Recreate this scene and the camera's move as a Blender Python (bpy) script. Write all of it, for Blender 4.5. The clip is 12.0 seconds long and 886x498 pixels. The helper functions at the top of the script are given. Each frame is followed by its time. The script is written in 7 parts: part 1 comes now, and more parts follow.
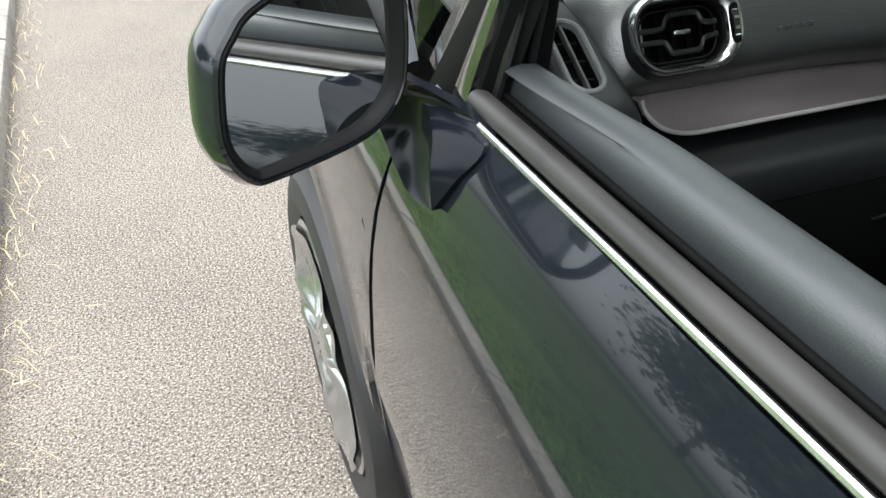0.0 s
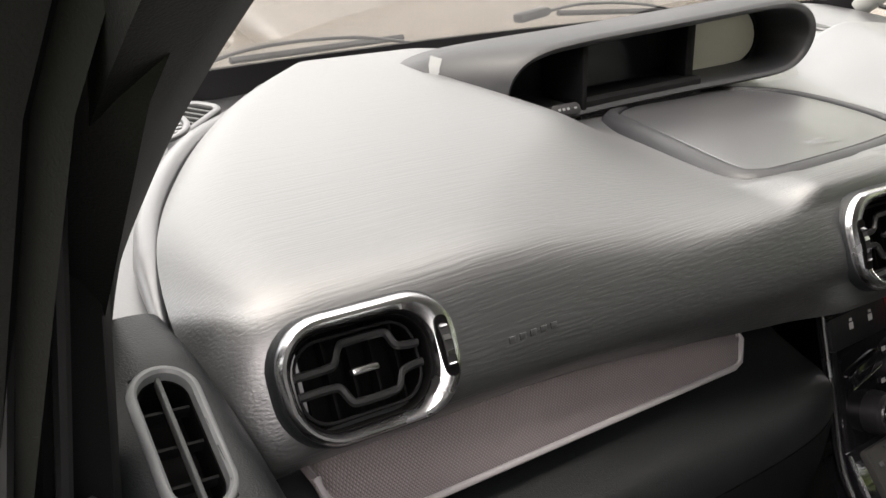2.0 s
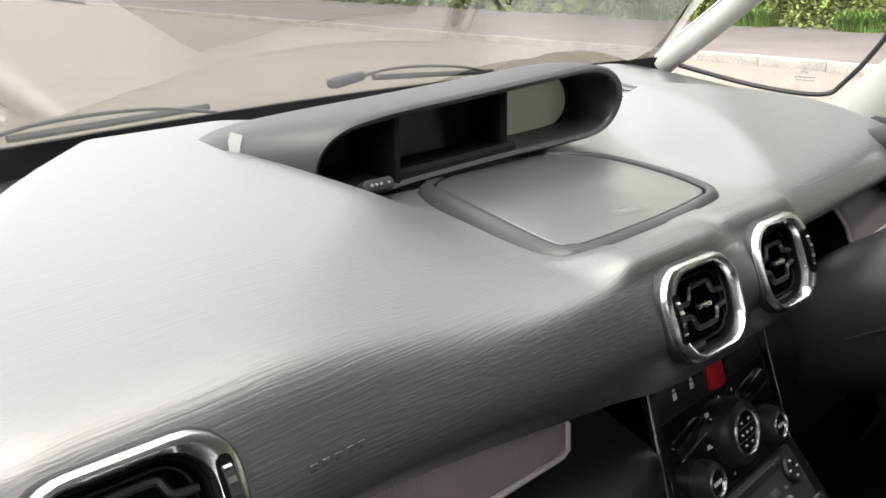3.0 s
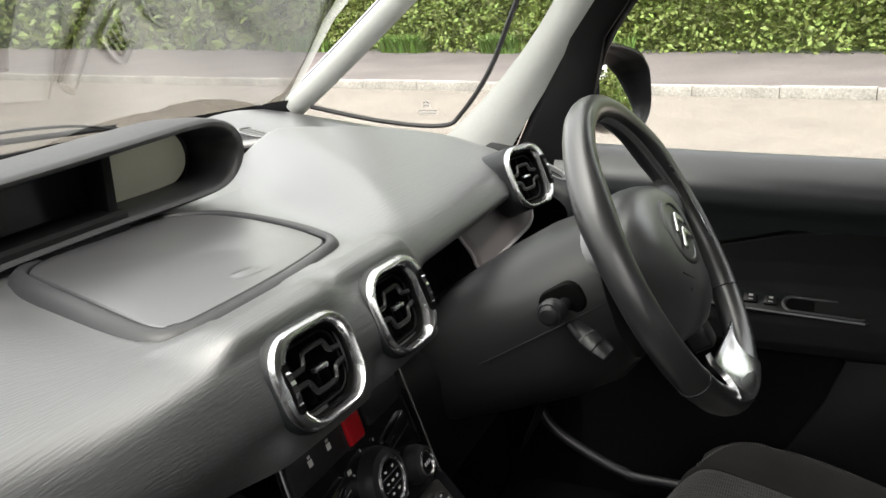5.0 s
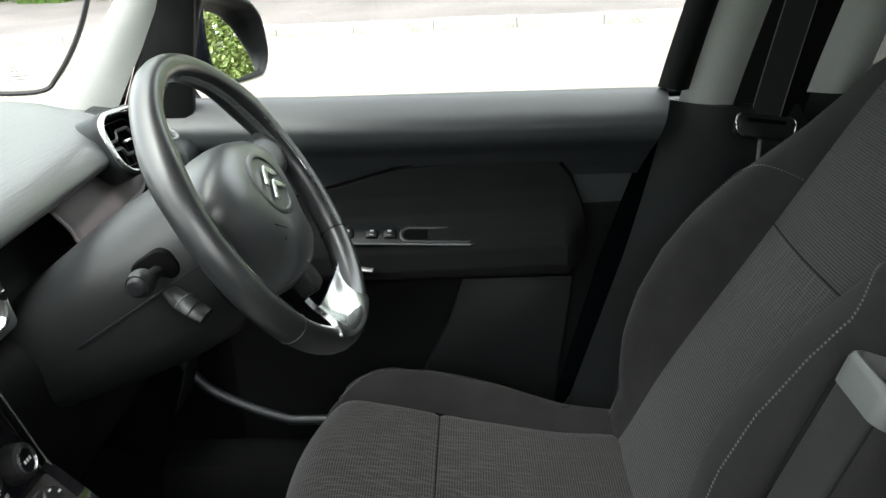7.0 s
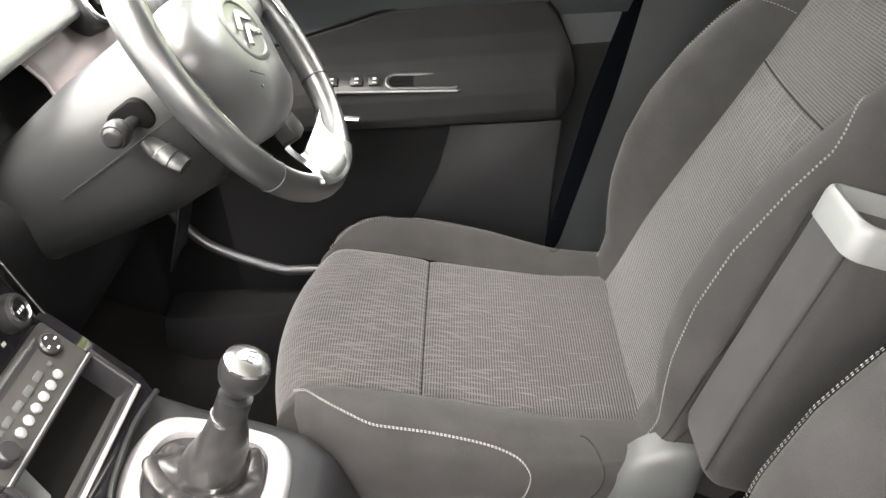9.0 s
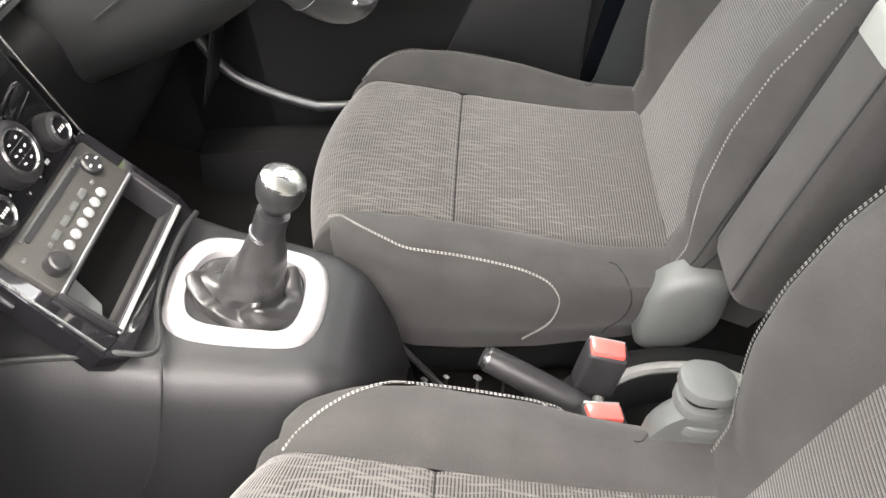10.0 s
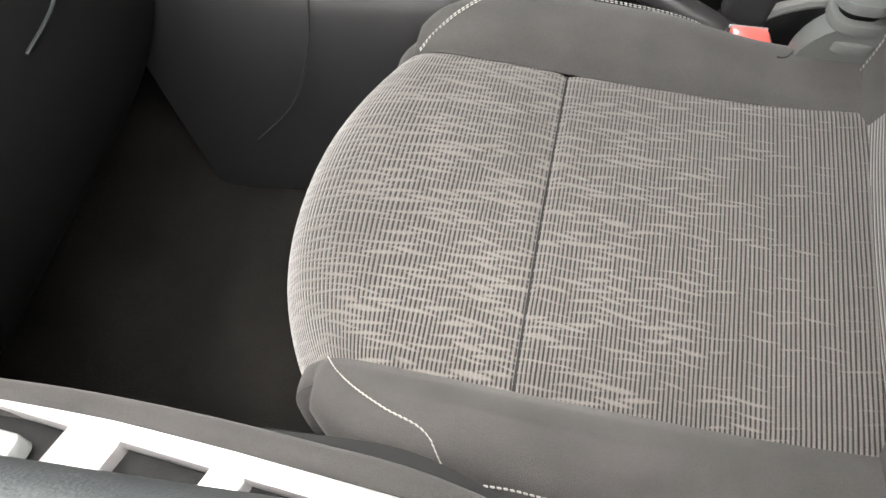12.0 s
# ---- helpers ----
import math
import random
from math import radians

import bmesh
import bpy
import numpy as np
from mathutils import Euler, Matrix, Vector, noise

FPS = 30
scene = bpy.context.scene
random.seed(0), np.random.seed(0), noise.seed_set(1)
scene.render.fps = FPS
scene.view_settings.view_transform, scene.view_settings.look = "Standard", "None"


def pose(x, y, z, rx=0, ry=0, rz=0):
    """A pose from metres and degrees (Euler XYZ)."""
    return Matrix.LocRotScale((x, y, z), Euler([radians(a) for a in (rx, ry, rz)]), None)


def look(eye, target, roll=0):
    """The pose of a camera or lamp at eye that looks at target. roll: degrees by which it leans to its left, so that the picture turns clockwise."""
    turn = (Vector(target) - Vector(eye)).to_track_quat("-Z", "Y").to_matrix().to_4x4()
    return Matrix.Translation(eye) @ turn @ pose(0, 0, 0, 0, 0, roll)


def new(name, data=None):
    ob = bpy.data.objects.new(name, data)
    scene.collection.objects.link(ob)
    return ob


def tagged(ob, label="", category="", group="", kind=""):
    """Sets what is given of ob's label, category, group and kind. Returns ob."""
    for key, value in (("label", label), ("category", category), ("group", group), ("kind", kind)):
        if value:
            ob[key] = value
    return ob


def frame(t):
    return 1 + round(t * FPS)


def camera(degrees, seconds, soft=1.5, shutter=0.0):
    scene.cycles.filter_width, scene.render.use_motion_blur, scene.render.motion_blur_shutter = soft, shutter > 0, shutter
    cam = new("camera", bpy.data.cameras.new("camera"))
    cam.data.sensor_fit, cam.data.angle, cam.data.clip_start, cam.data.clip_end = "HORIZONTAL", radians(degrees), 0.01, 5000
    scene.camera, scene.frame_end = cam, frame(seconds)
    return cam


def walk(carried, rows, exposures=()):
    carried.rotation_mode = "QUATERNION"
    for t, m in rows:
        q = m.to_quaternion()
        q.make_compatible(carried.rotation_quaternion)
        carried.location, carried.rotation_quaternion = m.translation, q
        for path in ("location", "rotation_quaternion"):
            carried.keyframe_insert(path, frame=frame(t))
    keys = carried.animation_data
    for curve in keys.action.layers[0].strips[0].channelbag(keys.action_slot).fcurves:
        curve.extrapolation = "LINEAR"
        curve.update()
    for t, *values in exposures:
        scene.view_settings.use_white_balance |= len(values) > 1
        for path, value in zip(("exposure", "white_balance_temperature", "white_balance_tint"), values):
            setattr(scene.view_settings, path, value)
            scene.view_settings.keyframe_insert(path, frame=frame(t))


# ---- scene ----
cam = camera(54.0, 12.0)
PATH = [
    (0, (-0.991, -0.617, 1.223), (-0.5, 1.01, 0.168), -4.1),
    (0.5, (-0.948, -0.499, 1.222), (-0.294, 1.111, 0.231), -3.5),
    (1, (-0.893, -0.431, 1.207), (-0.08, 1.181, 0.348), -2.3),
    (1.5, (-0.823, -0.389, 1.196), (0.072, 1.225, 0.427), -2.0),
    (2, (-0.764, -0.337, 1.196), (0.305, 1.198, 0.488), -1.4),
    (2.5, (-0.726, -0.308, 1.199), (0.512, 1.124, 0.55), -0.7),
    (3, (-0.702, -0.306, 1.209), (0.665, 1.021, 0.6), -1.0),
    (4.8, (-0.633, -0.34, 1.225), (1.097, 0.501, 0.676), -2.8),
    (5, (-0.622, -0.343, 1.224), (1.138, 0.422, 0.661), -2.8),
    (5.5, (-0.613, -0.366, 1.229), (1.205, 0.203, 0.622), -2.9),
    (6, (-0.61, -0.393, 1.235), (1.245, -0.018, 0.588), -3.3),
    (6.5, (-0.608, -0.427, 1.237), (1.255, -0.215, 0.542), -3.7),
    (7, (-0.604, -0.451, 1.234), (1.258, -0.354, 0.51), -3.8),
    (7.2, (-0.606, -0.457, 1.234), (1.254, -0.388, 0.503), -3.9),
    (8.8, (-0.607, -0.47, 1.22), (1.14, -0.373, 0.253), -5.1),
    (9, (-0.607, -0.473, 1.222), (1.109, -0.351, 0.2), -5.6),
    (9.5, (-0.616, -0.47, 1.209), (0.997, -0.318, 0.036), -6.1),
    (10, (-0.632, -0.469, 1.198), (0.889, -0.261, -0.084), -7.3),
    (10.5, (-0.648, -0.475, 1.184), (0.788, -0.228, -0.187), -8.9),
    (11, (-0.666, -0.464, 1.156), (0.595, -0.144, -0.362), -13.4),
    (11.5, (-0.695, -0.478, 1.14), (0.413, -0.067, -0.473), -17.4),
    (12, (-0.729, -0.497, 1.128), (0.292, 0.065, -0.497), -20.6),
]
walk(cam, [(t, look(eye, target, roll)) for t, eye, target, roll in PATH],
     [(0.0, 2.22, 6250, 6), (0.6, 2.36, 6500, 12), (1.0, 2.5, 6700, 13), (1.5, 2.66, 7050, 19), (3.0, 2.78, 6800, 17), (5.0, 2.65, 6800, 14), (6.0, 2.65, 6450, 10), (7.2, 3.5, 6400, 8), (8.8, 5.3, 7000, 16), (10.0, 5.55, 7000, 16), (10.5, 5.4, 6950, 15), (11.0, 4.65, 6800, 13), (12.0, 4.9, 6850, 13)])

# ---- daylight: bright overcast sky ----
world = bpy.data.worlds.new("overcast")
scene.world = world
world.use_nodes = True
wn = world.node_tree
sky = wn.nodes.new("ShaderNodeTexSky")
sky.sky_type = "NISHITA"
sky.sun_disc = False
sky.sun_elevation, sky.sun_rotation = radians(70), radians(-124)
sky.air_density, sky.dust_density = 1.0, 4.0
pale = wn.nodes.new("ShaderNodeHueSaturation")
pale.inputs["Saturation"].default_value = 0.15
wn.links.new(sky.outputs[0], pale.inputs["Color"])
wn.links.new(pale.outputs[0], wn.nodes["Background"].inputs["Color"])
wn.nodes["Background"].inputs["Strength"].default_value = 0.15
sun = new("sun", bpy.data.lights.new("sun", "SUN"))
sun.data.energy, sun.data.angle, sun.data.color = 0.5, radians(110), (1.0, 0.96, 0.9)
sun.matrix_basis = look((-3, -2, 10), (0, 0, 0))

# ---- shape tools ----
WORLD = {}


def thing(name, label, category, base, rot=(0, 0, 0), group="", kind=""):
    ob = new(name)
    ob.empty_display_size = 0.05
    ob.matrix_basis = pose(*base, *rot)
    WORLD[ob] = ob.matrix_basis.copy()
    return tagged(ob, label, category, group, kind)


def part(name, bm, mat, parent, label="", angle=38, local=False):
    """One mesh under a thing or a part; built in world places unless local."""
    if not local:
        bm.transform(WORLD[parent].inverted())
    ob = mesh_object(name, bm, mat, angle)
    ob.parent = parent
    WORLD[ob] = WORLD[parent]
    return tagged(ob, label)


def mesh_object(name, bm, mat, angle=38):
    bmesh.ops.recalc_face_normals(bm, faces=bm.faces)
    me = bpy.data.meshes.new(name)
    bm.to_mesh(me)
    bm.free()
    me.polygons.foreach_set("use_smooth", [True] * len(me.polygons))
    me.set_sharp_from_angle(angle=radians(angle))
    me.materials.append(mat)
    return new(name, me)


def solo(name, bm, mat, label, category, kind="", angle=38, group=""):
    return tagged(mesh_object(name, bm, mat, angle), label, category, group, kind)


def smooth_line(pts, n=8, closed=False):
    """Catmull-Rom line through the points, n steps a span."""
    p = [Vector(q) for q in pts]
    m = len(p)
    out = []
    for i in range(m if closed else m - 1):
        a, b, c, d = ((p[(i - 1) % m], p[i], p[(i + 1) % m], p[(i + 2) % m]) if closed
                      else (p[max(i - 1, 0)], p[i], p[i + 1], p[min(i + 2, m - 1)]))
        for k in range(n):
            t = k / n
            out.append(0.5 * (2 * b + (c - a) * t + (2 * a - 5 * b + 4 * c - d) * t * t + (3 * b - a - 3 * c + d) * t ** 3))
    if not closed:
        out.append(p[-1])
    return out


def at(line, s):
    """A place on a polyline, s from 0 to 1 by index."""
    f = min(max(s, 0.0), 1.0) * (len(line) - 1)
    i = min(int(f), len(line) - 2)
    return line[i].lerp(line[i + 1], f - i)


def loft(loops, closed=True, caps=(False, False), cyclic=False, bm=None):
    """Skin through loops of points with equal counts."""
    bm = bm or bmesh.new()
    rows = [[bm.verts.new(p) for p in lp] for lp in loops]
    n = len(rows[0])
    pairs = list(zip(rows, rows[1:])) + ([(rows[-1], rows[0])] if cyclic else [])
    for a, b in pairs:
        for i in range(n if closed else n - 1):
            j = (i + 1) % n
            bm.faces.new((a[i], a[j], b[j], b[i]))
    if caps[0]:
        bm.faces.new(rows[0][::-1])
    if caps[1]:
        bm.faces.new(rows[-1])
    return bm


def surf(f, nu, nv, thick=0.0, uv=None):
    """Sheet of f(u, v), u and v from 0 to 1; thick gives it a back."""
    bm = loft([[f(i / nu, j / nv) for i in range(nu + 1)] for j in range(nv + 1)], closed=False)
    if uv:
        bm.verts.ensure_lookup_table()
        layer = bm.loops.layers.uv.new("UVMap")
        for face in bm.faces:
            for lp in face.loops:
                k = lp.vert.index if lp.vert.index >= 0 else 0
                lp[layer].uv = (0, 0)
        bm.verts.index_update()
        for face in bm.faces:
            for lp in face.loops:
                k = lp.vert.index
                lp[layer].uv = uv((k % (nu + 1)) / nu, (k // (nu + 1)) / nv)
    if thick:
        bmesh.ops.recalc_face_normals(bm, faces=bm.faces)
        bmesh.ops.solidify(bm, geom=bm.faces[:], thickness=thick)
    return bm


def tube(line, r, n=10, closed=False, flat=1.0, bm=None, up=(0, 0, 1)):
    """Round bar along a line; r a number or a function of 0..1; flat squeezes it along the second axis."""
    line = [Vector(p) for p in line]
    m = len(line)
    loops = []
    for i, p in enumerate(line):
        a = line[(i - 1) % m] if closed or i else line[0]
        b = line[(i + 1) % m] if closed or i < m - 1 else line[-1]
        d = (b - a).normalized()
        side = d.cross(Vector(up))
        side = side.normalized() if side.length > 1e-4 else d.orthogonal().normalized()
        top = side.cross(d)
        rr = r(i / max(m - 1, 1)) if callable(r) else r
        loops.append([p + rr * (math.cos(k) * side + flat * math.sin(k) * top) for k in (2 * math.pi * j / n for j in range(n))])
    return loft(loops, caps=(not closed, not closed), cyclic=closed, bm=bm)


def rrect(w, h, r, n=5):
    """Rounded rectangle round the origin, anticlockwise."""
    out = []
    for cx, cy, a in ((w / 2 - r, h / 2 - r, 0), (r - w / 2, h / 2 - r, 90), (r - w / 2, r - h / 2, 180), (w / 2 - r, r - h / 2, 270)):
        for k in range(n + 1):
            t = radians(a + 90 * k / n)
            out.append((cx + r * math.cos(t), cy + r * math.sin(t)))
    return out


def plate(outline, z0, z1, m=None, edge=0.0):
    """Solid of a flat outline between two heights, its upper rim eased by edge."""
    m = m or Matrix()
    c = Vector((sum(p[0] for p in outline) / len(outline), sum(p[1] for p in outline) / len(outline)))

    def lp(inset, z):
        out = []
        for p in outline:
            d = Vector(p) - c
            q = c + d * max(1 - inset / max(d.length, 1e-6), 0.05)
            out.append(m @ Vector((q.x, q.y, z)))
        return out
    loops = [lp(0, z0)]
    if edge:
        s = 1 if z1 > z0 else -1
        loops += [lp(0, z1 - s * edge), lp(edge * 0.3, z1 - s * edge * 0.3), lp(edge, z1)]
    else:
        loops.append(lp(0, z1))
    return loft(loops, caps=(True, True))


def block(size, m, bevel=0.0, seg=2):
    bm = bmesh.new()
    bmesh.ops.create_cube(bm, size=1.0, matrix=m @ Matrix.Diagonal((*size, 1)))
    if bevel:
        bmesh.ops.bevel(bm, geom=bm.edges[:], offset=bevel, segments=seg, profile=0.5, affect="EDGES")
    return bm


def frame_axes(origin, right, up):
    """Matrix with x to the right, y up and z out of a face."""
    r = Vector(right).normalized()
    n = r.cross(Vector(up)).normalized()
    u = n.cross(r)
    m = Matrix((r, u, n)).transposed().to_4x4()
    m.translation = origin
    return m


def ring_frame(outer, inner, depth, m, lip=0.004):
    """Rounded surround between two outlines of equal count, z out of its face."""
    def lp(o, z, k):
        return [m @ Vector((a[0] * (1 - k) + b[0] * k, a[1] * (1 - k) + b[1] * k, z)) for a, b in zip(outer, inner)]
    zs = [(-depth, 0.0), (0.0, 0.0), (lip * 0.7, 0.12), (lip, 0.35), (lip, 0.6), (lip * 0.5, 0.88), (-lip, 1.0), (-depth, 1.0)]
    return loft([lp(None, z, k) for z, k in zs], cyclic=True)


def step(a, b, x):
    t = min(max((x - a) / (b - a), 0.0), 1.0)
    return t * t * (3 - 2 * t)


def lerp_table(table, x):
    return float(np.interp(x, [t[0] for t in table], [t[1] for t in table]))


def stitches(line, size=0.004, gap=1.6, r=0.0009):
    """Row of thread stitches along a line."""
    line = [Vector(p) for p in line]
    bm = bmesh.new()
    run = 0.0
    for a, b in zip(line, line[1:]):
        d = (b - a)
        while run < d.length:
            p = a + d.normalized() * run
            q = p + d.normalized() * size
            tube([p, p.lerp(q, 0.5), q], lambda s: r * (0.6 + 1.6 * s * (1 - s)), 5, bm=bm)
            run += size * gap
        run -= d.length
    return bm

# ---- materials ----


def material(name, base, rough=0.5, metal=0.0, grain=None, stain=None, spec=0.5, coat=0.0, coords="Object", stretch=(1, 1, 1), rough_var=0.0, second=None):
    """Procedural surface. grain: (scale, bump height in metres, colour share); stain: (scale, share)."""
    m = bpy.data.materials.new(name)
    m.use_nodes = True
    nt = m.node_tree
    b = nt.nodes["Principled BSDF"]
    b.inputs["Roughness"].default_value = rough
    b.inputs["Metallic"].default_value = metal
    b.inputs["Specular IOR Level"].default_value = spec
    b.inputs["Coat Weight"].default_value = coat
    b.inputs["Coat Roughness"].default_value = 0.03
    tc = nt.nodes.new("ShaderNodeTexCoord")
    mp = nt.nodes.new("ShaderNodeMapping")
    mp.inputs["Scale"].default_value = stretch
    nt.links.new(tc.outputs[coords], mp.inputs["Vector"])
    col = nt.nodes.new("ShaderNodeRGB")
    col.outputs[0].default_value = (*base, 1)
    out = col.outputs[0]

    def noise_at(scale, detail=4.0, vec=None):
        n = nt.nodes.new("ShaderNodeTexNoise")
        n.inputs["Scale"].default_value = scale
        n.inputs["Detail"].default_value = detail
        nt.links.new(vec or mp.outputs["Vector"], n.inputs["Vector"])
        return n

    def shade(fac, share):
        nonlocal out
        r = nt.nodes.new("ShaderNodeMapRange")
        r.inputs["From Min"].default_value, r.inputs["From Max"].default_value = 0.3, 0.7
        r.inputs["To Min"].default_value, r.inputs["To Max"].default_value = 1 - share, 1 + share
        nt.links.new(fac, r.inputs["Value"])
        v = nt.nodes.new("ShaderNodeVectorMath")
        v.operation = "SCALE"
        nt.links.new(out, v.inputs[0])
        nt.links.new(r.outputs[0], v.inputs["Scale"])
        out = v.outputs[0]
    if stain:
        n = noise_at(stain[0], 5.0, tc.outputs[coords])
        shade(n.outputs["Fac"], stain[1])
        if rough_var:
            r = nt.nodes.new("ShaderNodeMapRange")
            r.inputs["From Min"].default_value, r.inputs["From Max"].default_value = 0.3, 0.7
            r.inputs["To Min"].default_value, r.inputs["To Max"].default_value = rough - rough_var, rough + rough_var
            nt.links.new(n.outputs["Fac"], r.inputs["Value"])
            nt.links.new(r.outputs[0], b.inputs["Roughness"])
    if grain:
        n = noise_at(grain[0], 3.0)
        if grain[2]:
            shade(n.outputs["Fac"], grain[2])
        bump = nt.nodes.new("ShaderNodeBump")
        bump.inputs["Strength"].default_value = 1.0
        bump.inputs["Distance"].default_value = grain[1]
        nt.links.new(n.outputs["Fac"], bump.inputs["Height"])
        nt.links.new(bump.outputs["Normal"], b.inputs["Normal"])
    if second:
        n = noise_at(second[0], 4.0, tc.outputs[coords])
        mix = nt.nodes.new("ShaderNodeMix")
        mix.data_type = "RGBA"
        r = nt.nodes.new("ShaderNodeMapRange")
        r.inputs["From Min"].default_value, r.inputs["From Max"].default_value = second[2], second[3]
        nt.links.new(n.outputs["Fac"], r.inputs["Value"])
        nt.links.new(r.outputs[0], mix.inputs["Factor"])
        nt.links.new(out, mix.inputs[6])
        mix.inputs[7].default_value = (*second[1], 1)
        out = mix.outputs[2]
    nt.links.new(out, b.inputs["Base Color"])
    return m


def pane(name, tint=(0.9, 0.95, 0.93), gloss=0.5):
    """Thin clear glass with a mirror sheen that grows towards grazing view."""
    m = bpy.data.materials.new(name)
    m.use_nodes = True
    nt = m.node_tree
    nt.nodes.clear()
    out = nt.nodes.new("ShaderNodeOutputMaterial")
    mix = nt.nodes.new("ShaderNodeMixShader")
    tr = nt.nodes.new("ShaderNodeBsdfTransparent")
    gl = nt.nodes.new("ShaderNodeBsdfGlossy")
    fr = nt.nodes.new("ShaderNodeFresnel")
    mul = nt.nodes.new("ShaderNodeMath")
    mul.operation = "MULTIPLY"
    mul.inputs[1].default_value = gloss
    fr.inputs["IOR"].default_value = 1.5
    tr.inputs["Color"].default_value = (*tint, 1)
    gl.inputs["Roughness"].default_value = 0.01
    nt.links.new(fr.outputs[0], mul.inputs[0])
    nt.links.new(mul.outputs[0], mix.inputs[0])
    nt.links.new(tr.outputs[0], mix.inputs[1])
    nt.links.new(gl.outputs[0], mix.inputs[2])
    nt.links.new(mix.outputs[0], out.inputs[0])
    return m


def wrinkled(name, base, rough):
    """Soft dashboard skin with long wrinkles that run across the car."""
    m = material(name, base, rough, stain=(3.0, 0.08), spec=0.35, coat=1.0)
    nt = m.node_tree
    b = nt.nodes["Principled BSDF"]
    b.inputs["Coat Roughness"].default_value = 0.42
    b.inputs["Coat IOR"].default_value = 2.38
    tc = nt.nodes.new("ShaderNodeTexCoord")
    warp = nt.nodes.new("ShaderNodeTexNoise")
    warp.inputs["Scale"].default_value = 14.0
    nt.links.new(tc.outputs["Object"], warp.inputs["Vector"])
    add = nt.nodes.new("ShaderNodeMixRGB")
    add.blend_type = "ADD"
    add.inputs[0].default_value = 0.005
    nt.links.new(tc.outputs["Object"], add.inputs[1])
    nt.links.new(warp.outputs["Color"], add.inputs[2])
    mp = nt.nodes.new("ShaderNodeMapping")
    mp.inputs["Scale"].default_value = (13, 640, 640)
    nt.links.new(add.outputs[0], mp.inputs["Vector"])
    n = nt.nodes.new("ShaderNodeTexNoise")
    n.inputs["Scale"].default_value = 1.0
    n.inputs["Detail"].default_value = 1.5
    nt.links.new(mp.outputs[0], n.inputs["Vector"])
    ridge = nt.nodes.new("ShaderNodeMapRange")
    ridge.inputs["From Min"].default_value, ridge.inputs["From Max"].default_value = 0.36, 0.6
    nt.links.new(n.outputs["Fac"], ridge.inputs["Value"])
    where = nt.nodes.new("ShaderNodeSeparateXYZ")
    nt.links.new(tc.outputs["Object"], where.inputs[0])
    deep = nt.nodes.new("ShaderNodeMapRange")
    for key, val in (("From Min", -0.24), ("From Max", -0.08), ("To Min", 1.0), ("To Max", 0.35)):
        deep.inputs[key].default_value = val
    nt.links.new(where.outputs["Y"], deep.inputs["Value"])
    bump = nt.nodes.new("ShaderNodeBump")
    nt.links.new(deep.outputs[0], bump.inputs["Strength"])
    bump.inputs["Distance"].default_value = 0.00028
    nt.links.new(ridge.outputs[0], bump.inputs["Height"])
    nt.links.new(bump.outputs[0], b.inputs["Normal"])
    faint = nt.nodes.new("ShaderNodeBump")
    nt.links.new(deep.outputs[0], faint.inputs["Strength"])
    faint.inputs["Distance"].default_value = 0.000045
    nt.links.new(ridge.outputs[0], faint.inputs["Height"])
    nt.links.new(faint.outputs[0], b.inputs["Coat Normal"])
    return m


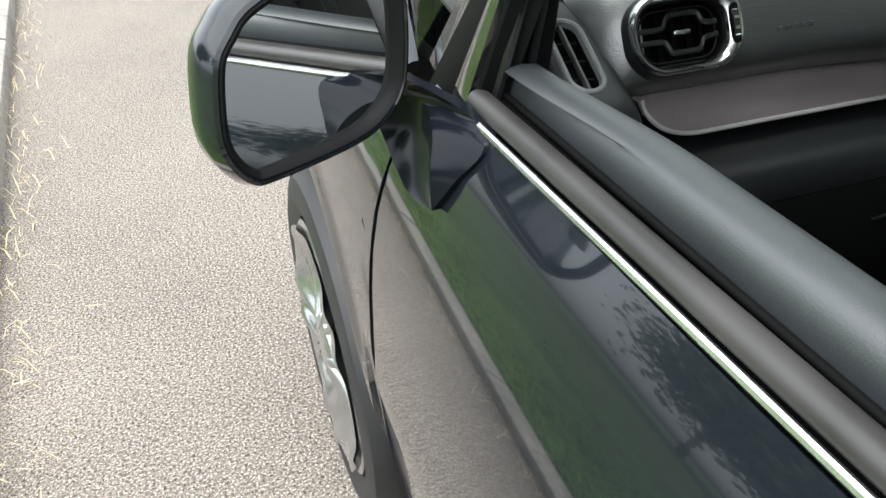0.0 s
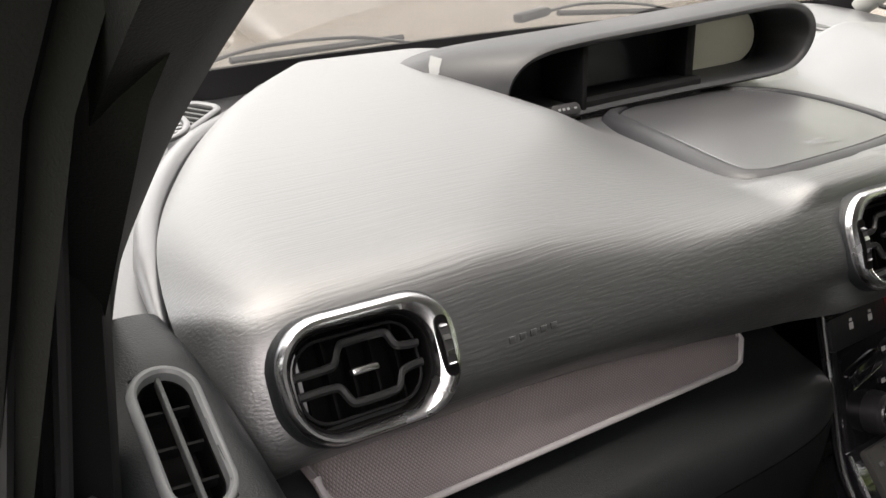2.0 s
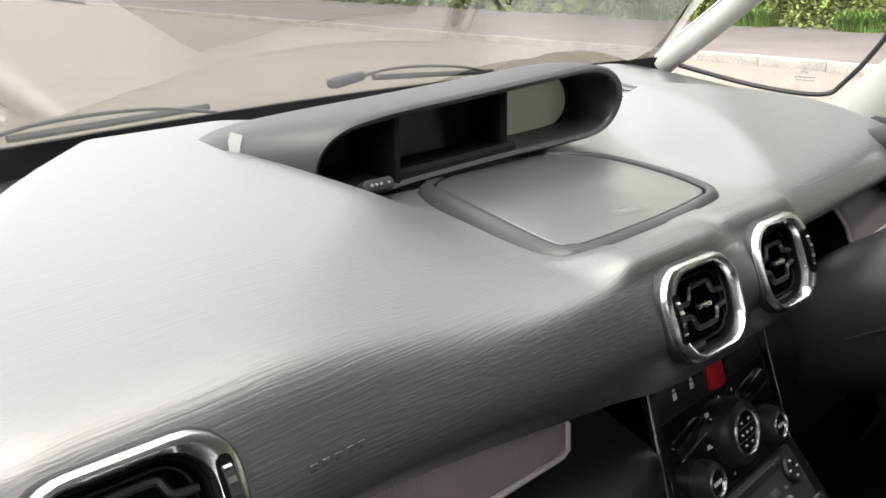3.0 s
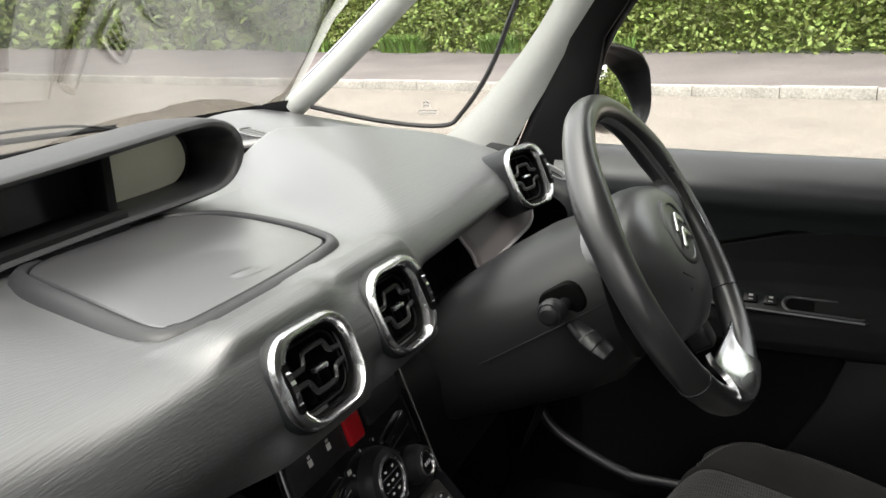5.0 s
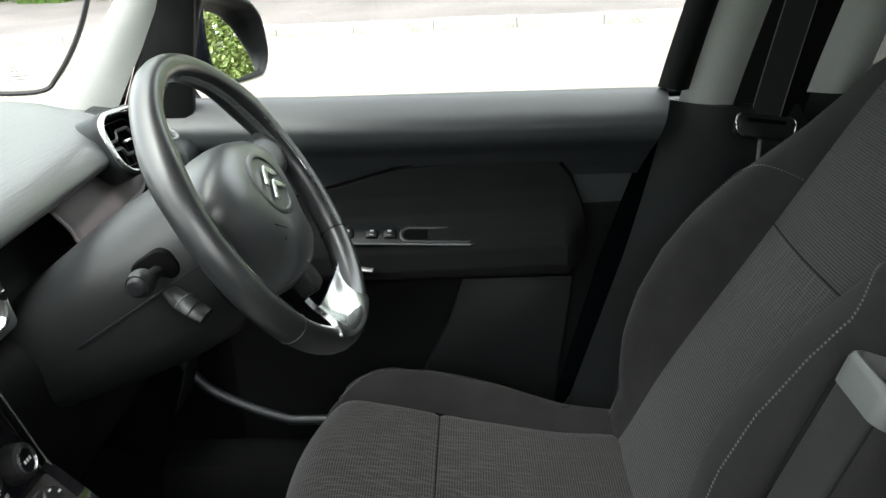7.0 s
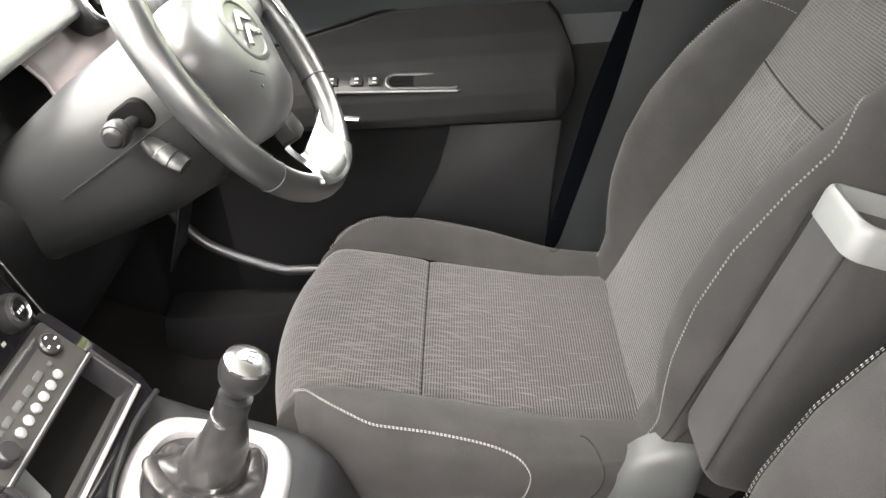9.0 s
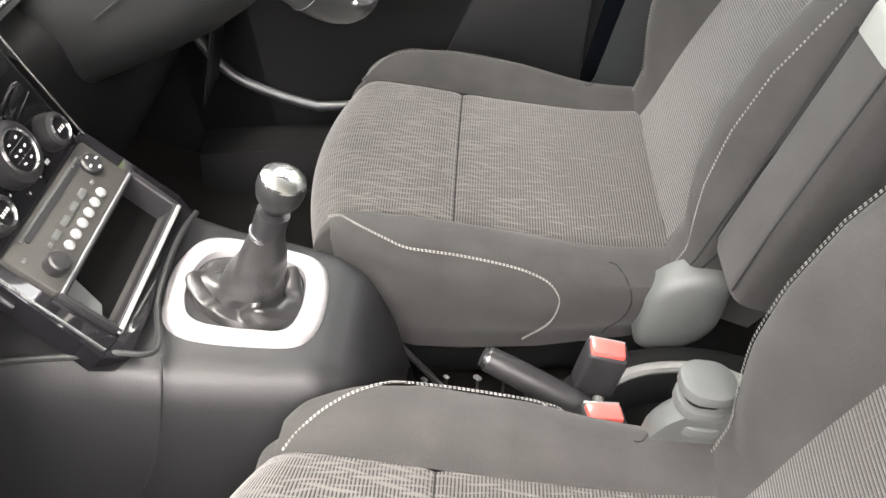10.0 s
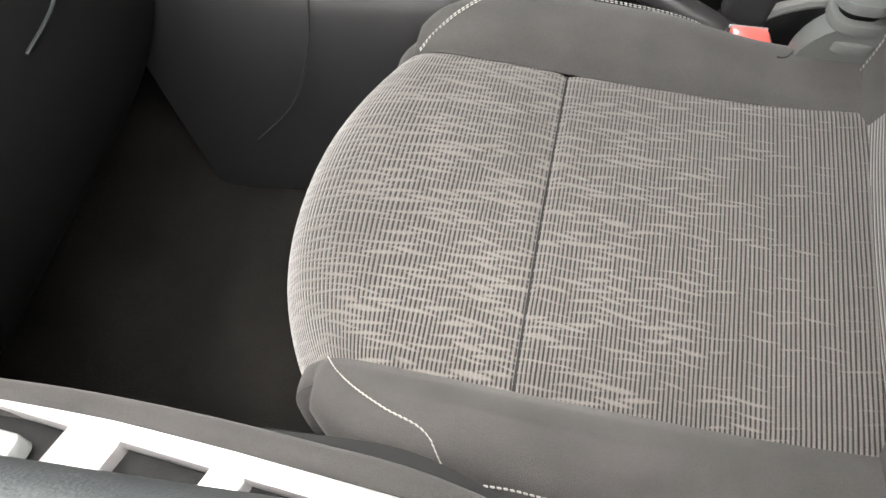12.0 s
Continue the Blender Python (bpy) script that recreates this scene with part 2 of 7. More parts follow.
def ribbed_fabric(name, dark, light):
    """Woven seat cloth: ribs across the seat, broken pale dashes along it. Uses metres as UV."""
    m = bpy.data.materials.new(name)
    m.use_nodes = True
    nt = m.node_tree
    b = nt.nodes["Principled BSDF"]
    b.inputs["Roughness"].default_value = 0.9
    b.inputs["Specular IOR Level"].default_value = 0.15
    b.inputs["Sheen Weight"].default_value = 0.25
    uv = nt.nodes.new("ShaderNodeTexCoord")
    def mapped(scale):
        mp = nt.nodes.new("ShaderNodeMapping")
        mp.inputs["Scale"].default_value = (*scale, 1)
        nt.links.new(uv.outputs["UV"], mp.inputs["Vector"])
        return mp.outputs[0]
    def noise_tex(scale, detail=2.0):
        n = nt.nodes.new("ShaderNodeTexNoise")
        n.inputs["Scale"].default_value = 1.0
        n.inputs["Detail"].default_value = detail
        nt.links.new(mapped(scale), n.inputs["Vector"])
        return n.outputs["Fac"]
    def math_node(op, a, bb):
        n = nt.nodes.new("ShaderNodeMath")
        n.operation = op
        for i, v in enumerate((a, bb)):
            if isinstance(v, (int, float)):
                n.inputs[i].default_value = v
            else:
                nt.links.new(v, n.inputs[i])
        return n.outputs[0]
    def ranged(v, lo, hi, a=0.0, c=1.0):
        r = nt.nodes.new("ShaderNodeMapRange")
        for key, val in (("From Min", lo), ("From Max", hi), ("To Min", a), ("To Max", c)):
            r.inputs[key].default_value = val
        nt.links.new(v, r.inputs["Value"])
        return r.outputs[0]
    along = nt.nodes.new("ShaderNodeSeparateXYZ")
    nt.links.new(uv.outputs["UV"], along.inputs[0])
    wob = math_node("MULTIPLY", noise_tex((14, 40), 1.0), 0.0012)
    run = math_node("ADD", along.outputs["Y"], wob)
    turn = math_node("MULTIPLY", run, 2 * math.pi / 0.0035)
    ribs = ranged(math_node("COSINE", turn, 0.0), -0.62, 0.45)
    # pale lens-shaped streaks run along the seat, in two staggered sets that lean opposite ways
    sx = math_node("ADD", along.outputs["X"], math_node("MULTIPLY", noise_tex((30, 22), 1.0), 0.008))
    sy = math_node("ADD", along.outputs["Y"], math_node("MULTIPLY", noise_tex((60, 9), 1.0), 0.075))
    girth = math_node("ADD", ranged(along.outputs["Y"], -0.04, 0.26, -0.06, 0.17), ranged(noise_tex((80, 20), 0.0), 0.3, 0.7, -0.09, 0.08))
    sets = []
    for shift, lean in ((0.0, 0.50), (0.5, -0.42)):
        fy = math_node("SUBTRACT", math_node("FRACT", math_node("ADD", math_node("DIVIDE", sy, 0.052), shift), 0.0), 0.5)
        row = math_node("ADD", math_node("DIVIDE", sx, 0.0102), math_node("ADD", math_node("MULTIPLY", fy, lean), shift))
        fx = math_node("ABSOLUTE", math_node("SUBTRACT", math_node("FRACT", row, 0.0), 0.5), 0.0)
        sets.append(math_node("SUBTRACT", math_node("SUBTRACT", girth, fx), math_node("MULTIPLY", math_node("MULTIPLY", fy, fy), 1.25)))
    dash = ranged(math_node("MAXIMUM", sets[0], sets[1]), -0.07, 0.10)
    hole = math_node("MULTIPLY", math_node("SUBTRACT", 1.0, ribs), math_node("SUBTRACT", 1.0, math_node("MULTIPLY", dash, 0.82)))
    hole = math_node("MULTIPLY", hole, ranged(noise_tex((30, 8), 2.0), 0.3, 0.7, 0.8, 1.0))
    broad = ranged(noise_tex((5, 5), 1.0), 0.35, 0.65, 0.86, 1.0)
    thread = noise_tex((900, 900))
    tone = math_node("SUBTRACT", math_node("ADD", 0.64, math_node("MULTIPLY", dash, 0.16)), math_node("MULTIPLY", hole, 0.86))
    pale = math_node("MULTIPLY", math_node("MULTIPLY", tone, broad), ranged(thread, 0.3, 0.7, 0.75, 1.15))
    mix = nt.nodes.new("ShaderNodeMix")
    mix.data_type = "RGBA"
    nt.links.new(pale, mix.inputs["Factor"])
    mix.inputs[6].default_value, mix.inputs[7].default_value = (*dark, 1), (*light, 1)
    nt.links.new(mix.outputs[2], b.inputs["Base Color"])
    bump = nt.nodes.new("ShaderNodeBump")
    bump.inputs["Distance"].default_value = 0.0006
    nt.links.new(math_node("SUBTRACT", math_node("MULTIPLY", thread, 0.3), hole), bump.inputs["Height"])
    nt.links.new(bump.outputs[0], b.inputs["Normal"])
    return m


DASH = wrinkled("dash_skin", (0.0155, 0.0185, 0.0188), 0.42)
SHEEN = material("smooth_dash_trim", (0.022, 0.0235, 0.0245), 0.34, grain=(900, 0.0002, 0.04), stain=(5, 0.08), spec=0.6, coat=1.0, rough_var=0.03)
SHEEN.node_tree.nodes["Principled BSDF"].inputs["Coat Roughness"].default_value = 0.34
SHEEN.node_tree.nodes["Principled BSDF"].inputs["Coat IOR"].default_value = 2.0
# near-black: shade of deep openings put into the colour; some black parts share it
VOID = material("shade_and_trim_black", (0.002, 0.002, 0.002), 0.7, stain=(30, 0.2), spec=0.08)
HUB = material("hub_plastic", (0.062, 0.065, 0.067), 0.38, spec=0.7, coat=0.7, grain=(900, 0.0002, 0.05), stain=(6, 0.1), rough_var=0.05)
COLUMN = material("column_plastic", (0.0125, 0.0134, 0.0137), 0.38, spec=0.45, grain=(900, 0.0002, 0.05), stain=(6, 0.1), rough_var=0.05)
TRIM = material("moulded_trim", (0.010, 0.012, 0.0128), 0.42, spec=0.4, grain=(900, 0.0003, 0.05), stain=(6, 0.1), rough_var=0.05)
LEDGE = material("ledge_plastic", (0.005, 0.006, 0.0065), 0.42, spec=0.35, grain=(900, 0.0003, 0.05), stain=(6, 0.1), rough_var=0.05)
DARK = material("dark_plastic", (0.005, 0.0052, 0.0055), 0.6, spec=0.14, grain=(900, 0.0002, 0.05), stain=(5, 0.15))
SMOOTH_BLACK = material("smooth_black_plastic", (0.012, 0.012, 0.013), 0.40, spec=0.35, stain=(8, 0.15))
CHROME = material("satin_chrome", (0.76, 0.77, 0.78), 0.25, metal=1.0, stain=(30, 0.05), rough_var=0.04)
PIANO = material("piano_black", (0.006, 0.006, 0.007), 0.06, coat=0.6, stain=(20, 0.2))
RUBBER = material("black_rubber", (0.013, 0.013, 0.014), 0.6, grain=(300, 0.0002, 0.1), stain=(12, 0.25))
VENT_GREY = material("vent_grey", (0.17, 0.18, 0.18), 0.4, stain=(20, 0.08))
DOOR_TRIM = material("door_trim", (0.022, 0.026, 0.028), 0.42, coat=0.6, spec=0.5, grain=(900, 0.0003, 0.05), stain=(6, 0.1), rough_var=0.05)
DOOR_TRIM.node_tree.nodes["Principled BSDF"].inputs["Coat Roughness"].default_value = 0.44
DOOR_TRIM.node_tree.nodes["Principled BSDF"].inputs["Coat IOR"].default_value = 1.6
WHEEL_LEATHER = material("wheel_leather", (0.020, 0.0215, 0.022), 0.34, spec=0.8, coat=0.8, grain=(700, 0.0002, 0.08), stain=(14, 0.15), rough_var=0.05)
for soft in (HUB, WHEEL_LEATHER):
    soft.node_tree.nodes["Principled BSDF"].inputs["Coat Roughness"].default_value = 0.32
    soft.node_tree.nodes["Principled BSDF"].inputs["Coat IOR"].default_value = 1.65
SEAL = material("window_seal", (0.016, 0.016, 0.017), 0.38, stain=(15, 0.25), rough_var=0.08)
OUTER_SEAL = material("dusty_seal", (0.026, 0.024, 0.023), 0.45, stain=(12, 0.25), rough_var=0.08)
PAINT = material("dark_car_paint", (0.007, 0.009, 0.012), 0.10, coat=0.68, spec=0.15, stain=(4, 0.1))
FOOT_GLOSS = material("mirror_foot_plastic", (0.005, 0.006, 0.009), 0.14, spec=0.12, stain=(8, 0.12), rough_var=0.05)
GREY_TRIM = material("pale_grey_trim", (0.44, 0.46, 0.44), 0.7, grain=(600, 0.0003, 0.05), stain=(6, 0.08))


def dotted(name, base, rough, pitch):
    """Moulded trim with fine rows of dimples."""
    m = material(name, base, rough, stain=(10, 0.08))
    nt = m.node_tree
    b = nt.nodes["Principled BSDF"]
    tc = nt.nodes.new("ShaderNodeTexCoord")
    mul = nt.nodes.new("ShaderNodeMath")
    mul.operation = "MULTIPLY"
    for i, (way, turn) in enumerate((("X", 40), ("Z", 40))):
        mp = nt.nodes.new("ShaderNodeMapping")
        mp.inputs["Rotation"].default_value = (0, radians(turn), 0)
        mp.inputs["Scale"].default_value = (0.628 / pitch, 0.628 / pitch, 0.628 / pitch)
        w = nt.nodes.new("ShaderNodeTexWave")
        w.bands_direction = way
        w.inputs["Scale"].default_value = 1.0
        nt.links.new(tc.outputs["Object"], mp.inputs["Vector"])
        nt.links.new(mp.outputs[0], w.inputs["Vector"])
        nt.links.new(w.outputs["Fac"], mul.inputs[i])
    bump = nt.nodes.new("ShaderNodeBump")
    bump.inputs["Distance"].default_value = 0.0005
    nt.links.new(mul.outputs[0], bump.inputs["Height"])
    nt.links.new(bump.outputs[0], b.inputs["Normal"])
    src = b.inputs["Base Color"].links[0].from_socket
    r = nt.nodes.new("ShaderNodeMapRange")
    r.inputs["To Min"].default_value, r.inputs["To Max"].default_value = 0.78, 1.25
    nt.links.new(mul.outputs[0], r.inputs["Value"])
    v = nt.nodes.new("ShaderNodeVectorMath")
    v.operation = "SCALE"
    nt.links.new(src, v.inputs[0])
    nt.links.new(r.outputs[0], v.inputs["Scale"])
    nt.links.new(v.outputs[0], b.inputs["Base Color"])
    return m


STRIP = dotted("taupe_strip", (0.165, 0.145, 0.145), 0.48, 0.0036)
STRIP_LIP = material("pale_lip", (0.30, 0.29, 0.29), 0.35, stain=(20, 0.05))
KNIT_BLACK = material("black_door_cloth", (0.015, 0.015, 0.0155), 0.92, grain=(1400, 0.0004, 0.25), stain=(9, 0.15), spec=0.12)
BOLSTER = material("charcoal_knit", (0.0275, 0.027, 0.0265), 0.9, grain=(1200, 0.0004, 0.18), stain=(16, 0.16), spec=0.15)
BOLSTER.node_tree.nodes["Principled BSDF"].inputs["Sheen Weight"].default_value = 0.06
CLOTH = ribbed_fabric("ribbed_cloth", (0.006, 0.0058, 0.0055), (0.092, 0.088, 0.083))
CLOTH_DARK = ribbed_fabric("ribbed_cloth_dark", (0.005, 0.0048, 0.0046), (0.072, 0.069, 0.066))
THREAD = material("pale_thread", (0.20, 0.20, 0.19), 0.8, grain=(3000, 0.0002, 0.1), stain=(60, 0.15))
HOOD = material("hood_plastic", (0.015, 0.0162, 0.0175), 0.46, spec=0.4, grain=(900, 0.0002, 0.05), stain=(5, 0.08), coat=0.3, rough_var=0.03)
HOOD.node_tree.nodes["Principled BSDF"].inputs["Coat Roughness"].default_value = 0.38
ARM_END = material("armrest_end_plastic", (0.13, 0.135, 0.13), 0.42, grain=(800, 0.0002, 0.05), stain=(9, 0.1))
BUCKLE_BLACK = material("buckle_plastic", (0.014, 0.014, 0.015), 0.45, spec=0.3, grain=(900, 0.0002, 0.05), stain=(9, 0.15))
CARPET = material("black_carpet", (0.0075, 0.0072, 0.0068), 0.95, grain=(700, 0.002, 0.4), stain=(9, 0.35), spec=0.1)
LEATHER = material("black_leather", (0.016, 0.016, 0.016), 0.36, spec=0.6, grain=(380, 0.0004, 0.1), stain=(14, 0.15), rough_var=0.06)
RED = material("red_plastic", (0.35, 0.008, 0.012), 0.2, coat=0.4, stain=(40, 0.1))
RED_BUTTON = material("buckle_button", (0.50, 0.085, 0.075), 0.28, stain=(40, 0.1), coat=1.0)
ICON = material("pale_print", (0.42, 0.42, 0.41), 0.6, stain=(80, 0.1))
SILVER = material("silver_paint", (0.48, 0.48, 0.485), 0.42, metal=0.7, stain=(20, 0.06), rough_var=0.05)
ALLOY = material("machined_alloy", (0.50, 0.51, 0.52), 0.22, metal=0.95, stain=(12, 0.12), rough_var=0.06)
CONSOLE = material("console_plastic", (0.0075, 0.0079, 0.0086), 0.52, spec=0.42, grain=(900, 0.0003, 0.05), stain=(6, 0.1), rough_var=0.05)
GREY_PLASTIC = material("mid_grey_plastic", (0.055, 0.059, 0.058), 0.5, grain=(800, 0.0003, 0.05), stain=(7, 0.1))
RADIO_FACE = material("radio_face", (0.026, 0.026, 0.024), 0.5, spec=0.4, grain=(900, 0.0002, 0.05), stain=(9, 0.12))
SCREEN = material("dark_screen", (0.008, 0.010, 0.014), 0.4, coat=0.0, stain=(10, 0.1))
DIAL_PANEL = material("pale_display", (0.52, 0.52, 0.42), 0.45, stain=(8, 0.06))
MIRROR = material("mirror_glass", (0.9, 0.92, 0.92), 0.005, metal=1.0, stain=(5, 0.01))
GLASS = pane("clear_glass")
SCREEN_GLASS = pane("windscreen_glass", (0.81, 0.84, 0.79), 0.6)
TINT = pane("tinted_glass", (0.10, 0.11, 0.11))
HEADLINER = material("headliner", (0.36, 0.35, 0.34), 0.95, grain=(900, 0.0004, 0.1), stain=(6, 0.06), spec=0.1)

ASPHALT = material("worn_asphalt", (0.112, 0.095, 0.079), 0.9, grain=(150, 0.004, 0.95), stain=(1.6, 0.16), second=(210, (0.36, 0.33, 0.29), 0.56, 0.62))
PAVING = material("dark_pavement", (0.10, 0.086, 0.082), 0.9, grain=(50, 0.004, 0.3), stain=(0.8, 0.2))
KERB = material("kerb_stone", (0.23, 0.215, 0.19), 0.85, grain=(40, 0.003, 0.25), stain=(3, 0.25))
SOIL = material("grassy_soil", (0.06, 0.095, 0.022), 0.95, grain=(40, 0.01, 0.5), stain=(2.5, 0.3))
STRAW = material("dry_straw", (0.5, 0.41, 0.24), 0.8, stain=(30, 0.2))


def leaf_material(name, base, spread):
    m = material(name, base, 0.5, stain=(30, 0.2), spec=0.35)
    nt = m.node_tree
    b = nt.nodes["Principled BSDF"]
    geo = nt.nodes.new("ShaderNodeNewGeometry")
    src = b.inputs["Base Color"].links[0].from_socket
    hsv = nt.nodes.new("ShaderNodeHueSaturation")
    for key, lo, hi in (("Value", 1 - spread, 1 + spread), ("Hue", 0.475, 0.515)):
        r = nt.nodes.new("ShaderNodeMapRange")
        r.inputs["To Min"].default_value, r.inputs["To Max"].default_value = lo, hi
        nt.links.new(geo.outputs["Random Per Island"], r.inputs["Value"])
        nt.links.new(r.outputs[0], hsv.inputs[key])
    nt.links.new(src, hsv.inputs["Color"])
    nt.links.new(hsv.outputs[0], b.inputs["Base Color"])
    b.inputs["Subsurface Weight"].default_value = 0.0
    b.inputs["Transmission Weight"].default_value = 0.0
    return m


LEAF = leaf_material("hedge_leaf", (0.150, 0.195, 0.050), 0.62)
GRASS = leaf_material("grass_blade", (0.11, 0.19, 0.04), 0.4)
BARK = material("branch_bark", (0.10, 0.075, 0.05), 0.9, grain=(60, 0.003, 0.4), stain=(8, 0.2))

# ---- road, verge, pavement ----


def near_kerb_x(y):
    return -1.475 - 0.055 * y if y > -6 else -1.145


def far_kerb_x(y):
    return 9.25 + 0.18 * y + 0.0008 * y * y


def hedge_x(y):
    return 12.9 + 0.30 * y + 0.001 * y * y


def ground_sheet():
    bm = bmesh.new()
    bmesh.ops.create_grid(bm, x_segments=24, y_segments=24, size=600, matrix=Matrix.Translation((0, 0, -0.03)))
    return bm


solo("ground", ground_sheet(), SOIL, "rough green land that reaches the horizon", "ground", "structure")
YS = [-60, -40, -25, -15, -8, -4, -2, 0, 2, 4, 6, 8, 10, 13, 16, 20, 25, 32, 40, 55, 80]
solo("road", loft([[(near_kerb_x(y) - 0.02, y, 0), (-0.4, y, 0.0), (1.4, y, 0.0), (4.5, y, 0.012), (far_kerb_x(y) + 0.02, y, 0)] for y in YS], closed=False),
     ASPHALT, "pale worn gravelly asphalt road surface", "road", "structure")
solo("pavement", loft([[(far_kerb_x(y) + 0.12, y, 0.11), (far_kerb_x(y) * 0.5 + hedge_x(y) * 0.5, y, 0.13), (hedge_x(y) + 0.6, y, 0.15), (hedge_x(y) + 0.6, y, -0.02)] for y in YS], closed=False),
     PAVING, "dark grey asphalt footway behind the kerb", "pavement", "structure")


def verge(u, v):
    y = -30 + 60 * v
    x = near_kerb_x(y) - 0.13 - 14 * u ** 1.6
    return (x, y, 0.075 + 0.06 * u + 0.03 * noise.noise(Vector((x * 1.5, y * 1.5, 0))) * min(1, u * 6))


solo("verge", surf(verge, 30, 120), SOIL, "mown green grass verge beside the road", "grass", "structure")


def blades(name, count, place, tall, label, mat, lean=0.5, wide=0.004):
    bm = bmesh.new()
    rng = random.Random(5)
    for _ in range(count):
        x, y, z = place(rng)
        a, h = rng.uniform(0, 6.283), tall * rng.uniform(0.4, 1.1)
        d, s = Vector((math.cos(a), math.sin(a), 0)), Vector((-math.sin(a), math.cos(a), 0)) * wide * rng.uniform(0.6, 1.4)
        p = Vector((x, y, z))
        q = p + d * h * lean * 0.35 + Vector((0, 0, h * 0.65))
        t = p + d * h * lean * rng.uniform(0.7, 1.6) + Vector((0, 0, h * rng.uniform(0.7, 1.0)))
        v = [bm.verts.new(c) for c in (p - s, p + s, q + s * 0.8, q - s * 0.8, t)]
        bm.faces.new((v[0], v[1], v[2], v[3]))
        bm.faces.new((v[3], v[2], v[4]))
    return solo(name, bm, mat, label, name, "stuff", angle=180)


def on_verge(rng):
    u, y = rng.random() ** 1.7, -1.5 + 7.5 * rng.random() ** 1.2
    x = near_kerb_x(y) - 0.14 - 2.6 * u
    return x, y, 0.07


blades("grass", 34000, on_verge, 0.055, "short green mown grass on the verge", GRASS, wide=0.0035)


def straw_place(rng):
    y = rng.uniform(0.4, 5.0)
    return near_kerb_x(y) + 0.01 + abs(rng.gauss(0, 0.07)), y, 0.004


def hedge_foot(rng):
    """A place in one of the uneven clumps."""
    clump = 0.0
    while clump < 0.12 + 0.25 * rng.random():
        y = rng.uniform(-7, 16)
        clump = noise.noise(Vector((y * 0.8, 4.2, 0))) + 0.5 * noise.noise(Vector((y * 3.1, 1.7, 0)))
    return hedge_x(y) + 0.12 + abs(rng.gauss(0, 0.22)) - 0.30 * clump, y, 0.13


blades("tall_grass", 5200, hedge_foot, 0.40, "uncut yellow-green grass along the foot of the hedge", GRASS, wide=0.011)
blades("straw", 240, straw_place, 0.05, "dry straw and dead grass blown against the kerb", STRAW, lean=1.3, wide=0.0016)


def kerb_run(name, xs, y0, y1, length, height, width, label, side):
    holder = thing(name, label, "kerb", (xs(y0), y0, 0), kind="structure")
    y = y0
    i = 0
    while y < y1:
        a, b = Vector((xs(y), y + 0.004, 0)), Vector((xs(y + length), y + length - 0.004, 0))
        d = (b - a).normalized()
        n = Vector((d.y, -d.x, 0)) * side
        h = height + 0.006 * math.sin(i * 2.3)
        prof = [(0, -0.03), (0.0, h - 0.02), (0.006, h - 0.006), (0.02, h), (width - 0.01, h), (width, h - 0.01), (width, -0.03)]
        part("kerb_stone", loft([[a + n * u + Vector((0, 0, z)) for u, z in prof], [b + n * u + Vector((0, 0, z)) for u, z in prof]], caps=(True, True)), KERB, holder)
        y += length
        i += 1
    return holder


kerb_run("far_kerb", far_kerb_x, -6.4, 40, 0.915, 0.12, 0.13, "weathered pale concrete kerb along the footway", 1)
kerb_run("near_kerb", near_kerb_x, -6.4, 16, 0.915, 0.085, 0.13, "low concrete kerb between road and grass verge", -1)

# ---- car shell ----
car = thing("car", "dark grey family car parked at the roadside, one window down", "car", (0, -0.8, 0))
FLANK = [(0.945, 0.780), (0.93, 0.792), (0.91, 0.804), (0.885, 0.815), (0.85, 0.8255), (0.80, 0.834), (0.75, 0.839), (0.70, 0.842), (0.55, 0.848), (0.42, 0.840), (0.30, 0.820), (0.22, 0.78)]


def flank_x(z):
    return lerp_table(sorted(FLANK), z)


WHEEL = Vector((-0.80, 0.57, 0.315))
ARCH = 0.395


def shut_y(z):
    """Front edge of the door by height."""
    return lerp_table([(0.25, 0.115), (0.36, 0.140), (0.44, 0.160), (0.50, 0.174), (0.56, 0.180), (0.62, 0.176), (0.68, 0.166), (0.74, 0.150), (0.80, 0.128), (0.87, 0.098), (0.95, 0.070)], z)


def wing(side):
    """Front wing from the door shut line over the wheel arch to the bumper."""
    def f(u, v):
        y = 0.15 + 0.865 * u
        for k in range(4):
            d = abs(y - WHEEL.y)
            low = WHEEL.z + math.sqrt(max(ARCH ** 2 - d * d, 0)) if d < ARCH else 0.24
            low = max(low, 0.24)
            top = lerp_table([(0.09, 0.915), (0.5, 0.90), (0.8, 0.85), (1.0, 0.79)], y)
            z = top + (low - top) * v
            y = shut_y(z) + 0.0035 + (1.0115 - shut_y(z)) * u
        x = flank_x(min(z + 0.02 * u, 0.94)) - 0.20 * max(0, u - 0.55) ** 2 * 2 - 0.05 * step(0.35, 0.9, y) * step(0.70, 0.9, z)
        lip = 0.005 * math.exp(-((z - low) / 0.03) ** 2) if d < ARCH else 0
        return (side * (x + lip), y, z)
    return surf(f, 44, 18, 0.004)


def bonnet(u, v):
    x = -0.66 + 1.32 * u
    y = 0.72 - 0.18 * (2 * u - 1) ** 2 + 0.44 * v
    edge = abs(2 * u - 1)
    return (x * (1 - 0.22 * v), y, 0.992 - 0.15 * v ** 1.5 - 0.03 * edge ** 4 * v)


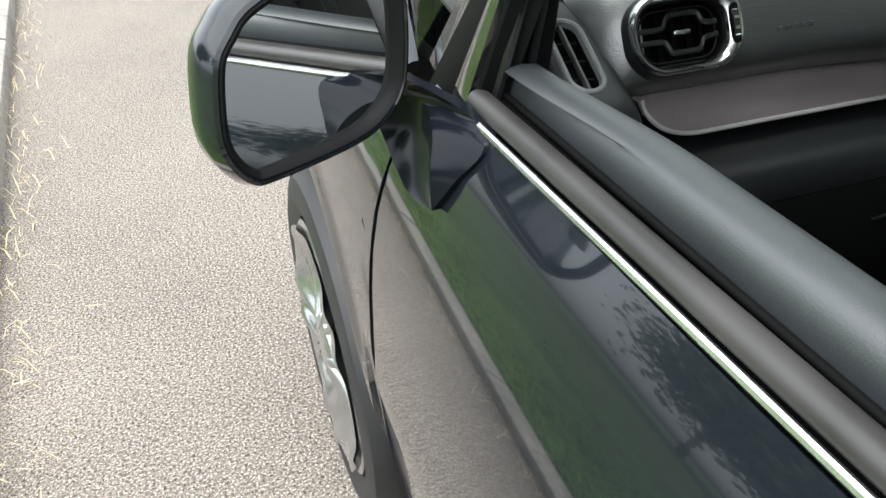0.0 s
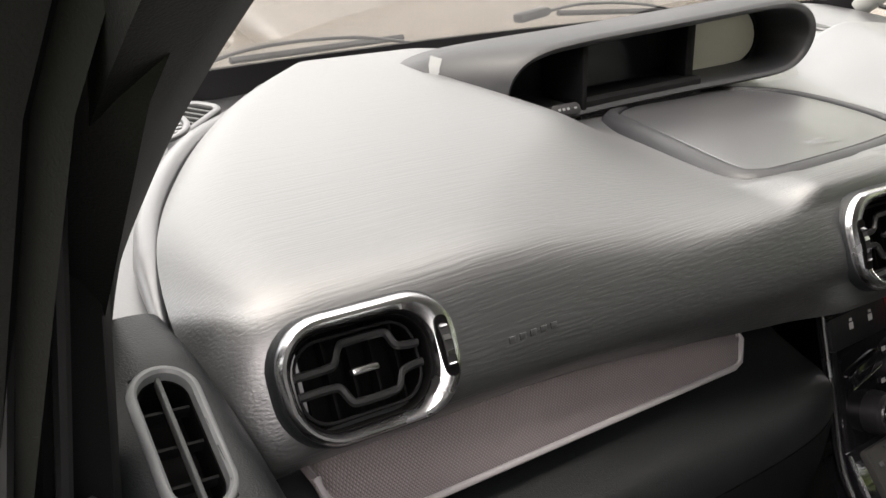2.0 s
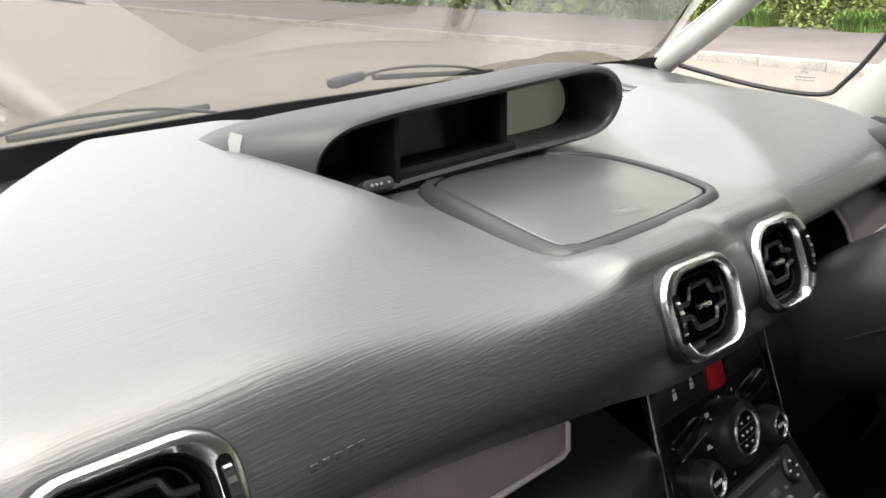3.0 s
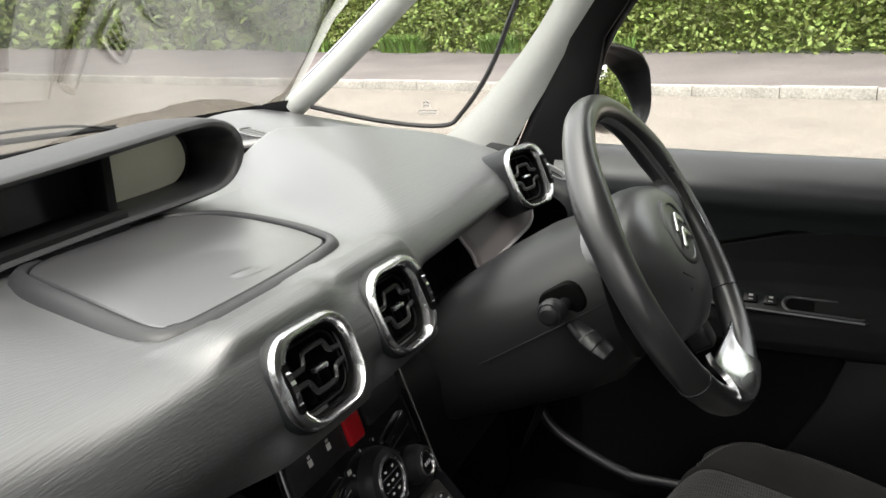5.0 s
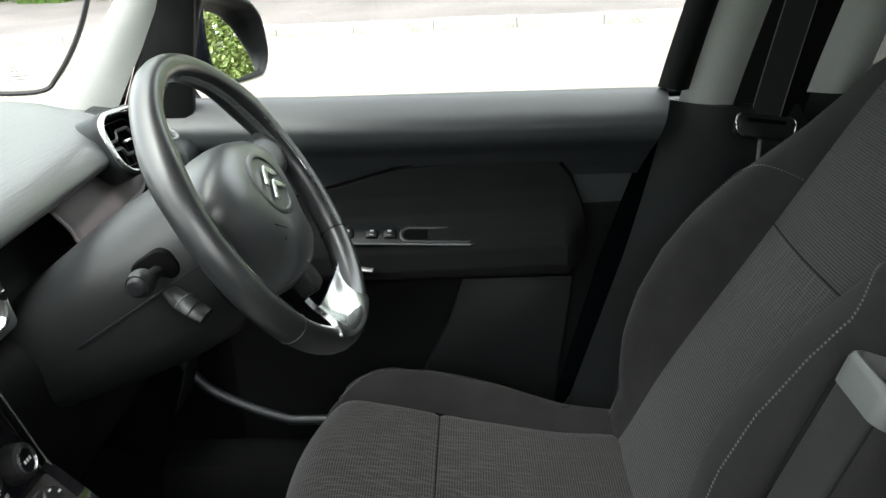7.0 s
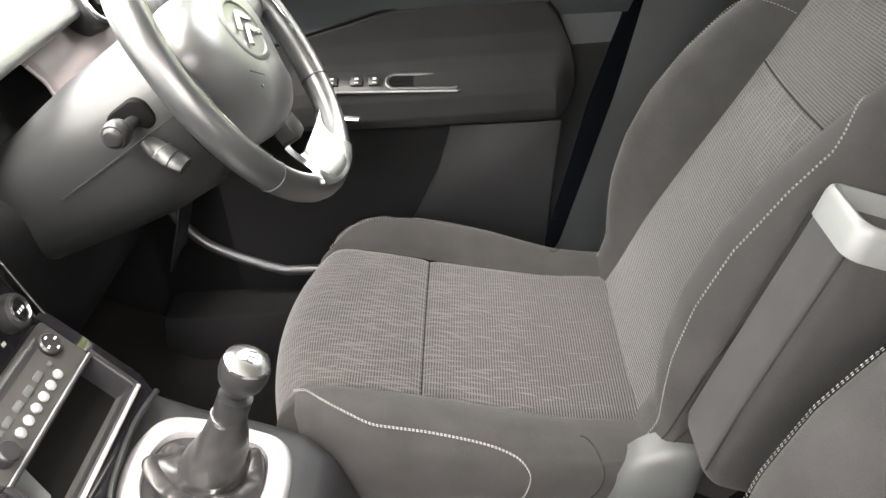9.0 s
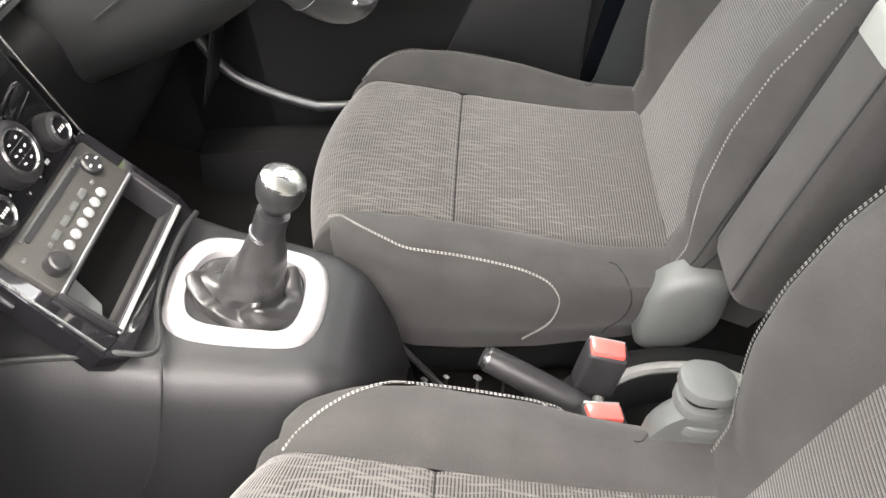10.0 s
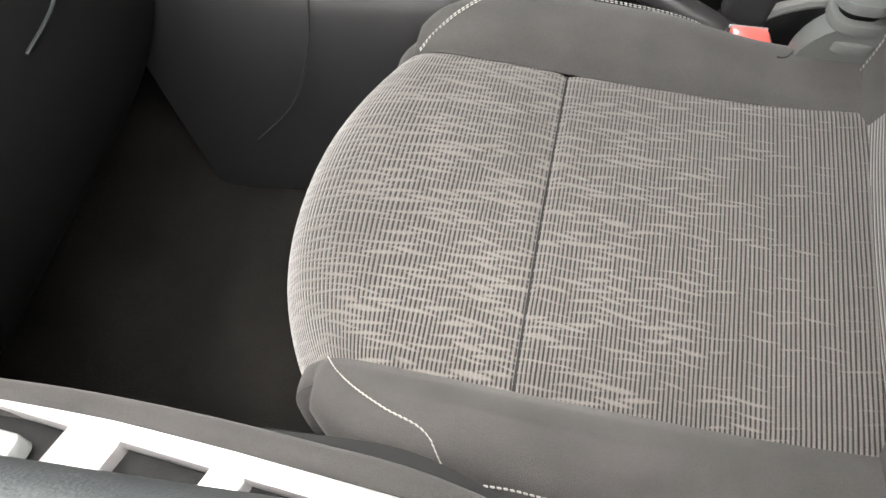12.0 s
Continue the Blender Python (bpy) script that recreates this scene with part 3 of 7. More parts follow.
part("bonnet", surf(bonnet, 30, 14, 0.004), PAINT, car)
for s in (-1, 1):
    part("wing", wing(s), PAINT, car)

    def shoulder(u, v, s=s):
        y = 0.15 + 0.85 * u
        xo = lerp_table([(0.15, 0.802), (0.45, 0.79), (0.7, 0.745), (1.0, 0.64)], y)
        xi = lerp_table([(0.15, 0.770), (0.30, 0.738), (0.50, 0.686), (0.70, 0.60), (1.0, 0.50)], y)
        zo = lerp_table([(0.15, 0.905), (0.5, 0.90), (0.8, 0.85), (1.0, 0.79)], y)
        zi = lerp_table([(0.15, 0.940), (0.30, 0.975), (0.50, 1.015), (0.70, 0.985), (1.0, 0.88)], y)
        return (s * (xo + (xi - xo) * v), y, zo + (zi - zo) * v + 0.012 * math.sin(math.pi * v))
    part("wing_shoulder", surf(shoulder, 24, 8, 0.003), PAINT, car)

part("bumper", surf(lambda u, v: ((-0.71 + 1.42 * u), 0.99 + 0.19 * (1 - (2 * u - 1) ** 2) - 0.03 * (2 * v - 1) ** 2, 0.25 + 0.54 * v), 24, 12, 0.006), PAINT, car)
part("arch_liner", loft([[(x, WHEEL.y + r * math.cos(a), WHEEL.z + r * math.sin(a)) for a in (math.pi * k / 20 for k in range(21))] for x, r in ((-0.825, 0.392), (-0.70, 0.395), (-0.56, 0.395))], closed=False), RUBBER, car)
part("mud_flap", block((0.16, 0.012, 0.22), pose(-0.765, 0.165, 0.24, 6, 0, 0), 0.004), RUBBER, car)


def hub_axes(hub, side, a, r):
    """Axes on the wheel's face, x pointing outwards from the hub."""
    m = frame_axes((0, 0, 0), (0, math.cos(a), math.sin(a)), (0, -math.sin(a), math.cos(a)))
    m.translation = hub + Vector((side * -0.012, r * math.cos(a), r * math.sin(a)))
    return m


def wheel_parts(hub, side):
    """Tyre, rim and swirled trim, facing side."""
    prof = [(0.215, 0.03), (0.225, 0.008), (0.262, -0.004), (0.292, 0.004), (0.305, 0.025), (0.31, 0.06), (0.31, 0.14), (0.30, 0.185), (0.25, 0.2), (0.215, 0.18)]
    n = 72

    def turned(pr):
        return [[hub + Vector((-side * d * 1.0, r * math.cos(a), r * math.sin(a))) for a in (2 * math.pi * k / n for k in range(n))] for r, d in pr]
    wheel = part("wheel", loft(turned(prof), cyclic=True), RUBBER, car, "black road tyre on an alloy wheel")
    rim = part("rim", loft(turned([(0.221, 0.004), (0.213, 0.0), (0.205, 0.006), (0.198, 0.03), (0.192, 0.12), (0.19, 0.17)])), ALLOY, wheel, "silver alloy wheel rim")
    part("wheel_back", loft(turned([(0.196, 0.075), (0.02, 0.075)])), RUBBER, wheel)
    part("brake_disc", loft(turned([(0.03, 0.10), (0.135, 0.10), (0.135, 0.12), (0.03, 0.12)]), cyclic=True), SILVER, wheel)
    def cover(u, v):
        """Dished trim with five swirled twin ribs."""
        r = 0.045 + 0.168 * v
        a = 2 * math.pi * u
        b = (5 * (a - 0.55 * v ** 1.5) / (2 * math.pi)) % 1.0
        twin = math.exp(-((b - 0.36) / 0.10) ** 2) + math.exp(-((b - 0.64) / 0.10) ** 2)
        dish = 0.020 * math.sin(math.pi * min(v * 1.05, 1)) - 0.004 * v
        h = 0.018 * twin * (0.5 + 0.5 * v) * (1 - 0.6 * v ** 6)
        valley = 0.024 * (math.exp(-((b - 0.0) / 0.13) ** 2) + math.exp(-((b - 1.0) / 0.13) ** 2)) + 0.008 * math.exp(-((b - 0.5) / 0.06) ** 2)
        return hub + Vector((-side * (dish - h + valley * math.sin(math.pi * v)), r * math.cos(a), r * math.sin(a)))
    part("wheel_trim", surf(cover, 200, 20), ALLOY, wheel, "bright wheel trim with swirled twin ribs")
    for k in range(5):
        a = 2 * math.pi * k / 5 + 0.10
        part("trim_slot", plate([(0.030 * x, 0.008 * y) for x, y in rrect(2, 2, 0.9)], 0, 0.006, hub_axes(hub, side, a, 0.075)), VOID, wheel)
    part("hub_cap", loft(turned([(0.06, 0.03), (0.058, 0.0), (0.05, -0.006), (0.032, -0.008), (0.002, -0.008)]), caps=(False, True)), ALLOY, wheel)


wheel_parts(Vector((-0.852, WHEEL.y, WHEEL.z)), -1)
wheel_parts(Vector((0.852, WHEEL.y, WHEEL.z)), 1)
for s in (-1, 1):
    wheel_parts(Vector((s * 0.852, WHEEL.y - 2.54, WHEEL.z)), s)

    def rear_flank(u, v, s=s):
        y = -0.985 - 1.93 * u
        d = abs(y - (WHEEL.y - 2.54))
        low = max(WHEEL.z + math.sqrt(max(ARCH ** 2 - d * d, 0)), 0.24) if d < ARCH else 0.24
        z = 0.965 + (low - 0.965) * v
        return (s * (flank_x(min(z, 0.945)) + 0.002 - 0.10 * step(-2.45, -2.93, y)), y, z)
    part("rear_wing", surf(rear_flank, 50, 16, 0.004), PAINT, car, "glossy dark rear body side")

# floor, sills, bulkhead, rear shell and roof
part("floor_pan", block((1.5, 3.6, 0.06), pose(0, -1.25, 0.27), 0.01), CARPET, car)
part("footwell_carpet", surf(lambda u, v: (-0.70 + 1.40 * u, 0.42 - 1.1 * v, 0.305 + 0.26 * max(0, 0.34 - v) ** 1.2 * 2.2 + 0.01 * noise.noise(Vector((u * 6, v * 5, 2)))), 30, 24, 0.01), CARPET, car)
for s in (-1, 1):
    part("sill", loft([[(s * 0.60, y, 0.29), (s * 0.64, y, 0.37), (s * 0.72, y, 0.38), (s * 0.78, y, 0.33), (s * 0.79, y, 0.22), (s * 0.6, y, 0.22)] for y in (0.12, -1.1)], caps=(True, True)), DARK, car)
for s in (-1, 1):
    part("kick_panel", block((0.02, 0.40, 0.66), pose(s * 0.720, 0.185, 0.57), 0.005), DARK, car, "black footwell side panel")
    part("rear_quarter", block((0.02, 0.5, 0.75), pose(s * 0.755, -1.2, 0.60), 0.005), DARK, car)
part("bulkhead", block((1.30, 0.03, 0.66), pose(0, 0.46, 0.57), 0.005), CARPET, car)
part("roof", surf(lambda u, v: (-0.62 + 1.24 * u, -0.14 - 2.74 * v, 1.53 - 0.07 * (2 * u - 1) ** 2 - 0.05 * (1 - min(1, v * 4)) ** 2), 20, 30, 0.03), HEADLINER, car, "pale headliner under the roof")
part("roof_skin", surf(lambda u, v: (-0.64 + 1.28 * u, -0.12 - 2.79 * v, 1.575 - 0.07 * (2 * u - 1) ** 2 - 0.05 * (1 - min(1, v * 4)) ** 2), 20, 30, 0.003), PAINT, car)
part("tailgate", surf(lambda u, v: (-0.73 + 1.46 * u, -2.86 - 0.10 * (1 - (2 * u - 1) ** 4) - 0.05 * math.sin(math.pi * v), 0.26 + 0.94 * v), 24, 14, 0.01), PAINT, car, "glossy dark tailgate")
for s in (-1, 1):
    part("rear_side", loft([[(s * 0.74, -1.05, z), (s * 0.76, -1.7, z), (s * 0.70, -2.95, z)] for z in (0.25, 0.6, 0.97)], closed=False), DARK, car)

# pillars; the car has a second, slimmer pillar in front with a small fixed window between
for s in (-1, 1):
    front_pillar = [(s * 0.70, 0.505, 1.045), (s * 0.695, 0.43, 1.10), (s * 0.685, 0.29, 1.21), (s * 0.668, 0.12, 1.345), (s * 0.655, -0.04, 1.445), (s * 0.62, -0.16, 1.50)]
    part("front_pillar", tube(smooth_line(front_pillar, 5), 0.021, 10, flat=1.0), GREY_TRIM, car, "pale grey front pillar trim")
    outer = [(s * (p[0] * s + 0.011), p[1] + 0.010, p[2] + 0.002) for p in front_pillar]
    part("front_pillar_skin", tube(smooth_line([(outer[0][0] - s * 0.01, outer[0][1] + 0.03, outer[0][2] - 0.03)] + outer, 5), lambda k: 0.008 + 0.013 * step(0.0, 0.25, k), 10), PAINT, car)

    def trim(u, v, s=s):
        z = 0.985 + 0.50 * v
        rear = 0.108 - 0.30 * v - 0.05 * v * v
        fore = 0.225 - 0.62 * v * (1 - 0.55 * v)
        y = fore + (rear - fore) * u
        x = 0.722 - 0.10 * v ** 1.6 - 0.012 * math.sin(math.pi * u)
        return (s * x, y, z)
    part("pillar_trim", surf(trim, 10, 14, 0.012), GREY_TRIM, car, "pale grey pillar trim")
    def post_x(z):
        return 0.774 - 0.15 * (z - 0.95) - 0.10 * max(z - 1.15, 0)

    def post_rear(z, s=s):
        return (0.058 - 0.50 * (z - 0.95) if s > 0 else 0.004 - 0.46 * (z - 0.95)) - 0.25 * max(z - 1.15, 0)

    def post_front(z, s=s):
        return post_rear(z) + 0.060 if s > 0 else max(post_rear(z) + 0.010, 0.100 - 0.86 * (z - 0.95))

    def post_inner(z):
        return (0.702 - 0.05 * (z - 0.95) - 0.2 * max(z - 1.15, 0), (-0.010 if s > 0 else 0.006) - 0.19 * (z - 0.95) - 0.55 * max(z - 1.15, 0))
    part("quarter_window", loft([[(s * 0.772, 0.150, 0.950), (s * 0.758, 0.200, 0.948), (s * 0.725, 0.34, 0.985), (s * 0.688, 0.485, 1.035)], [(s * (post_x(1.10) - 0.02), post_front(1.10) + 0.05, 1.10), (s * 0.742, 0.16, 1.11), (s * 0.720, 0.26, 1.12), (s * 0.688, 0.405, 1.13)], [(s * (post_x(1.25) - 0.02), post_front(1.25) + 0.05, 1.25), (s * 0.715, 0.06, 1.26), (s * 0.70, 0.14, 1.265), (s * 0.68, 0.235, 1.27)], [(s * (post_x(1.38) - 0.02), post_front(1.38) + 0.05, 1.38), (s * 0.675, 0.0, 1.385), (s * 0.67, 0.03, 1.39), (s * 0.665, 0.06, 1.39)]], closed=False), GLASS, car, "small fixed quarter window").visible_shadow = False
    edge = smooth_line([(s * 0.690, 0.464, 1.046), (s * 0.705, 0.335, 1.020), (s * 0.730, 0.236, 1.010), (s * 0.742, 0.203, 1.030), (s * 0.738, 0.15, 1.10), (s * 0.725, 0.10, 1.20), (s * 0.70, 0.03, 1.33)], 5)
    part("quarter_seal", tube(edge, 0.0042, 6), SEAL, car)
    levels = (0.94, 0.96, 0.99, 1.02, 1.05, 1.08, 1.11, 1.14, 1.2, 1.28, 1.36, 1.45)
    part("pillar_strip", loft([[(s * (post_x(z) - x), post_front(z) + y, z) for x, y in ((0.026, 0.046), (0.0155, 0.040), (0.0135, 0.028), (0.0115, 0.016), (0.0105, 0.008), (0.022, 0.005))] for z in levels], closed=False), PAINT, car, "painted body pillar")

    def cover(z):
        """Blade that narrows upwards, gently rounded from front to rear."""
        a, b = post_front(z) + 0.003, post_rear(z) + 0.002
        return [(s * (post_x(z) - x), a + (b - a) * k, z) for k, x in ((0.0, 0.024), (0.01, 0.0155), (0.06, 0.0125), (0.2, 0.0095), (0.4, 0.0058), (0.6, 0.0030), (0.8, 0.0012), (0.96, 0.0006), (1.0, 0.006))]
    part("pillar_applique", loft([cover(z) for z in levels[:-4]] + ([cover(1.165), cover(1.172)] if s < 0 else [cover(z) for z in levels[-4:]]), closed=False), PIANO, car, "glossy black pillar cover")
    # door frame pillar behind the quarter window
    loops = []
    for z in (0.93, 0.95, 0.98, 1.02, 1.06, 1.10, 1.15, 1.2, 1.26, 1.33, 1.40, 1.48):
        xo, yr, yf = post_x(z) - 0.003, post_rear(z), post_front(z)
        xi, yi = post_inner(z)
        loops.append([(s * x, y, z) for x, y in ((xi + 0.01, yf - 0.01), (xo - 0.012, yf + 0.004), (xo, yf - 0.006), (xo, yr + 0.006), (xo - 0.004, yr - 0.001), (xo - 0.016, yr - 0.004), (xo - 0.019, yr + 0.002), (xo - 0.028, yr - 0.008), (xo * 0.45 + xi * 0.55, yr * 0.45 + yi * 0.55 + 0.004), (xi + 0.012, yi - 0.001), (xi + 0.002, yi), (xi - 0.004, yi + 0.010), (xi - 0.004, yi + 0.05), (xi, yf - 0.02))])
    part("door_post", loft(loops), DARK, car, "black door frame post")
    for name, f, r, mt in (("post_seal", 0.30, 0.005, SEAL), ("post_groove", 0.66, 0.0035, SMOOTH_BLACK)):
        ln = [(s * (post_x(z) * (1 - f) + post_inner(z)[0] * f), post_rear(z) * (1 - f) + post_inner(z)[1] * f - 0.006, z) for z in (0.955 + 0.5 * k / 12 for k in range(13))]
        part(name, tube(smooth_line(ln, 2), r, 8), mt, car)

    for y_fore, wide, z0, mt, name in ((-0.757, 0.072, 0.930, GREY_TRIM, "centre_pillar"), (-0.832, 0.115, 0.90, DARK, "belt_channel"), (-0.948, 0.068, 0.945, GREY_TRIM, "rear_pillar"), (-0.722, 0.030, 0.965, DARK, "window_frame")):
        def b_post(u, v, s=s):
            z = z0 + (1.485 - z0) * v
            y = y_fore - 0.27 * (z - 0.93) - wide * u
            sink = 0.012 if name == "belt_channel" else -0.006 if name == "window_frame" else 0.0
            return (s * (0.728 - 0.12 * v ** 1.5 - 0.014 * math.sin(math.pi * u) + sink), y, z)
        part(name, surf(b_post, 8, 12, 0.012), mt, car, "pale grey pillar trim" if mt is GREY_TRIM else "")

    def b_low(u, v, s=s):
        z = 0.942 - 0.59 * v - 0.016 * u
        fore = lerp_table([(0.30, -0.50), (0.43, -0.585), (0.70, -0.68), (0.97, -0.76)], z)
        y = fore - (0.19 + 0.25 * step(0.0, 0.3, v)) * u
        return (s * (0.735 - 0.03 * math.sin(math.pi * min(u * 1.4, 1)) - 0.015 * v), y, z)
    part("centre_pillar_foot", surf(b_low, 12, 14, 0.015), TRIM, car, "dark moulded lower pillar cover")
    part("roof_rail", tube(smooth_line([(s * 0.62, -0.25, 1.485), (s * 0.645, -0.45, 1.50), (s * 0.645, -0.9, 1.51), (s * 0.63, -2.9, 1.49)], 5), 0.035, 10), SEAL, car)
    part("door_seal", tube(smooth_line([(s * 0.690, 0.10, 0.66), (s * 0.690, 0.080, 0.572), (s * 0.690, 0.042, 0.503), (s * 0.690, -0.010, 0.465), (s * 0.690, -0.086, 0.431), (s * 0.690, -0.145, 0.424), (s * 0.690, -0.5, 0.42)], 5), 0.009, 10), DOOR_TRIM, car, "grey moulded door aperture edge")
    part("rear_window", loft([[(s * 0.745, -1.05, 0.97), (s * 0.72, -2.4, 0.97)], [(s * 0.64, -1.05, 1.47), (s * 0.62, -2.3, 1.47)]], closed=False), TINT, car, "dark tinted rear side window")

# rubber-edged inner lip of the passenger pillar
LIP = smooth_line([(-0.662, 0.150, 0.975), (-0.661, 0.118, 1.018), (-0.66, 0.086, 1.052), (-0.66, -0.003, 1.120), (-0.66, -0.055, 1.154), (-0.66, -0.092, 1.176), (-0.66, -0.135, 1.200), (-0.655, -0.20, 1.240), (-0.65, -0.30, 1.315), (-0.64, -0.37, 1.40), (-0.63, -0.40, 1.47)], 4)
part("pillar_lip", loft([[p, p + Vector((-0.004, -0.006, -0.004)), p + Vector((-0.020, -0.014, -0.008)), p + Vector((-0.045, -0.022, -0.010)), p + Vector((-0.050, 0.03, 0.012)), p + Vector((-0.020, 0.022, 0.008)), p + Vector((-0.004, 0.010, 0.004))] for p in LIP], caps=(True, True)), DARK, car, "black rubber pillar lip")
part("lip_edge", tube([p + Vector((-0.003, 0.009, 0.004)) for p in LIP[:14]], 0.0035, 8), GREY_TRIM, car, "pale trim edge")

part("rear_screen", loft([[(-0.68, -2.97, 1.18), (0.68, -2.97, 1.18)], [(-0.60, -2.86, 1.50), (0.60, -2.86, 1.50)]], closed=False), TINT, car, "dark tinted rear screen")
ws_base = smooth_line([(-0.688, 0.505, 1.035), (-0.5, 0.605, 1.026), (0, 0.68, 1.022), (0.5, 0.65, 1.022), (0.688, 0.515, 1.038)], 6)
ws_top = smooth_line([(-0.62, -0.17, 1.500), (-0.4, -0.14, 1.525), (0, -0.12, 1.535), (0.4, -0.14, 1.525), (0.62, -0.17, 1.500)], 6)
part("windscreen", loft([[a.lerp(b, t) + Vector((0, 0.07, 0.055)) * math.sin(math.pi * t) for a, b in zip(ws_base, ws_top)] for t in (0, 0.25, 0.5, 0.75, 1)], closed=False), SCREEN_GLASS, car, "clear windscreen").visible_shadow = False
part("windscreen_band", loft([[p + Vector((0, -0.002, -0.022)) for p in ws_base], [a.lerp(b, 0.030) + Vector((0, 0.004, 0.008)) for a, b in zip(ws_base, ws_top)]], closed=False), SMOOTH_BLACK, car, "black printed edge of the windscreen")
part("scuttle", loft([[p + Vector((0, o, h)) for p in ws_base[2:-2]] for o, h in ((0.0, -0.004), (0.03, -0.012), (0.06, -0.03), (0.07, -0.06))], closed=False), SMOOTH_BLACK, car)

# printed sticker in the driver's quarter window: emblem bars and two lines of small print
for dz, dy, ln, tilt in ((0.012, 0.0, 0.012, 24), (0.007, 0.0, 0.012, 24), (-0.001, -0.002, 0.034, 0), (-0.006, -0.002, 0.030, 0)):
    for sg in ((-1, 1) if tilt else (0,)):
        part("printed_bar", block((0.0006, ln * (0.5 if tilt else 1.0), 0.0022), pose(0.728, 0.262 + dy + sg * ln * 0.25, 1.037 + dz, sg * -tilt, 0, 8)), ICON, car)

# ---- dashboard ----
dash = thing("dashboard", "dark grey soft-skinned car dashboard with chrome-ringed vents", "dashboard", (0, 0.3, 0.6))
PAD = smooth_line([(0, 0.60, 1.045), (0, 0.48, 1.046), (0, 0.36, 1.042), (0, 0.25, 1.034), (0, 0.16, 1.021), (0, 0.09, 1.002), (0, 0.050, 0.979), (0, 0.029, 0.948), (0, 0.032, 0.917), (0, 0.055, 0.900)], 6)
PAD_DRIVER = smooth_line([(0, 0.60, 1.045), (0, 0.48, 1.046), (0, 0.36, 1.044), (0, 0.25, 1.036), (0, 0.16, 1.022), (0, 0.09, 1.002), (0, 0.050, 0.985), (0, 0.030, 0.965), (0, 0.030, 0.948), (0, 0.06, 0.936)], 6)
MIDDLE = smooth_line([(0, 0.60, 1.03), (0, 0.48, 0.995), (0, 0.38, 0.985), (0, 0.28, 0.984), (0, 0.17, 0.983), (0, 0.09, 0.985), (0, 0.045, 0.989), (0, 0.015, 0.980), (0, -0.006, 0.935), (0, 0.006, 0.893)], 6)
PAD_END = smooth_line([(0, 0.60, 1.045), (0, 0.48, 1.046), (0, 0.36, 1.042), (0, 0.25, 1.034), (0, 0.16, 1.024), (0, 0.09, 1.013), (0, 0.055, 0.998), (0, 0.034, 0.965), (0, 0.026, 0.925), (0, 0.050, 0.900)], 6)
VENTS = [
    (frame_axes((-0.553, 0.036, 0.966), (1, -0.06, 0.0), (0.0, 0.45, 0.89)), 0.110, 0.072),
    (frame_axes((-0.095, -0.005, 0.951), (1, -0.06, 0.0), (0.0, 0.36, 0.93)), 0.104, 0.079),
    (frame_axes((0.056, -0.005, 0.951), (1, -0.05, 0.0), (0.0, 0.36, 0.93)), 0.098, 0.084),
    (frame_axes((0.538, 0.022, 0.972), (1, -0.25, 0.0), (0.0, 0.40, 0.92)), 0.100, 0.090)]
PAD_EDGE = [(p.x, p.y) for p in smooth_line([(0.03, 0.640, 0), (0.10, 0.632, 0), (0.20, 0.608, 0), (0.30, 0.565, 0), (0.44, 0.475, 0), (0.60, 0.335, 0)], 6)]


def pad_skin(u, v):
    rough_y = at(PAD, v).y
    half = lerp_table(PAD_EDGE, rough_y)
    x = (2 * u - 1) * half
    if x < 0:
        left = -0.205 if rough_y < 0.4 else -0.205 + 0.09 * min(1, (rough_y - 0.4) / 0.2)
        wide = 0.20 * (1 - step(0.06, 0.26, rough_y))
        w = 1 - step(left - 0.05 - wide, left + 0.105, x)
        p = at(MIDDLE, v).lerp(at(PAD, v).lerp(at(PAD_END, v), 1 - step(-0.47, -0.20, x)), w)
    else:
        right = 0.10 + 0.80 * max(rough_y - 0.03, 0)
        w = step(right - 0.02, right + 0.09, x)
        p = at(MIDDLE, v).lerp(at(PAD_DRIVER, v), w)
    e = abs(2 * u - 1)
    curl = max(0, (e - 0.88) / 0.12)
    y = p.y + (0.012 * (x / 0.56) ** 2 + 0.03 * curl ** 4.5) * (1 - step(0.05, 0.3, p.y))
    z = p.z - 0.021 * curl ** 3.2
    p = Vector((x, y, z))
    for m, w, h in VENTS:
        # the skin swells to meet each vent
        q = m.inverted() @ p
        if abs(q.z) < 0.07:
            out = Vector((max(abs(q.x) - w / 2, 0), max(abs(q.y) - h / 2, 0))).length
            k = 0.0 if abs(m.translation.x) > 0.3 else 1 - step(0.0, 0.05, out)
            p = m @ Vector((q.x, q.y, q.z + k * max(0.0, -0.009 - q.z)))
    return p


def cut_opening(bm, m, w, h, deep=0.03):
    """Takes out the faces that reach into an opening."""
    inv = m.inverted()
    gone = []
    for f in bm.faces:
        for v in f.verts:
            q = inv @ v.co
            if abs(q.x) < w / 2 and abs(q.y) < h / 2 and abs(q.z) < deep:
                gone.append(f)
                break
    bmesh.ops.delete(bm, geom=gone, context="FACES")
    return bm


skin = surf(pad_skin, 210, 90)
for vm, vw, vh in VENTS:
    cut_opening(skin, vm, vw * 0.70, vh * 0.70)
part("dash_pad", skin, DASH, dash, "grained charcoal dashboard skin")


def trim_z(a, y):
    return 0.948 + (0.10 + 0.085 * step(0.40, 0.62, a)) * y


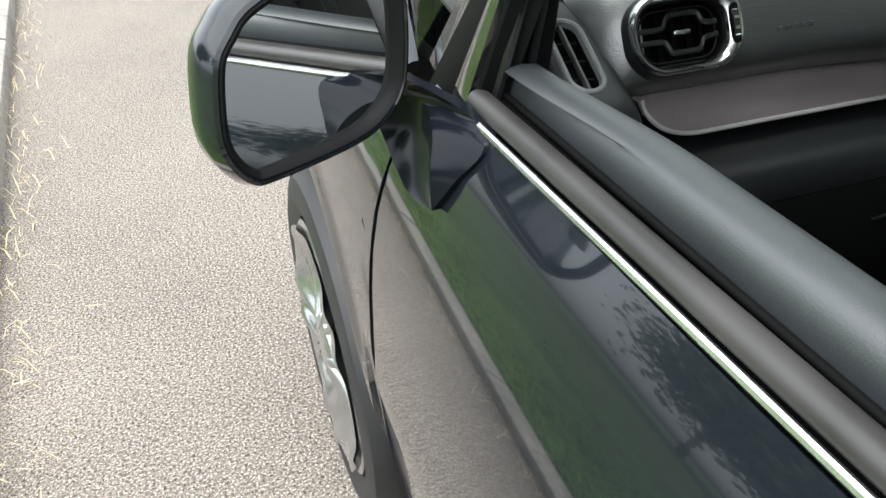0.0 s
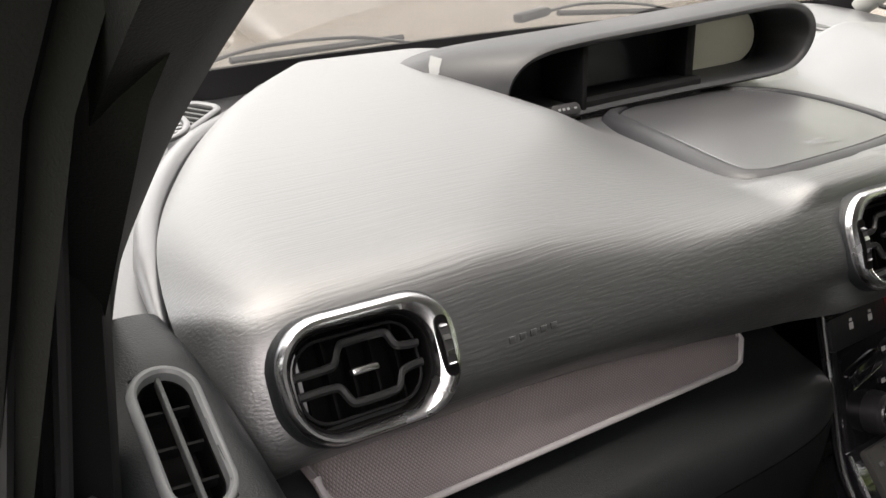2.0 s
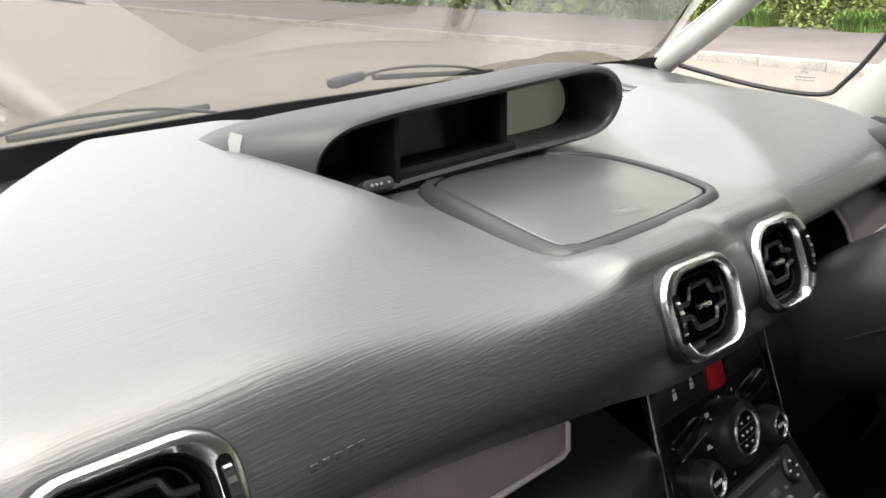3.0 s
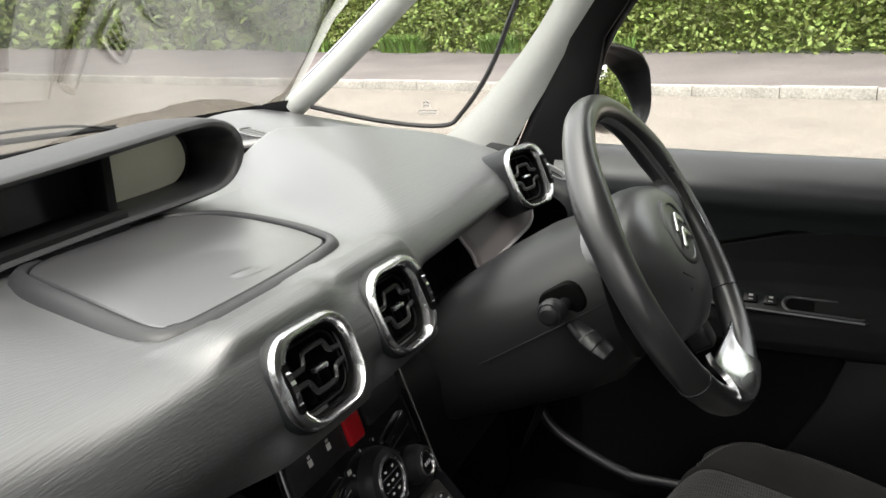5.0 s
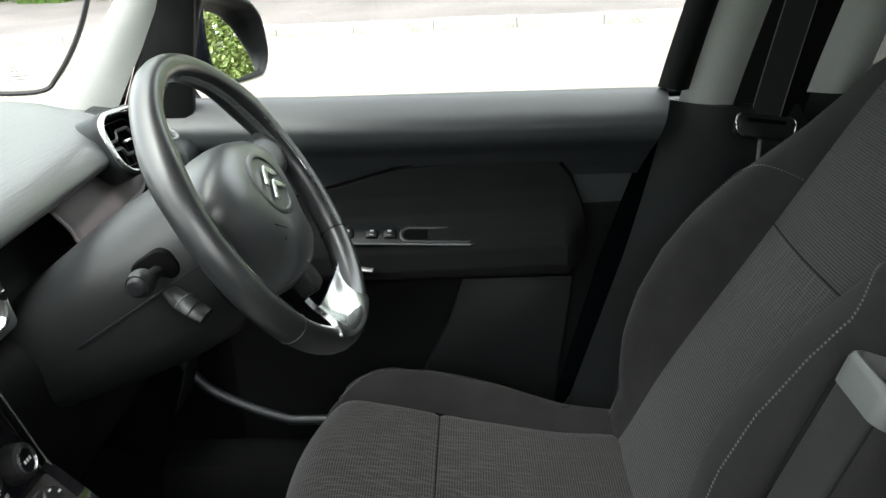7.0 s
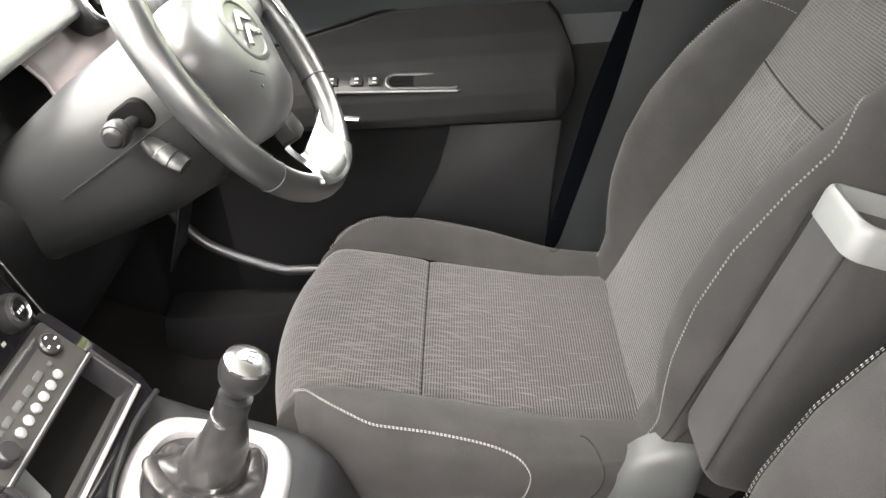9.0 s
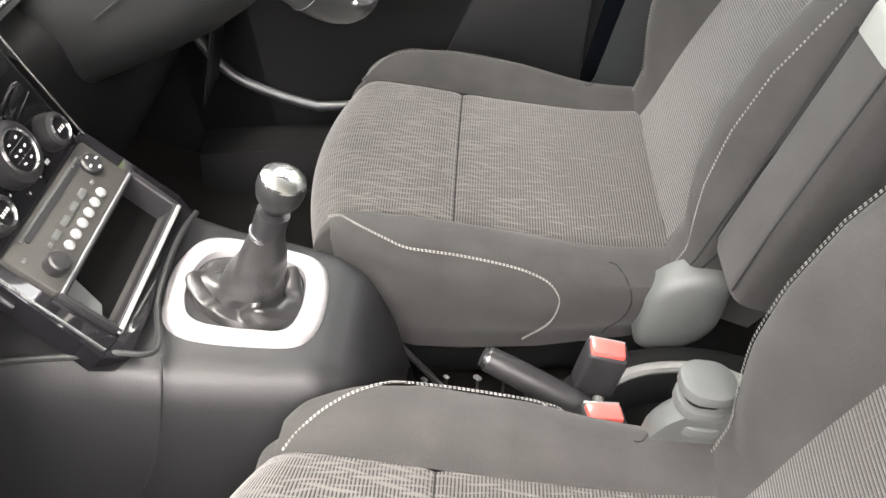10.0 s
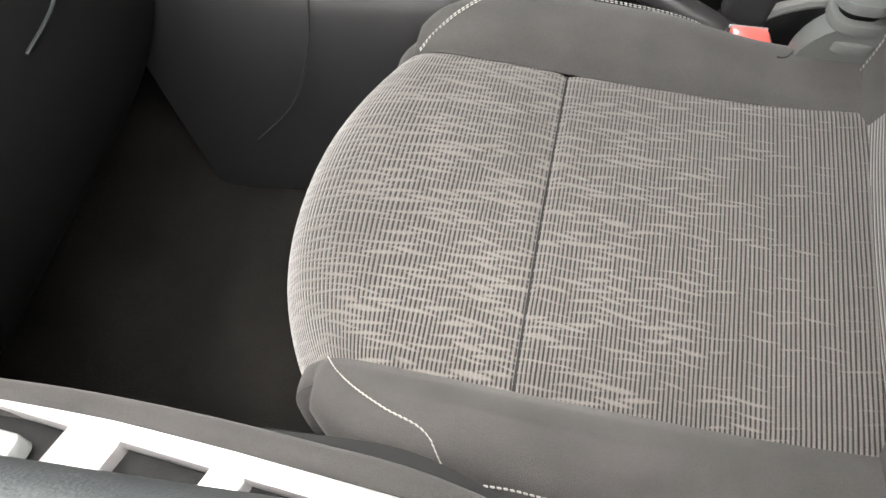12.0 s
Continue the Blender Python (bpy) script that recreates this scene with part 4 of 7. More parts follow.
def side_sheet(u, v):
    x = (2 * u - 1) * 0.73
    a = abs(x)
    y0 = lerp_table([(0, 0.30), (0.56, 0.20), (0.61, 0.12), (0.635, 0.088), (0.73, 0.084)], a)
    y1 = lerp_table([(0, 0.695), (0.25, 0.67), (0.5, 0.61), (0.66, 0.53), (0.70, 0.36), (0.73, 0.22)], a)
    y = y0 + (y1 - y0) * v
    return (x, y, trim_z(a, y))


part("top_trim", surf(side_sheet, 72, 24, 0.004), SHEEN, dash, "smooth grey trim between pad and windscreen")
for s in (-1, 1):
    way = [Vector((s * lerp_table(PAD_EDGE, y), y, trim_z(lerp_table(PAD_EDGE, y), y))) for y in (0.105 + 0.475 * k / 30 for k in range(31))]
    way = smooth_line([tuple(p) for p in way[::3]], 4)
    roll, gap = [], []
    for i, p in enumerate(way):
        d = (way[min(i + 1, len(way) - 1)] - way[max(i - 1, 0)]).normalized()
        out = Vector((d.y, -d.x, 0)) * s
        roll.append(p + out * 0.012 + Vector((0, 0, 0.011)))
        gap.append(p + out * 0.002 + Vector((0, 0, 0.008)))
    part("pad_piping", tube(roll, lambda s: 0.0105 * min(1, 0.15 + s * 5), 14), SHEEN, dash, "rounded roll along the pad's edge")
    part("pad_gap", tube(gap, lambda s: 0.0035 * min(1, 0.15 + s * 5), 8), VOID, dash)

# demister slots on the end trim
for s in (-1, 1):
    for x, y, dx, dy in ((0.476, 0.520, 0.77, 0.64), (0.572, 0.372, 0.42, 0.90)):
        m = frame_axes((s * x, y, trim_z(x, y) + 0.0050), (-s * dx, dy, 0.15), (s * -dy, -s * s * dx, -0.10) if s > 0 else (-dy, dx, 0.12))
        slot = part("demister_slot", ring_frame(rrect(0.080, 0.044, 0.016), rrect(0.062, 0.028, 0.008), 0.004, m, 0.0015), SHEEN, dash, "moulded demister slot")
        part("slot_floor", plate(rrect(0.066, 0.032, 0.008), -0.0045, -0.003, m), VOID, slot)
        for k in range(5):
            part("fin", block((0.0035, 0.028, 0.003), m @ pose(-0.022 + 0.011 * k, 0, -0.0025)), GREY_PLASTIC, slot)
    g = frame_axes((s * 0.540, 0.462, trim_z(0.54, 0.462) + 0.0040), (1, 0, -s * 0.05), (0, 1, 0.16))
    grille = part("speaker_grille", ring_frame(rrect(0.086, 0.086, 0.042, 8), rrect(0.074, 0.074, 0.036, 8), 0.003, g, 0.001), SHEEN, dash, "round ribbed speaker grille")
    for k in range(9):
        w = 2 * math.sqrt(0.036 ** 2 - (-0.032 + 0.008 * k) ** 2)
        part("grille_rib", block((w, 0.005, 0.002), g @ pose(0, -0.032 + 0.008 * k, -0.0018), 0.0008), SHEEN, grille)


def end_panel(s):
    """Panel at the end of the dashboard with its oval side vent."""
    spine = smooth_line([(0, 0.128, 0.990), (0, 0.090, 0.983), (0, 0.071, 0.9735), (0, 0.041, 0.9585), (0, 0.011, 0.943), (0, -0.014, 0.927), (0, -0.022, 0.905), (0, -0.018, 0.87), (0, -0.005, 0.80), (0, 0.0, 0.68), (0, 0.06, 0.5)], 5)
    m = frame_axes((s * 0.6605, 0.041, 0.9600), (1, s * 0.0, s * 0.10), (0, 0.89, 0.46))

    def f(u, v):
        p = at(spine, v)
        inner = lerp_table([(0, 0.632), (0.35, 0.622), (0.6, 0.618), (1, 0.61)], v)
        x = 0.700 + (inner - 0.700) * u
        edge = abs(2 * u - 1) ** 6
        bow = 0.003 * math.sin(math.pi * u) - 0.016 * edge
        return (s * x, p.y + 0.010 * edge, p.z + bow)
    part("end_panel", cut_opening(surf(f, 44, 120, 0.003), m, 0.027, 0.080), TRIM, dash, "dark moulded end panel")
    vent = part("side_vent", ring_frame(rrect(0.038, 0.091, 0.0189, 10), rrect(0.0265, 0.0795, 0.0131, 10), 0.012, m, 0.003), VENT_GREY, dash, "grey oval side vent")
    # well and liner coloured near-black for the shade inside the duct
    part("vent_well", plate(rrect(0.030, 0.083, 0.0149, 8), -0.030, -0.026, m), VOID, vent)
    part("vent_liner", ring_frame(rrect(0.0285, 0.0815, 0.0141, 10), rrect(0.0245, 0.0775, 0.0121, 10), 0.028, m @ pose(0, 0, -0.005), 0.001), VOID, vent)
    part("louvre", block((0.0026, 0.079, 0.007), m @ pose(0, 0, -0.004), 0.0008), GREY_PLASTIC, vent)
    for k in range(3):
        part("fin", block((0.0255, 0.0016, 0.008), m @ pose(0, -0.022 + 0.022 * k, -0.011)), DARK, vent)


for s in (-1, 1):
    end_panel(s)


def air_vent(m, w, h, wheel_side):
    """Chrome-ringed vent: notched louvres, fins behind, slider and a thumbwheel at one side."""
    d = wheel_side * 0.005
    taper = 0.9
    outer = [(x * (1 + taper * y), y) for x, y in rrect(w, h, 0.030, 8)]
    inner = [(x * (1 + taper * y) - d, y - 0.0015) for x, y in rrect(w - 0.024, h - 0.015, 0.024, 8)]
    vent = part("air_vent", ring_frame(outer, inner, 0.012, m, 0.006), CHROME, dash, "satin chrome vent surround")
    collar = [(x * 1.03, y * 1.035) for x, y in outer]
    part("vent_collar", loft([[m @ Vector((x * 1.06, y * 1.07, -0.05)) for x, y in outer], [m @ Vector((x, y, -0.012)) for x, y in collar], [m @ Vector((x * 0.995, y * 0.995, -0.002)) for x, y in collar], [m @ Vector((x * 0.97, y * 0.97, 0.0)) for x, y in collar]]), TRIM, vent, "dark edge of the vent")
    # shallow well and liner: the duct's deep shade is in their colour
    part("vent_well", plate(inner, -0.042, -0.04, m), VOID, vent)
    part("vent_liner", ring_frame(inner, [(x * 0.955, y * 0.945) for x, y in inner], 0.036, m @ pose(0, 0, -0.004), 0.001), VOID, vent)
    iw, ih = w - 0.030, h - 0.021
    for k in range(5):
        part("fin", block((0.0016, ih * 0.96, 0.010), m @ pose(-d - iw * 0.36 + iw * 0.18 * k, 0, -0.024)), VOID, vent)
    for sg in (1, -1):
        a, b = 0.0055 * sg, 0.0170 * sg
        ln = smooth_line([(-iw * 0.48, a, 0), (-iw * 0.24, a, 0), (-iw * 0.17, a + 0.002 * sg, 0), (-iw * 0.12, b - 0.002 * sg, 0), (-iw * 0.06, b, 0), (iw * 0.20, b, 0), (iw * 0.26, b - 0.002 * sg, 0), (iw * 0.30, a + 0.003 * sg, 0), (iw * 0.36, a + 0.001 * sg, 0), (iw * 0.48, a, 0)], 3)
        part("louvre", tube([m @ (Vector((p.x - d, p.y, -0.007))) for p in ln], 0.0019, 6, flat=1.4), COLUMN, vent)
    part("louvre", tube([m @ Vector((x - d, -0.0012 + y, -0.009)) for x, y in rrect(iw * 0.93, ih * 0.90, 0.016, 5)], 0.0011, 6, closed=True), DARK, vent)
    part("slider", block((0.0165, 0.0042, 0.007), m @ pose(-d + 0.001, 0, -0.004), 0.0015), CHROME, vent, "small chrome slider")
    wx = wheel_side * (w / 2 - 0.0105)
    slot = part("wheel_slot", plate(rrect(0.0080, h * 0.50, 0.0038), 0.0030, 0.0070, m @ pose(wx, 0.0, 0)), VOID, vent)
    part("thumbwheel", loft([[m @ Vector((wx + x, h * 0.20 * math.sin(a), 0.0045 + 0.0045 * math.cos(a))) for x in (-0.003, 0.003)] for a in (radians(-80 + 16 * k) for k in range(11))], closed=False), RUBBER, vent)
    for k in range(4):
        a = radians(-52 + 35 * k)
        part("wheel_mark", block((0.0046, 0.0030, 0.001), m @ pose(wx, h * 0.202 * math.sin(a), 0.0046 + 0.0046 * math.cos(a), -math.degrees(a), 0, 0)), CHROME, vent)
    return vent


for (vm, vw, vh), ws in zip(VENTS, (1, -1, 1, 1)):
    air_vent(vm, vw, vh, ws)


def trim_strip(x0, x1, z_top, z_low, turn):
    """Bowed textured strip, one lower corner swept up in a large round; turn says which end."""
    def f(u, v):
        x = x0 + (x1 - x0) * u
        e = u if turn > 0 else 1 - u
        low = z_low[0] + (z_low[1] - z_low[0]) * u + 0.037 * (1 - math.sqrt(1 - max(0, 1 - e / 0.16) ** 2)) + 0.016 * (1 - math.sqrt(1 - max(0, 1 - (1 - e) / 0.045) ** 2))
        top = z_top[0] + (z_top[1] - z_top[0]) * u - 0.004 * max(0, 1 - (1 - e) / 0.04) ** 2
        z = top + (low - top) * v
        y = 0.069 - 0.033 * math.sin(v * 1.45) + 0.010 * max(0, 1 - e / 0.06) ** 2 + 0.010 * max(0, 1 - (1 - e) / 0.05) ** 2
        return Vector((x, y, z))
    part("trim_strip", surf(f, 100, 10, 0.004), STRIP, dash, "taupe textured trim strip")
    rim = [f(0.002, 0.25), f(0.002, 0.7)] + [f((u / 60) ** 1.6, 1.0) for u in range(0, 61)] + [f(0.999, 0.6)]
    part("strip_lip", tube([p + Vector((0, -0.0015, -0.001)) for p in rim], 0.0024, 8), STRIP_LIP, dash, "pale edge of the strip")


trim_strip(-0.588, -0.205, (0.903, 0.900), (0.866, 0.857), 1)
trim_strip(0.370, 0.600, (0.940, 0.945), (0.880, 0.890), -1)

# lower dashboard with the glovebox
LOWER = smooth_line([(0, 0.075, 0.905), (0, 0.062, 0.85), (0, 0.03, 0.832), (0, -0.005, 0.815), (0, -0.012, 0.77), (0, 0.01, 0.66), (0, 0.06, 0.56), (0, 0.14, 0.48), (0, 0.25, 0.44)], 5)
def glovebox(u, v):
    return (-0.635 + 0.52 * u, at(LOWER, v).y + 0.02 * (2 * u - 1) ** 6, at(LOWER, v).z + 0.012 * (1 - u))


part("dash_ledge", surf(lambda u, v: glovebox(u, 0.46 * v), 30, 24, 0.006), LEDGE, dash, "grained ledge under the trim strip")
part("glovebox_panel", surf(lambda u, v: glovebox(u, 0.465 + 0.535 * v), 30, 26, 0.006), DARK, dash, "black lower dashboard with glovebox")
part("glovebox_handle", tube(smooth_line([(-0.34, -0.010, 0.745), (-0.30, -0.016, 0.752), (-0.26, -0.010, 0.76)], 5), 0.0016, 6), TRIM, dash)
part("knee_panel", surf(lambda u, v: (0.115 + 0.52 * u, at(LOWER, v).y + 0.03, at(LOWER, v).z + 0.015), 24, 30, 0.006), DARK, dash, "black knee panel under the wheel")

# shallow lid in the middle of the top
LID = smooth_line([(-0.137, 0.118, 0), (-0.127, 0.099, 0), (-0.10, 0.093, 0), (0, 0.092, 0), (0.085, 0.098, 0), (0.112, 0.106, 0), (0.124, 0.122, 0), (0.142, 0.165, 0), (0.164, 0.243, 0), (0.170, 0.300, 0), (0.152, 0.345, 0), (0.115, 0.362, 0), (0.06, 0.366, 0), (-0.01, 0.355, 0), (-0.05, 0.338, 0), (-0.068, 0.312, 0), (-0.104, 0.224, 0)], 5, closed=True)


def lid_outline(grow):
    """The lid's outline, grown outwards."""
    out = []
    for i, p in enumerate(LID):
        t = (LID[(i + 1) % len(LID)] - LID[i - 1]).normalized()
        n = Vector((t.y, -t.x, 0))
        wide = 0.65 + 0.35 * step(0.05, -0.05, p.x - 0.5 * (0.2 - p.y))
        out.append(p + n * grow * (wide if grow > 0 else 1))
    return out


def lid_z(p):
    return 0.9835 + 0.005 * math.sin(max(0, min(1, (p.y - 0.09) / 0.28)) * math.pi)


rim_loops = ((0.025, -0.010), (0.0235, -0.003), (0.020, 0.0035), (0.015, 0.0072), (0.009, 0.0080), (0.004, 0.0072), (0.0008, 0.0048), (0.0, -0.004))
part("tray_rim", loft([[Vector((p.x, p.y, lid_z(p) + h)) for p in lid_outline(g)] for g, h in rim_loops]), HOOD, dash, "raised rounded rim round the tray lid")
lid_loops = []
for g, k, h in ((-0.0022, 1.0, -0.004), (-0.0022, 1.0, 0.0030), (-0.0036, 1.0, 0.0046), (-0.006, 0.97, 0.0050), (-0.006, 0.8, 0.0052), (-0.006, 0.5, 0.0054), (-0.006, 0.25, 0.0054), (-0.006, 0.03, 0.0054)):
    lid_loops.append([Vector((p.x * k + 0.02 * (1 - k), p.y * k + 0.22 * (1 - k), lid_z(p) * k + 0.9865 * (1 - k) + h)) for p in lid_outline(g)])
part("tray_lid", loft(lid_loops, caps=(True, True)), SHEEN, dash, "smooth grey tray lid with a finger notch")
part("lid_gap", tube([Vector((p.x, p.y, lid_z(p) + 0.0012)) for p in lid_outline(-0.001)], 0.0016, 6, closed=True), VOID, dash)
notch = frame_axes((-0.002, 0.124, 0.9905), (1, -0.16, 0), (0.16, 1, 0.03))
part("finger_notch", surf(lambda u, v: notch @ Vector((0.05 * (u - 0.5), 0.022 * (v - 0.5), 0.0016 * math.exp(-((u - 0.5) / 0.24) ** 4 - ((v - 0.5) / 0.22) ** 2) - 0.0006)), 24, 14), SHEEN, dash)

# central instrument hood with its screen and pale display
MOUTH = smooth_line([(-0.190, 0, 0.990), (-0.200, 0, 1.020), (-0.192, 0, 1.048), (-0.162, 0, 1.067), (-0.10, 0, 1.076), (0.02, 0, 1.083), (0.12, 0, 1.089), (0.205, 0, 1.094), (0.252, 0, 1.090), (0.286, 0, 1.073), (0.300, 0, 1.045), (0.290, 0, 1.017), (0.262, 0, 1.001), (0.20, 0, 0.996), (0.08, 0, 0.994), (-0.04, 0, 0.990), (-0.13, 0, 0.986)], 5, closed=True)


def mouth_y(x):
    return 0.350 - 0.05 * x


def hood_loop(inset, back, flare=0.0, drop=0.0, squeeze=0.0):
    """Outline of the hood's mouth, moved in and back."""
    out = []
    for i, p in enumerate(MOUTH):
        t = (MOUTH[(i + 1) % len(MOUTH)] - MOUTH[i - 1]).normalized()
        q = p + Vector((t.z, 0, -t.x)) * inset
        high = max(0.0, (p.z - 0.995) / 0.1)
        x = q.x - flare * step(-0.05, -0.19, p.x) - squeeze * step(0.2, 0.29, p.x)
        out.append(Vector((x, mouth_y(p.x) + back - 0.014 * high, q.z - drop * high)))
    return out


hood_loops = [hood_loop(0.0, 0.24, 0.00, 0.045, 0.03), hood_loop(-0.001, 0.15, 0.05, 0.018, 0.01), hood_loop(-0.002, 0.08, 0.052, 0.004), hood_loop(-0.001, 0.03, 0.024), hood_loop(0.0, 0.008, 0.004), hood_loop(0.001, 0.002), hood_loop(0.004, -0.001), hood_loop(0.008, 0.001), hood_loop(0.0105, 0.006), hood_loop(0.0115, 0.04), hood_loop(0.012, 0.10)]
hood = part("instrument_hood", loft(hood_loops, caps=(True, True)), HOOD, dash, "dark grey hood over the central instruments")
m = frame_axes((0.010, 0.430, 1.030), (1, -0.05, 0.03), (0, 0.2, 0.98))
part("navigation_screen", plate(rrect(0.165, 0.062, 0.004), -0.004, 0.0, m), SCREEN, hood, "dark switched-off screen")
part("screen_cheek", block((0.008, 0.075, 0.075), pose(-0.084, 0.392, 1.03, 0, 0, -4), 0.003), DARK, hood)
part("screen_sill", loft([[Vector((x, 0.352 - 0.05 * x + o, h + 0.03 * (x + 0.09))) for x in (-0.09 + 0.19 * k / 10 for k in range(11))] for o, h in ((0.000, 0.985), (0.001, 1.003), (0.005, 1.007), (0.075, 1.000))], closed=False), DARK, hood)
part("screen_divider", block((0.012, 0.050, 0.080), pose(0.104, 0.385, 1.036, 0, 0, -22), 0.004), DARK, hood)
m = frame_axes((0.205, 0.405, 1.041), (1, -0.05, 0.02), (0, 0.10, 0.99))
show = smooth_line([(-0.080, 0.028, 0), (-0.074, 0.034, 0), (0.03, 0.036, 0), (0.052, 0.030, 0), (0.066, 0.010, 0), (0.064, -0.014, 0), (0.045, -0.030, 0), (0.02, -0.034, 0), (-0.068, -0.036, 0), (-0.079, -0.030, 0)], 4, closed=True)
display = part("display", plate([(p.x, p.y) for p in show], -0.006, 0.0, m), DIAL_PANEL, hood, "blank pale instrument display")
part("display_frame", tube([m @ Vector((p.x * 1.02, p.y * 1.04, 0.0)) for p in show], 0.003, 6, closed=True), DARK, hood)
m = frame_axes((-0.128, 0.343, 1.002), (1, -0.06, 0.0), (0, 0.5, 0.86))
part("hood_button", plate(rrect(0.040, 0.014, 0.006), -0.008, 0.005, m, 0.003), SMOOTH_BLACK, hood, "small black rocker button")
for k in (-0.010, -0.004, 0.002, 0.012):
    part("button_mark", block((0.0032, 0.0026 if k < 0.01 else 0.002, 0.0006), m @ pose(k, 0, 0.0052)), VENT_GREY, hood)
part("hood_cap", loft([[(-0.246, 0.424, 1.044), (-0.240, 0.416, 1.038)], [(-0.244, 0.428, 1.054), (-0.237, 0.418, 1.050)], [(-0.237, 0.434, 1.062), (-0.230, 0.423, 1.059)]], closed=False), VENT_GREY, hood, "small satin end cap")

# embossed mark on the passenger side of the pad, too small to read
for k in range(5):
    part("embossed_mark", block((0.0052, 0.0008, 0.0042), pose(-0.455 + 0.0085 * k, 0.0340, 0.953, -12, 0, 0), 0.0003), DASH, dash)

# ---- centre stack, radio, console ----
STACK = smooth_line([(0, 0.045, 0.895), (0, 0.030, 0.845), (0, 0.012, 0.79), (0, -0.004, 0.742), (0, -0.022, 0.715), (0, -0.052, 0.680), (0, -0.086, 0.642)], 6)
panel = thing("climate_panel", "glossy black climate control panel with three round dials", "control panel", (0, 0.03, 0.74))


def stack_axes(x, s, lift=0.0):
    p, q = at(STACK, max(s - 0.03, 0)), at(STACK, min(s + 0.03, 1))
    m = frame_axes((0, 0, 0), (1, 0, 0), p - q)
    c = at(STACK, s)
    m.translation = Vector((x, c.y, c.z)) + m.to_3x3() @ Vector((0, 0, lift))
    return m


def stack_skin(w0, w1, s0, s1, lift, edge):
    def f(u, v):
        s = s0 + (s1 - s0) * v
        half = w0 + (w1 - w0) * v
        e = max(0, (abs(2 * u - 1) - 0.9) / 0.1)
        p = stack_axes(0, s, lift - edge * e ** 2) @ Vector(((2 * u - 1) * half, 0, 0))
        return p
    return f


part("fascia", surf(stack_skin(0.108, 0.115, 0.06, 0.66, 0.003, 0.006), 30, 30, 0.005), PIANO, panel, "glossy black fascia")
for s in (-1, 1):
    part("edge_trim", tube([stack_axes(s * (0.108 + 0.01 * v), 0.06 + 0.6 * v, 0.004) @ Vector((0, 0, 0)) for v in (k / 16 for k in range(17))], 0.0014, 6), CHROME, panel, "fine bright edge line")


def dial(x, s, r):
    m = stack_axes(x, s, 0.004)
    n = 40
    prof = [(r * 1.06, -0.004), (r * 1.05, 0.006), (r, 0.010), (r * 0.96, 0.014), (r * 0.78, 0.0165), (r * 0.66, 0.0155)]
    d = part("dial", loft([[m @ Vector((q * (1 + (0.012 if j % 2 else 0) * (i in (0, 1))) * math.cos(2 * math.pi * j / n), q * (1 + (0.012 if j % 2 else 0) * (i in (0, 1))) * math.sin(2 * math.pi * j / n), z)) for j in range(n)] for i, (q, z) in enumerate(prof)]), SMOOTH_BLACK, panel, "knurled black dial")
    part("dial_ring", loft([[m @ Vector((q * math.cos(2 * math.pi * j / n), q * math.sin(2 * math.pi * j / n), z)) for j in range(n)] for q, z in ((r * 0.72, 0.0158), (r * 0.70, 0.0178), (r * 0.66, 0.0178), (r * 0.64, 0.0155))]), CHROME, d, "bright ring")
    part("dial_face", loft([[m @ Vector((q * math.cos(2 * math.pi * j / n), q * math.sin(2 * math.pi * j / n), z)) for j in range(n)] for q, z in ((r * 0.65, 0.0157), (r * 0.01, 0.0160))], caps=(False, True)), PIANO, d)
    return d, m


big, m = dial(0.008, 0.335, 0.031)
for dy in (-0.006, 0.006):
    part("face_line", block((0.030, 0.0006, 0.0006), m @ pose(0, dy, 0.0162)), CHROME, big)
for dx, dy in ((-0.007, 0.011), (0.007, 0.011), (-0.009, 0), (0.009, 0), (0.0, 0.0), (-0.006, -0.011), (0.006, -0.011)):
    part("face_mark", block((0.0034, 0.0018, 0.0006), m @ pose(dx, dy, 0.0163, 0, 0, dx * 2000)), ICON, big)
left, m = dial(-0.058, 0.40, 0.0185)
for k in range(4):
    part("face_mark", block((0.0022, 0.0034, 0.0005), m @ pose(-0.0055 + 0.0037 * k, 0, 0.0163)), ICON, left)
right, m = dial(0.073, 0.39, 0.0185)
for k in range(3):
    part("face_mark", block((0.0026, 0.0034, 0.0005), m @ pose(-0.0045 + 0.0045 * k, 0, 0.0163)), ICON, right)
for k in range(9):
    a = radians(30 + 37.5 * k)
    part("scale_mark", block((0.0028, 0.0016, 0.0006), stack_axes(0.008, 0.335, 0.0045) @ pose(0.039 * math.cos(a), 0.039 * math.sin(a), 0, 0, 0, math.degrees(a))), ICON, panel)
m = stack_axes(-0.003, 0.155, 0.004)
hz = part("hazard_switch", plate(rrect(0.027, 0.030, 0.004), -0.004, 0.006, m, 0.003), RED, panel, "red hazard switch")
part("switch_rim", ring_frame(rrect(0.033, 0.036, 0.005), rrect(0.027, 0.030, 0.004), 0.004, m, 0.003), SMOOTH_BLACK, panel)
m = stack_axes(-0.063, 0.155, 0.004)
part("lock_button", plate(rrect(0.086, 0.030, 0.004), -0.004, 0.003, m, 0.002), SMOOTH_BLACK, panel, "black lock buttons")
for dx in (-0.012, 0.018):
    part("button_mark", block((0.006, 0.006, 0.0005), m @ pose(dx, 0.002, 0.0032)), ICON, panel)
    part("button_mark", block((0.004, 0.0025, 0.0005), m @ pose(dx, 0.0075, 0.0032)), ICON, panel)
part("blank_cover", plate(rrect(0.066, 0.030, 0.004), -0.004, 0.003, stack_axes(0.056, 0.150, 0.004), 0.002), SMOOTH_BLACK, panel, "black blank cover")
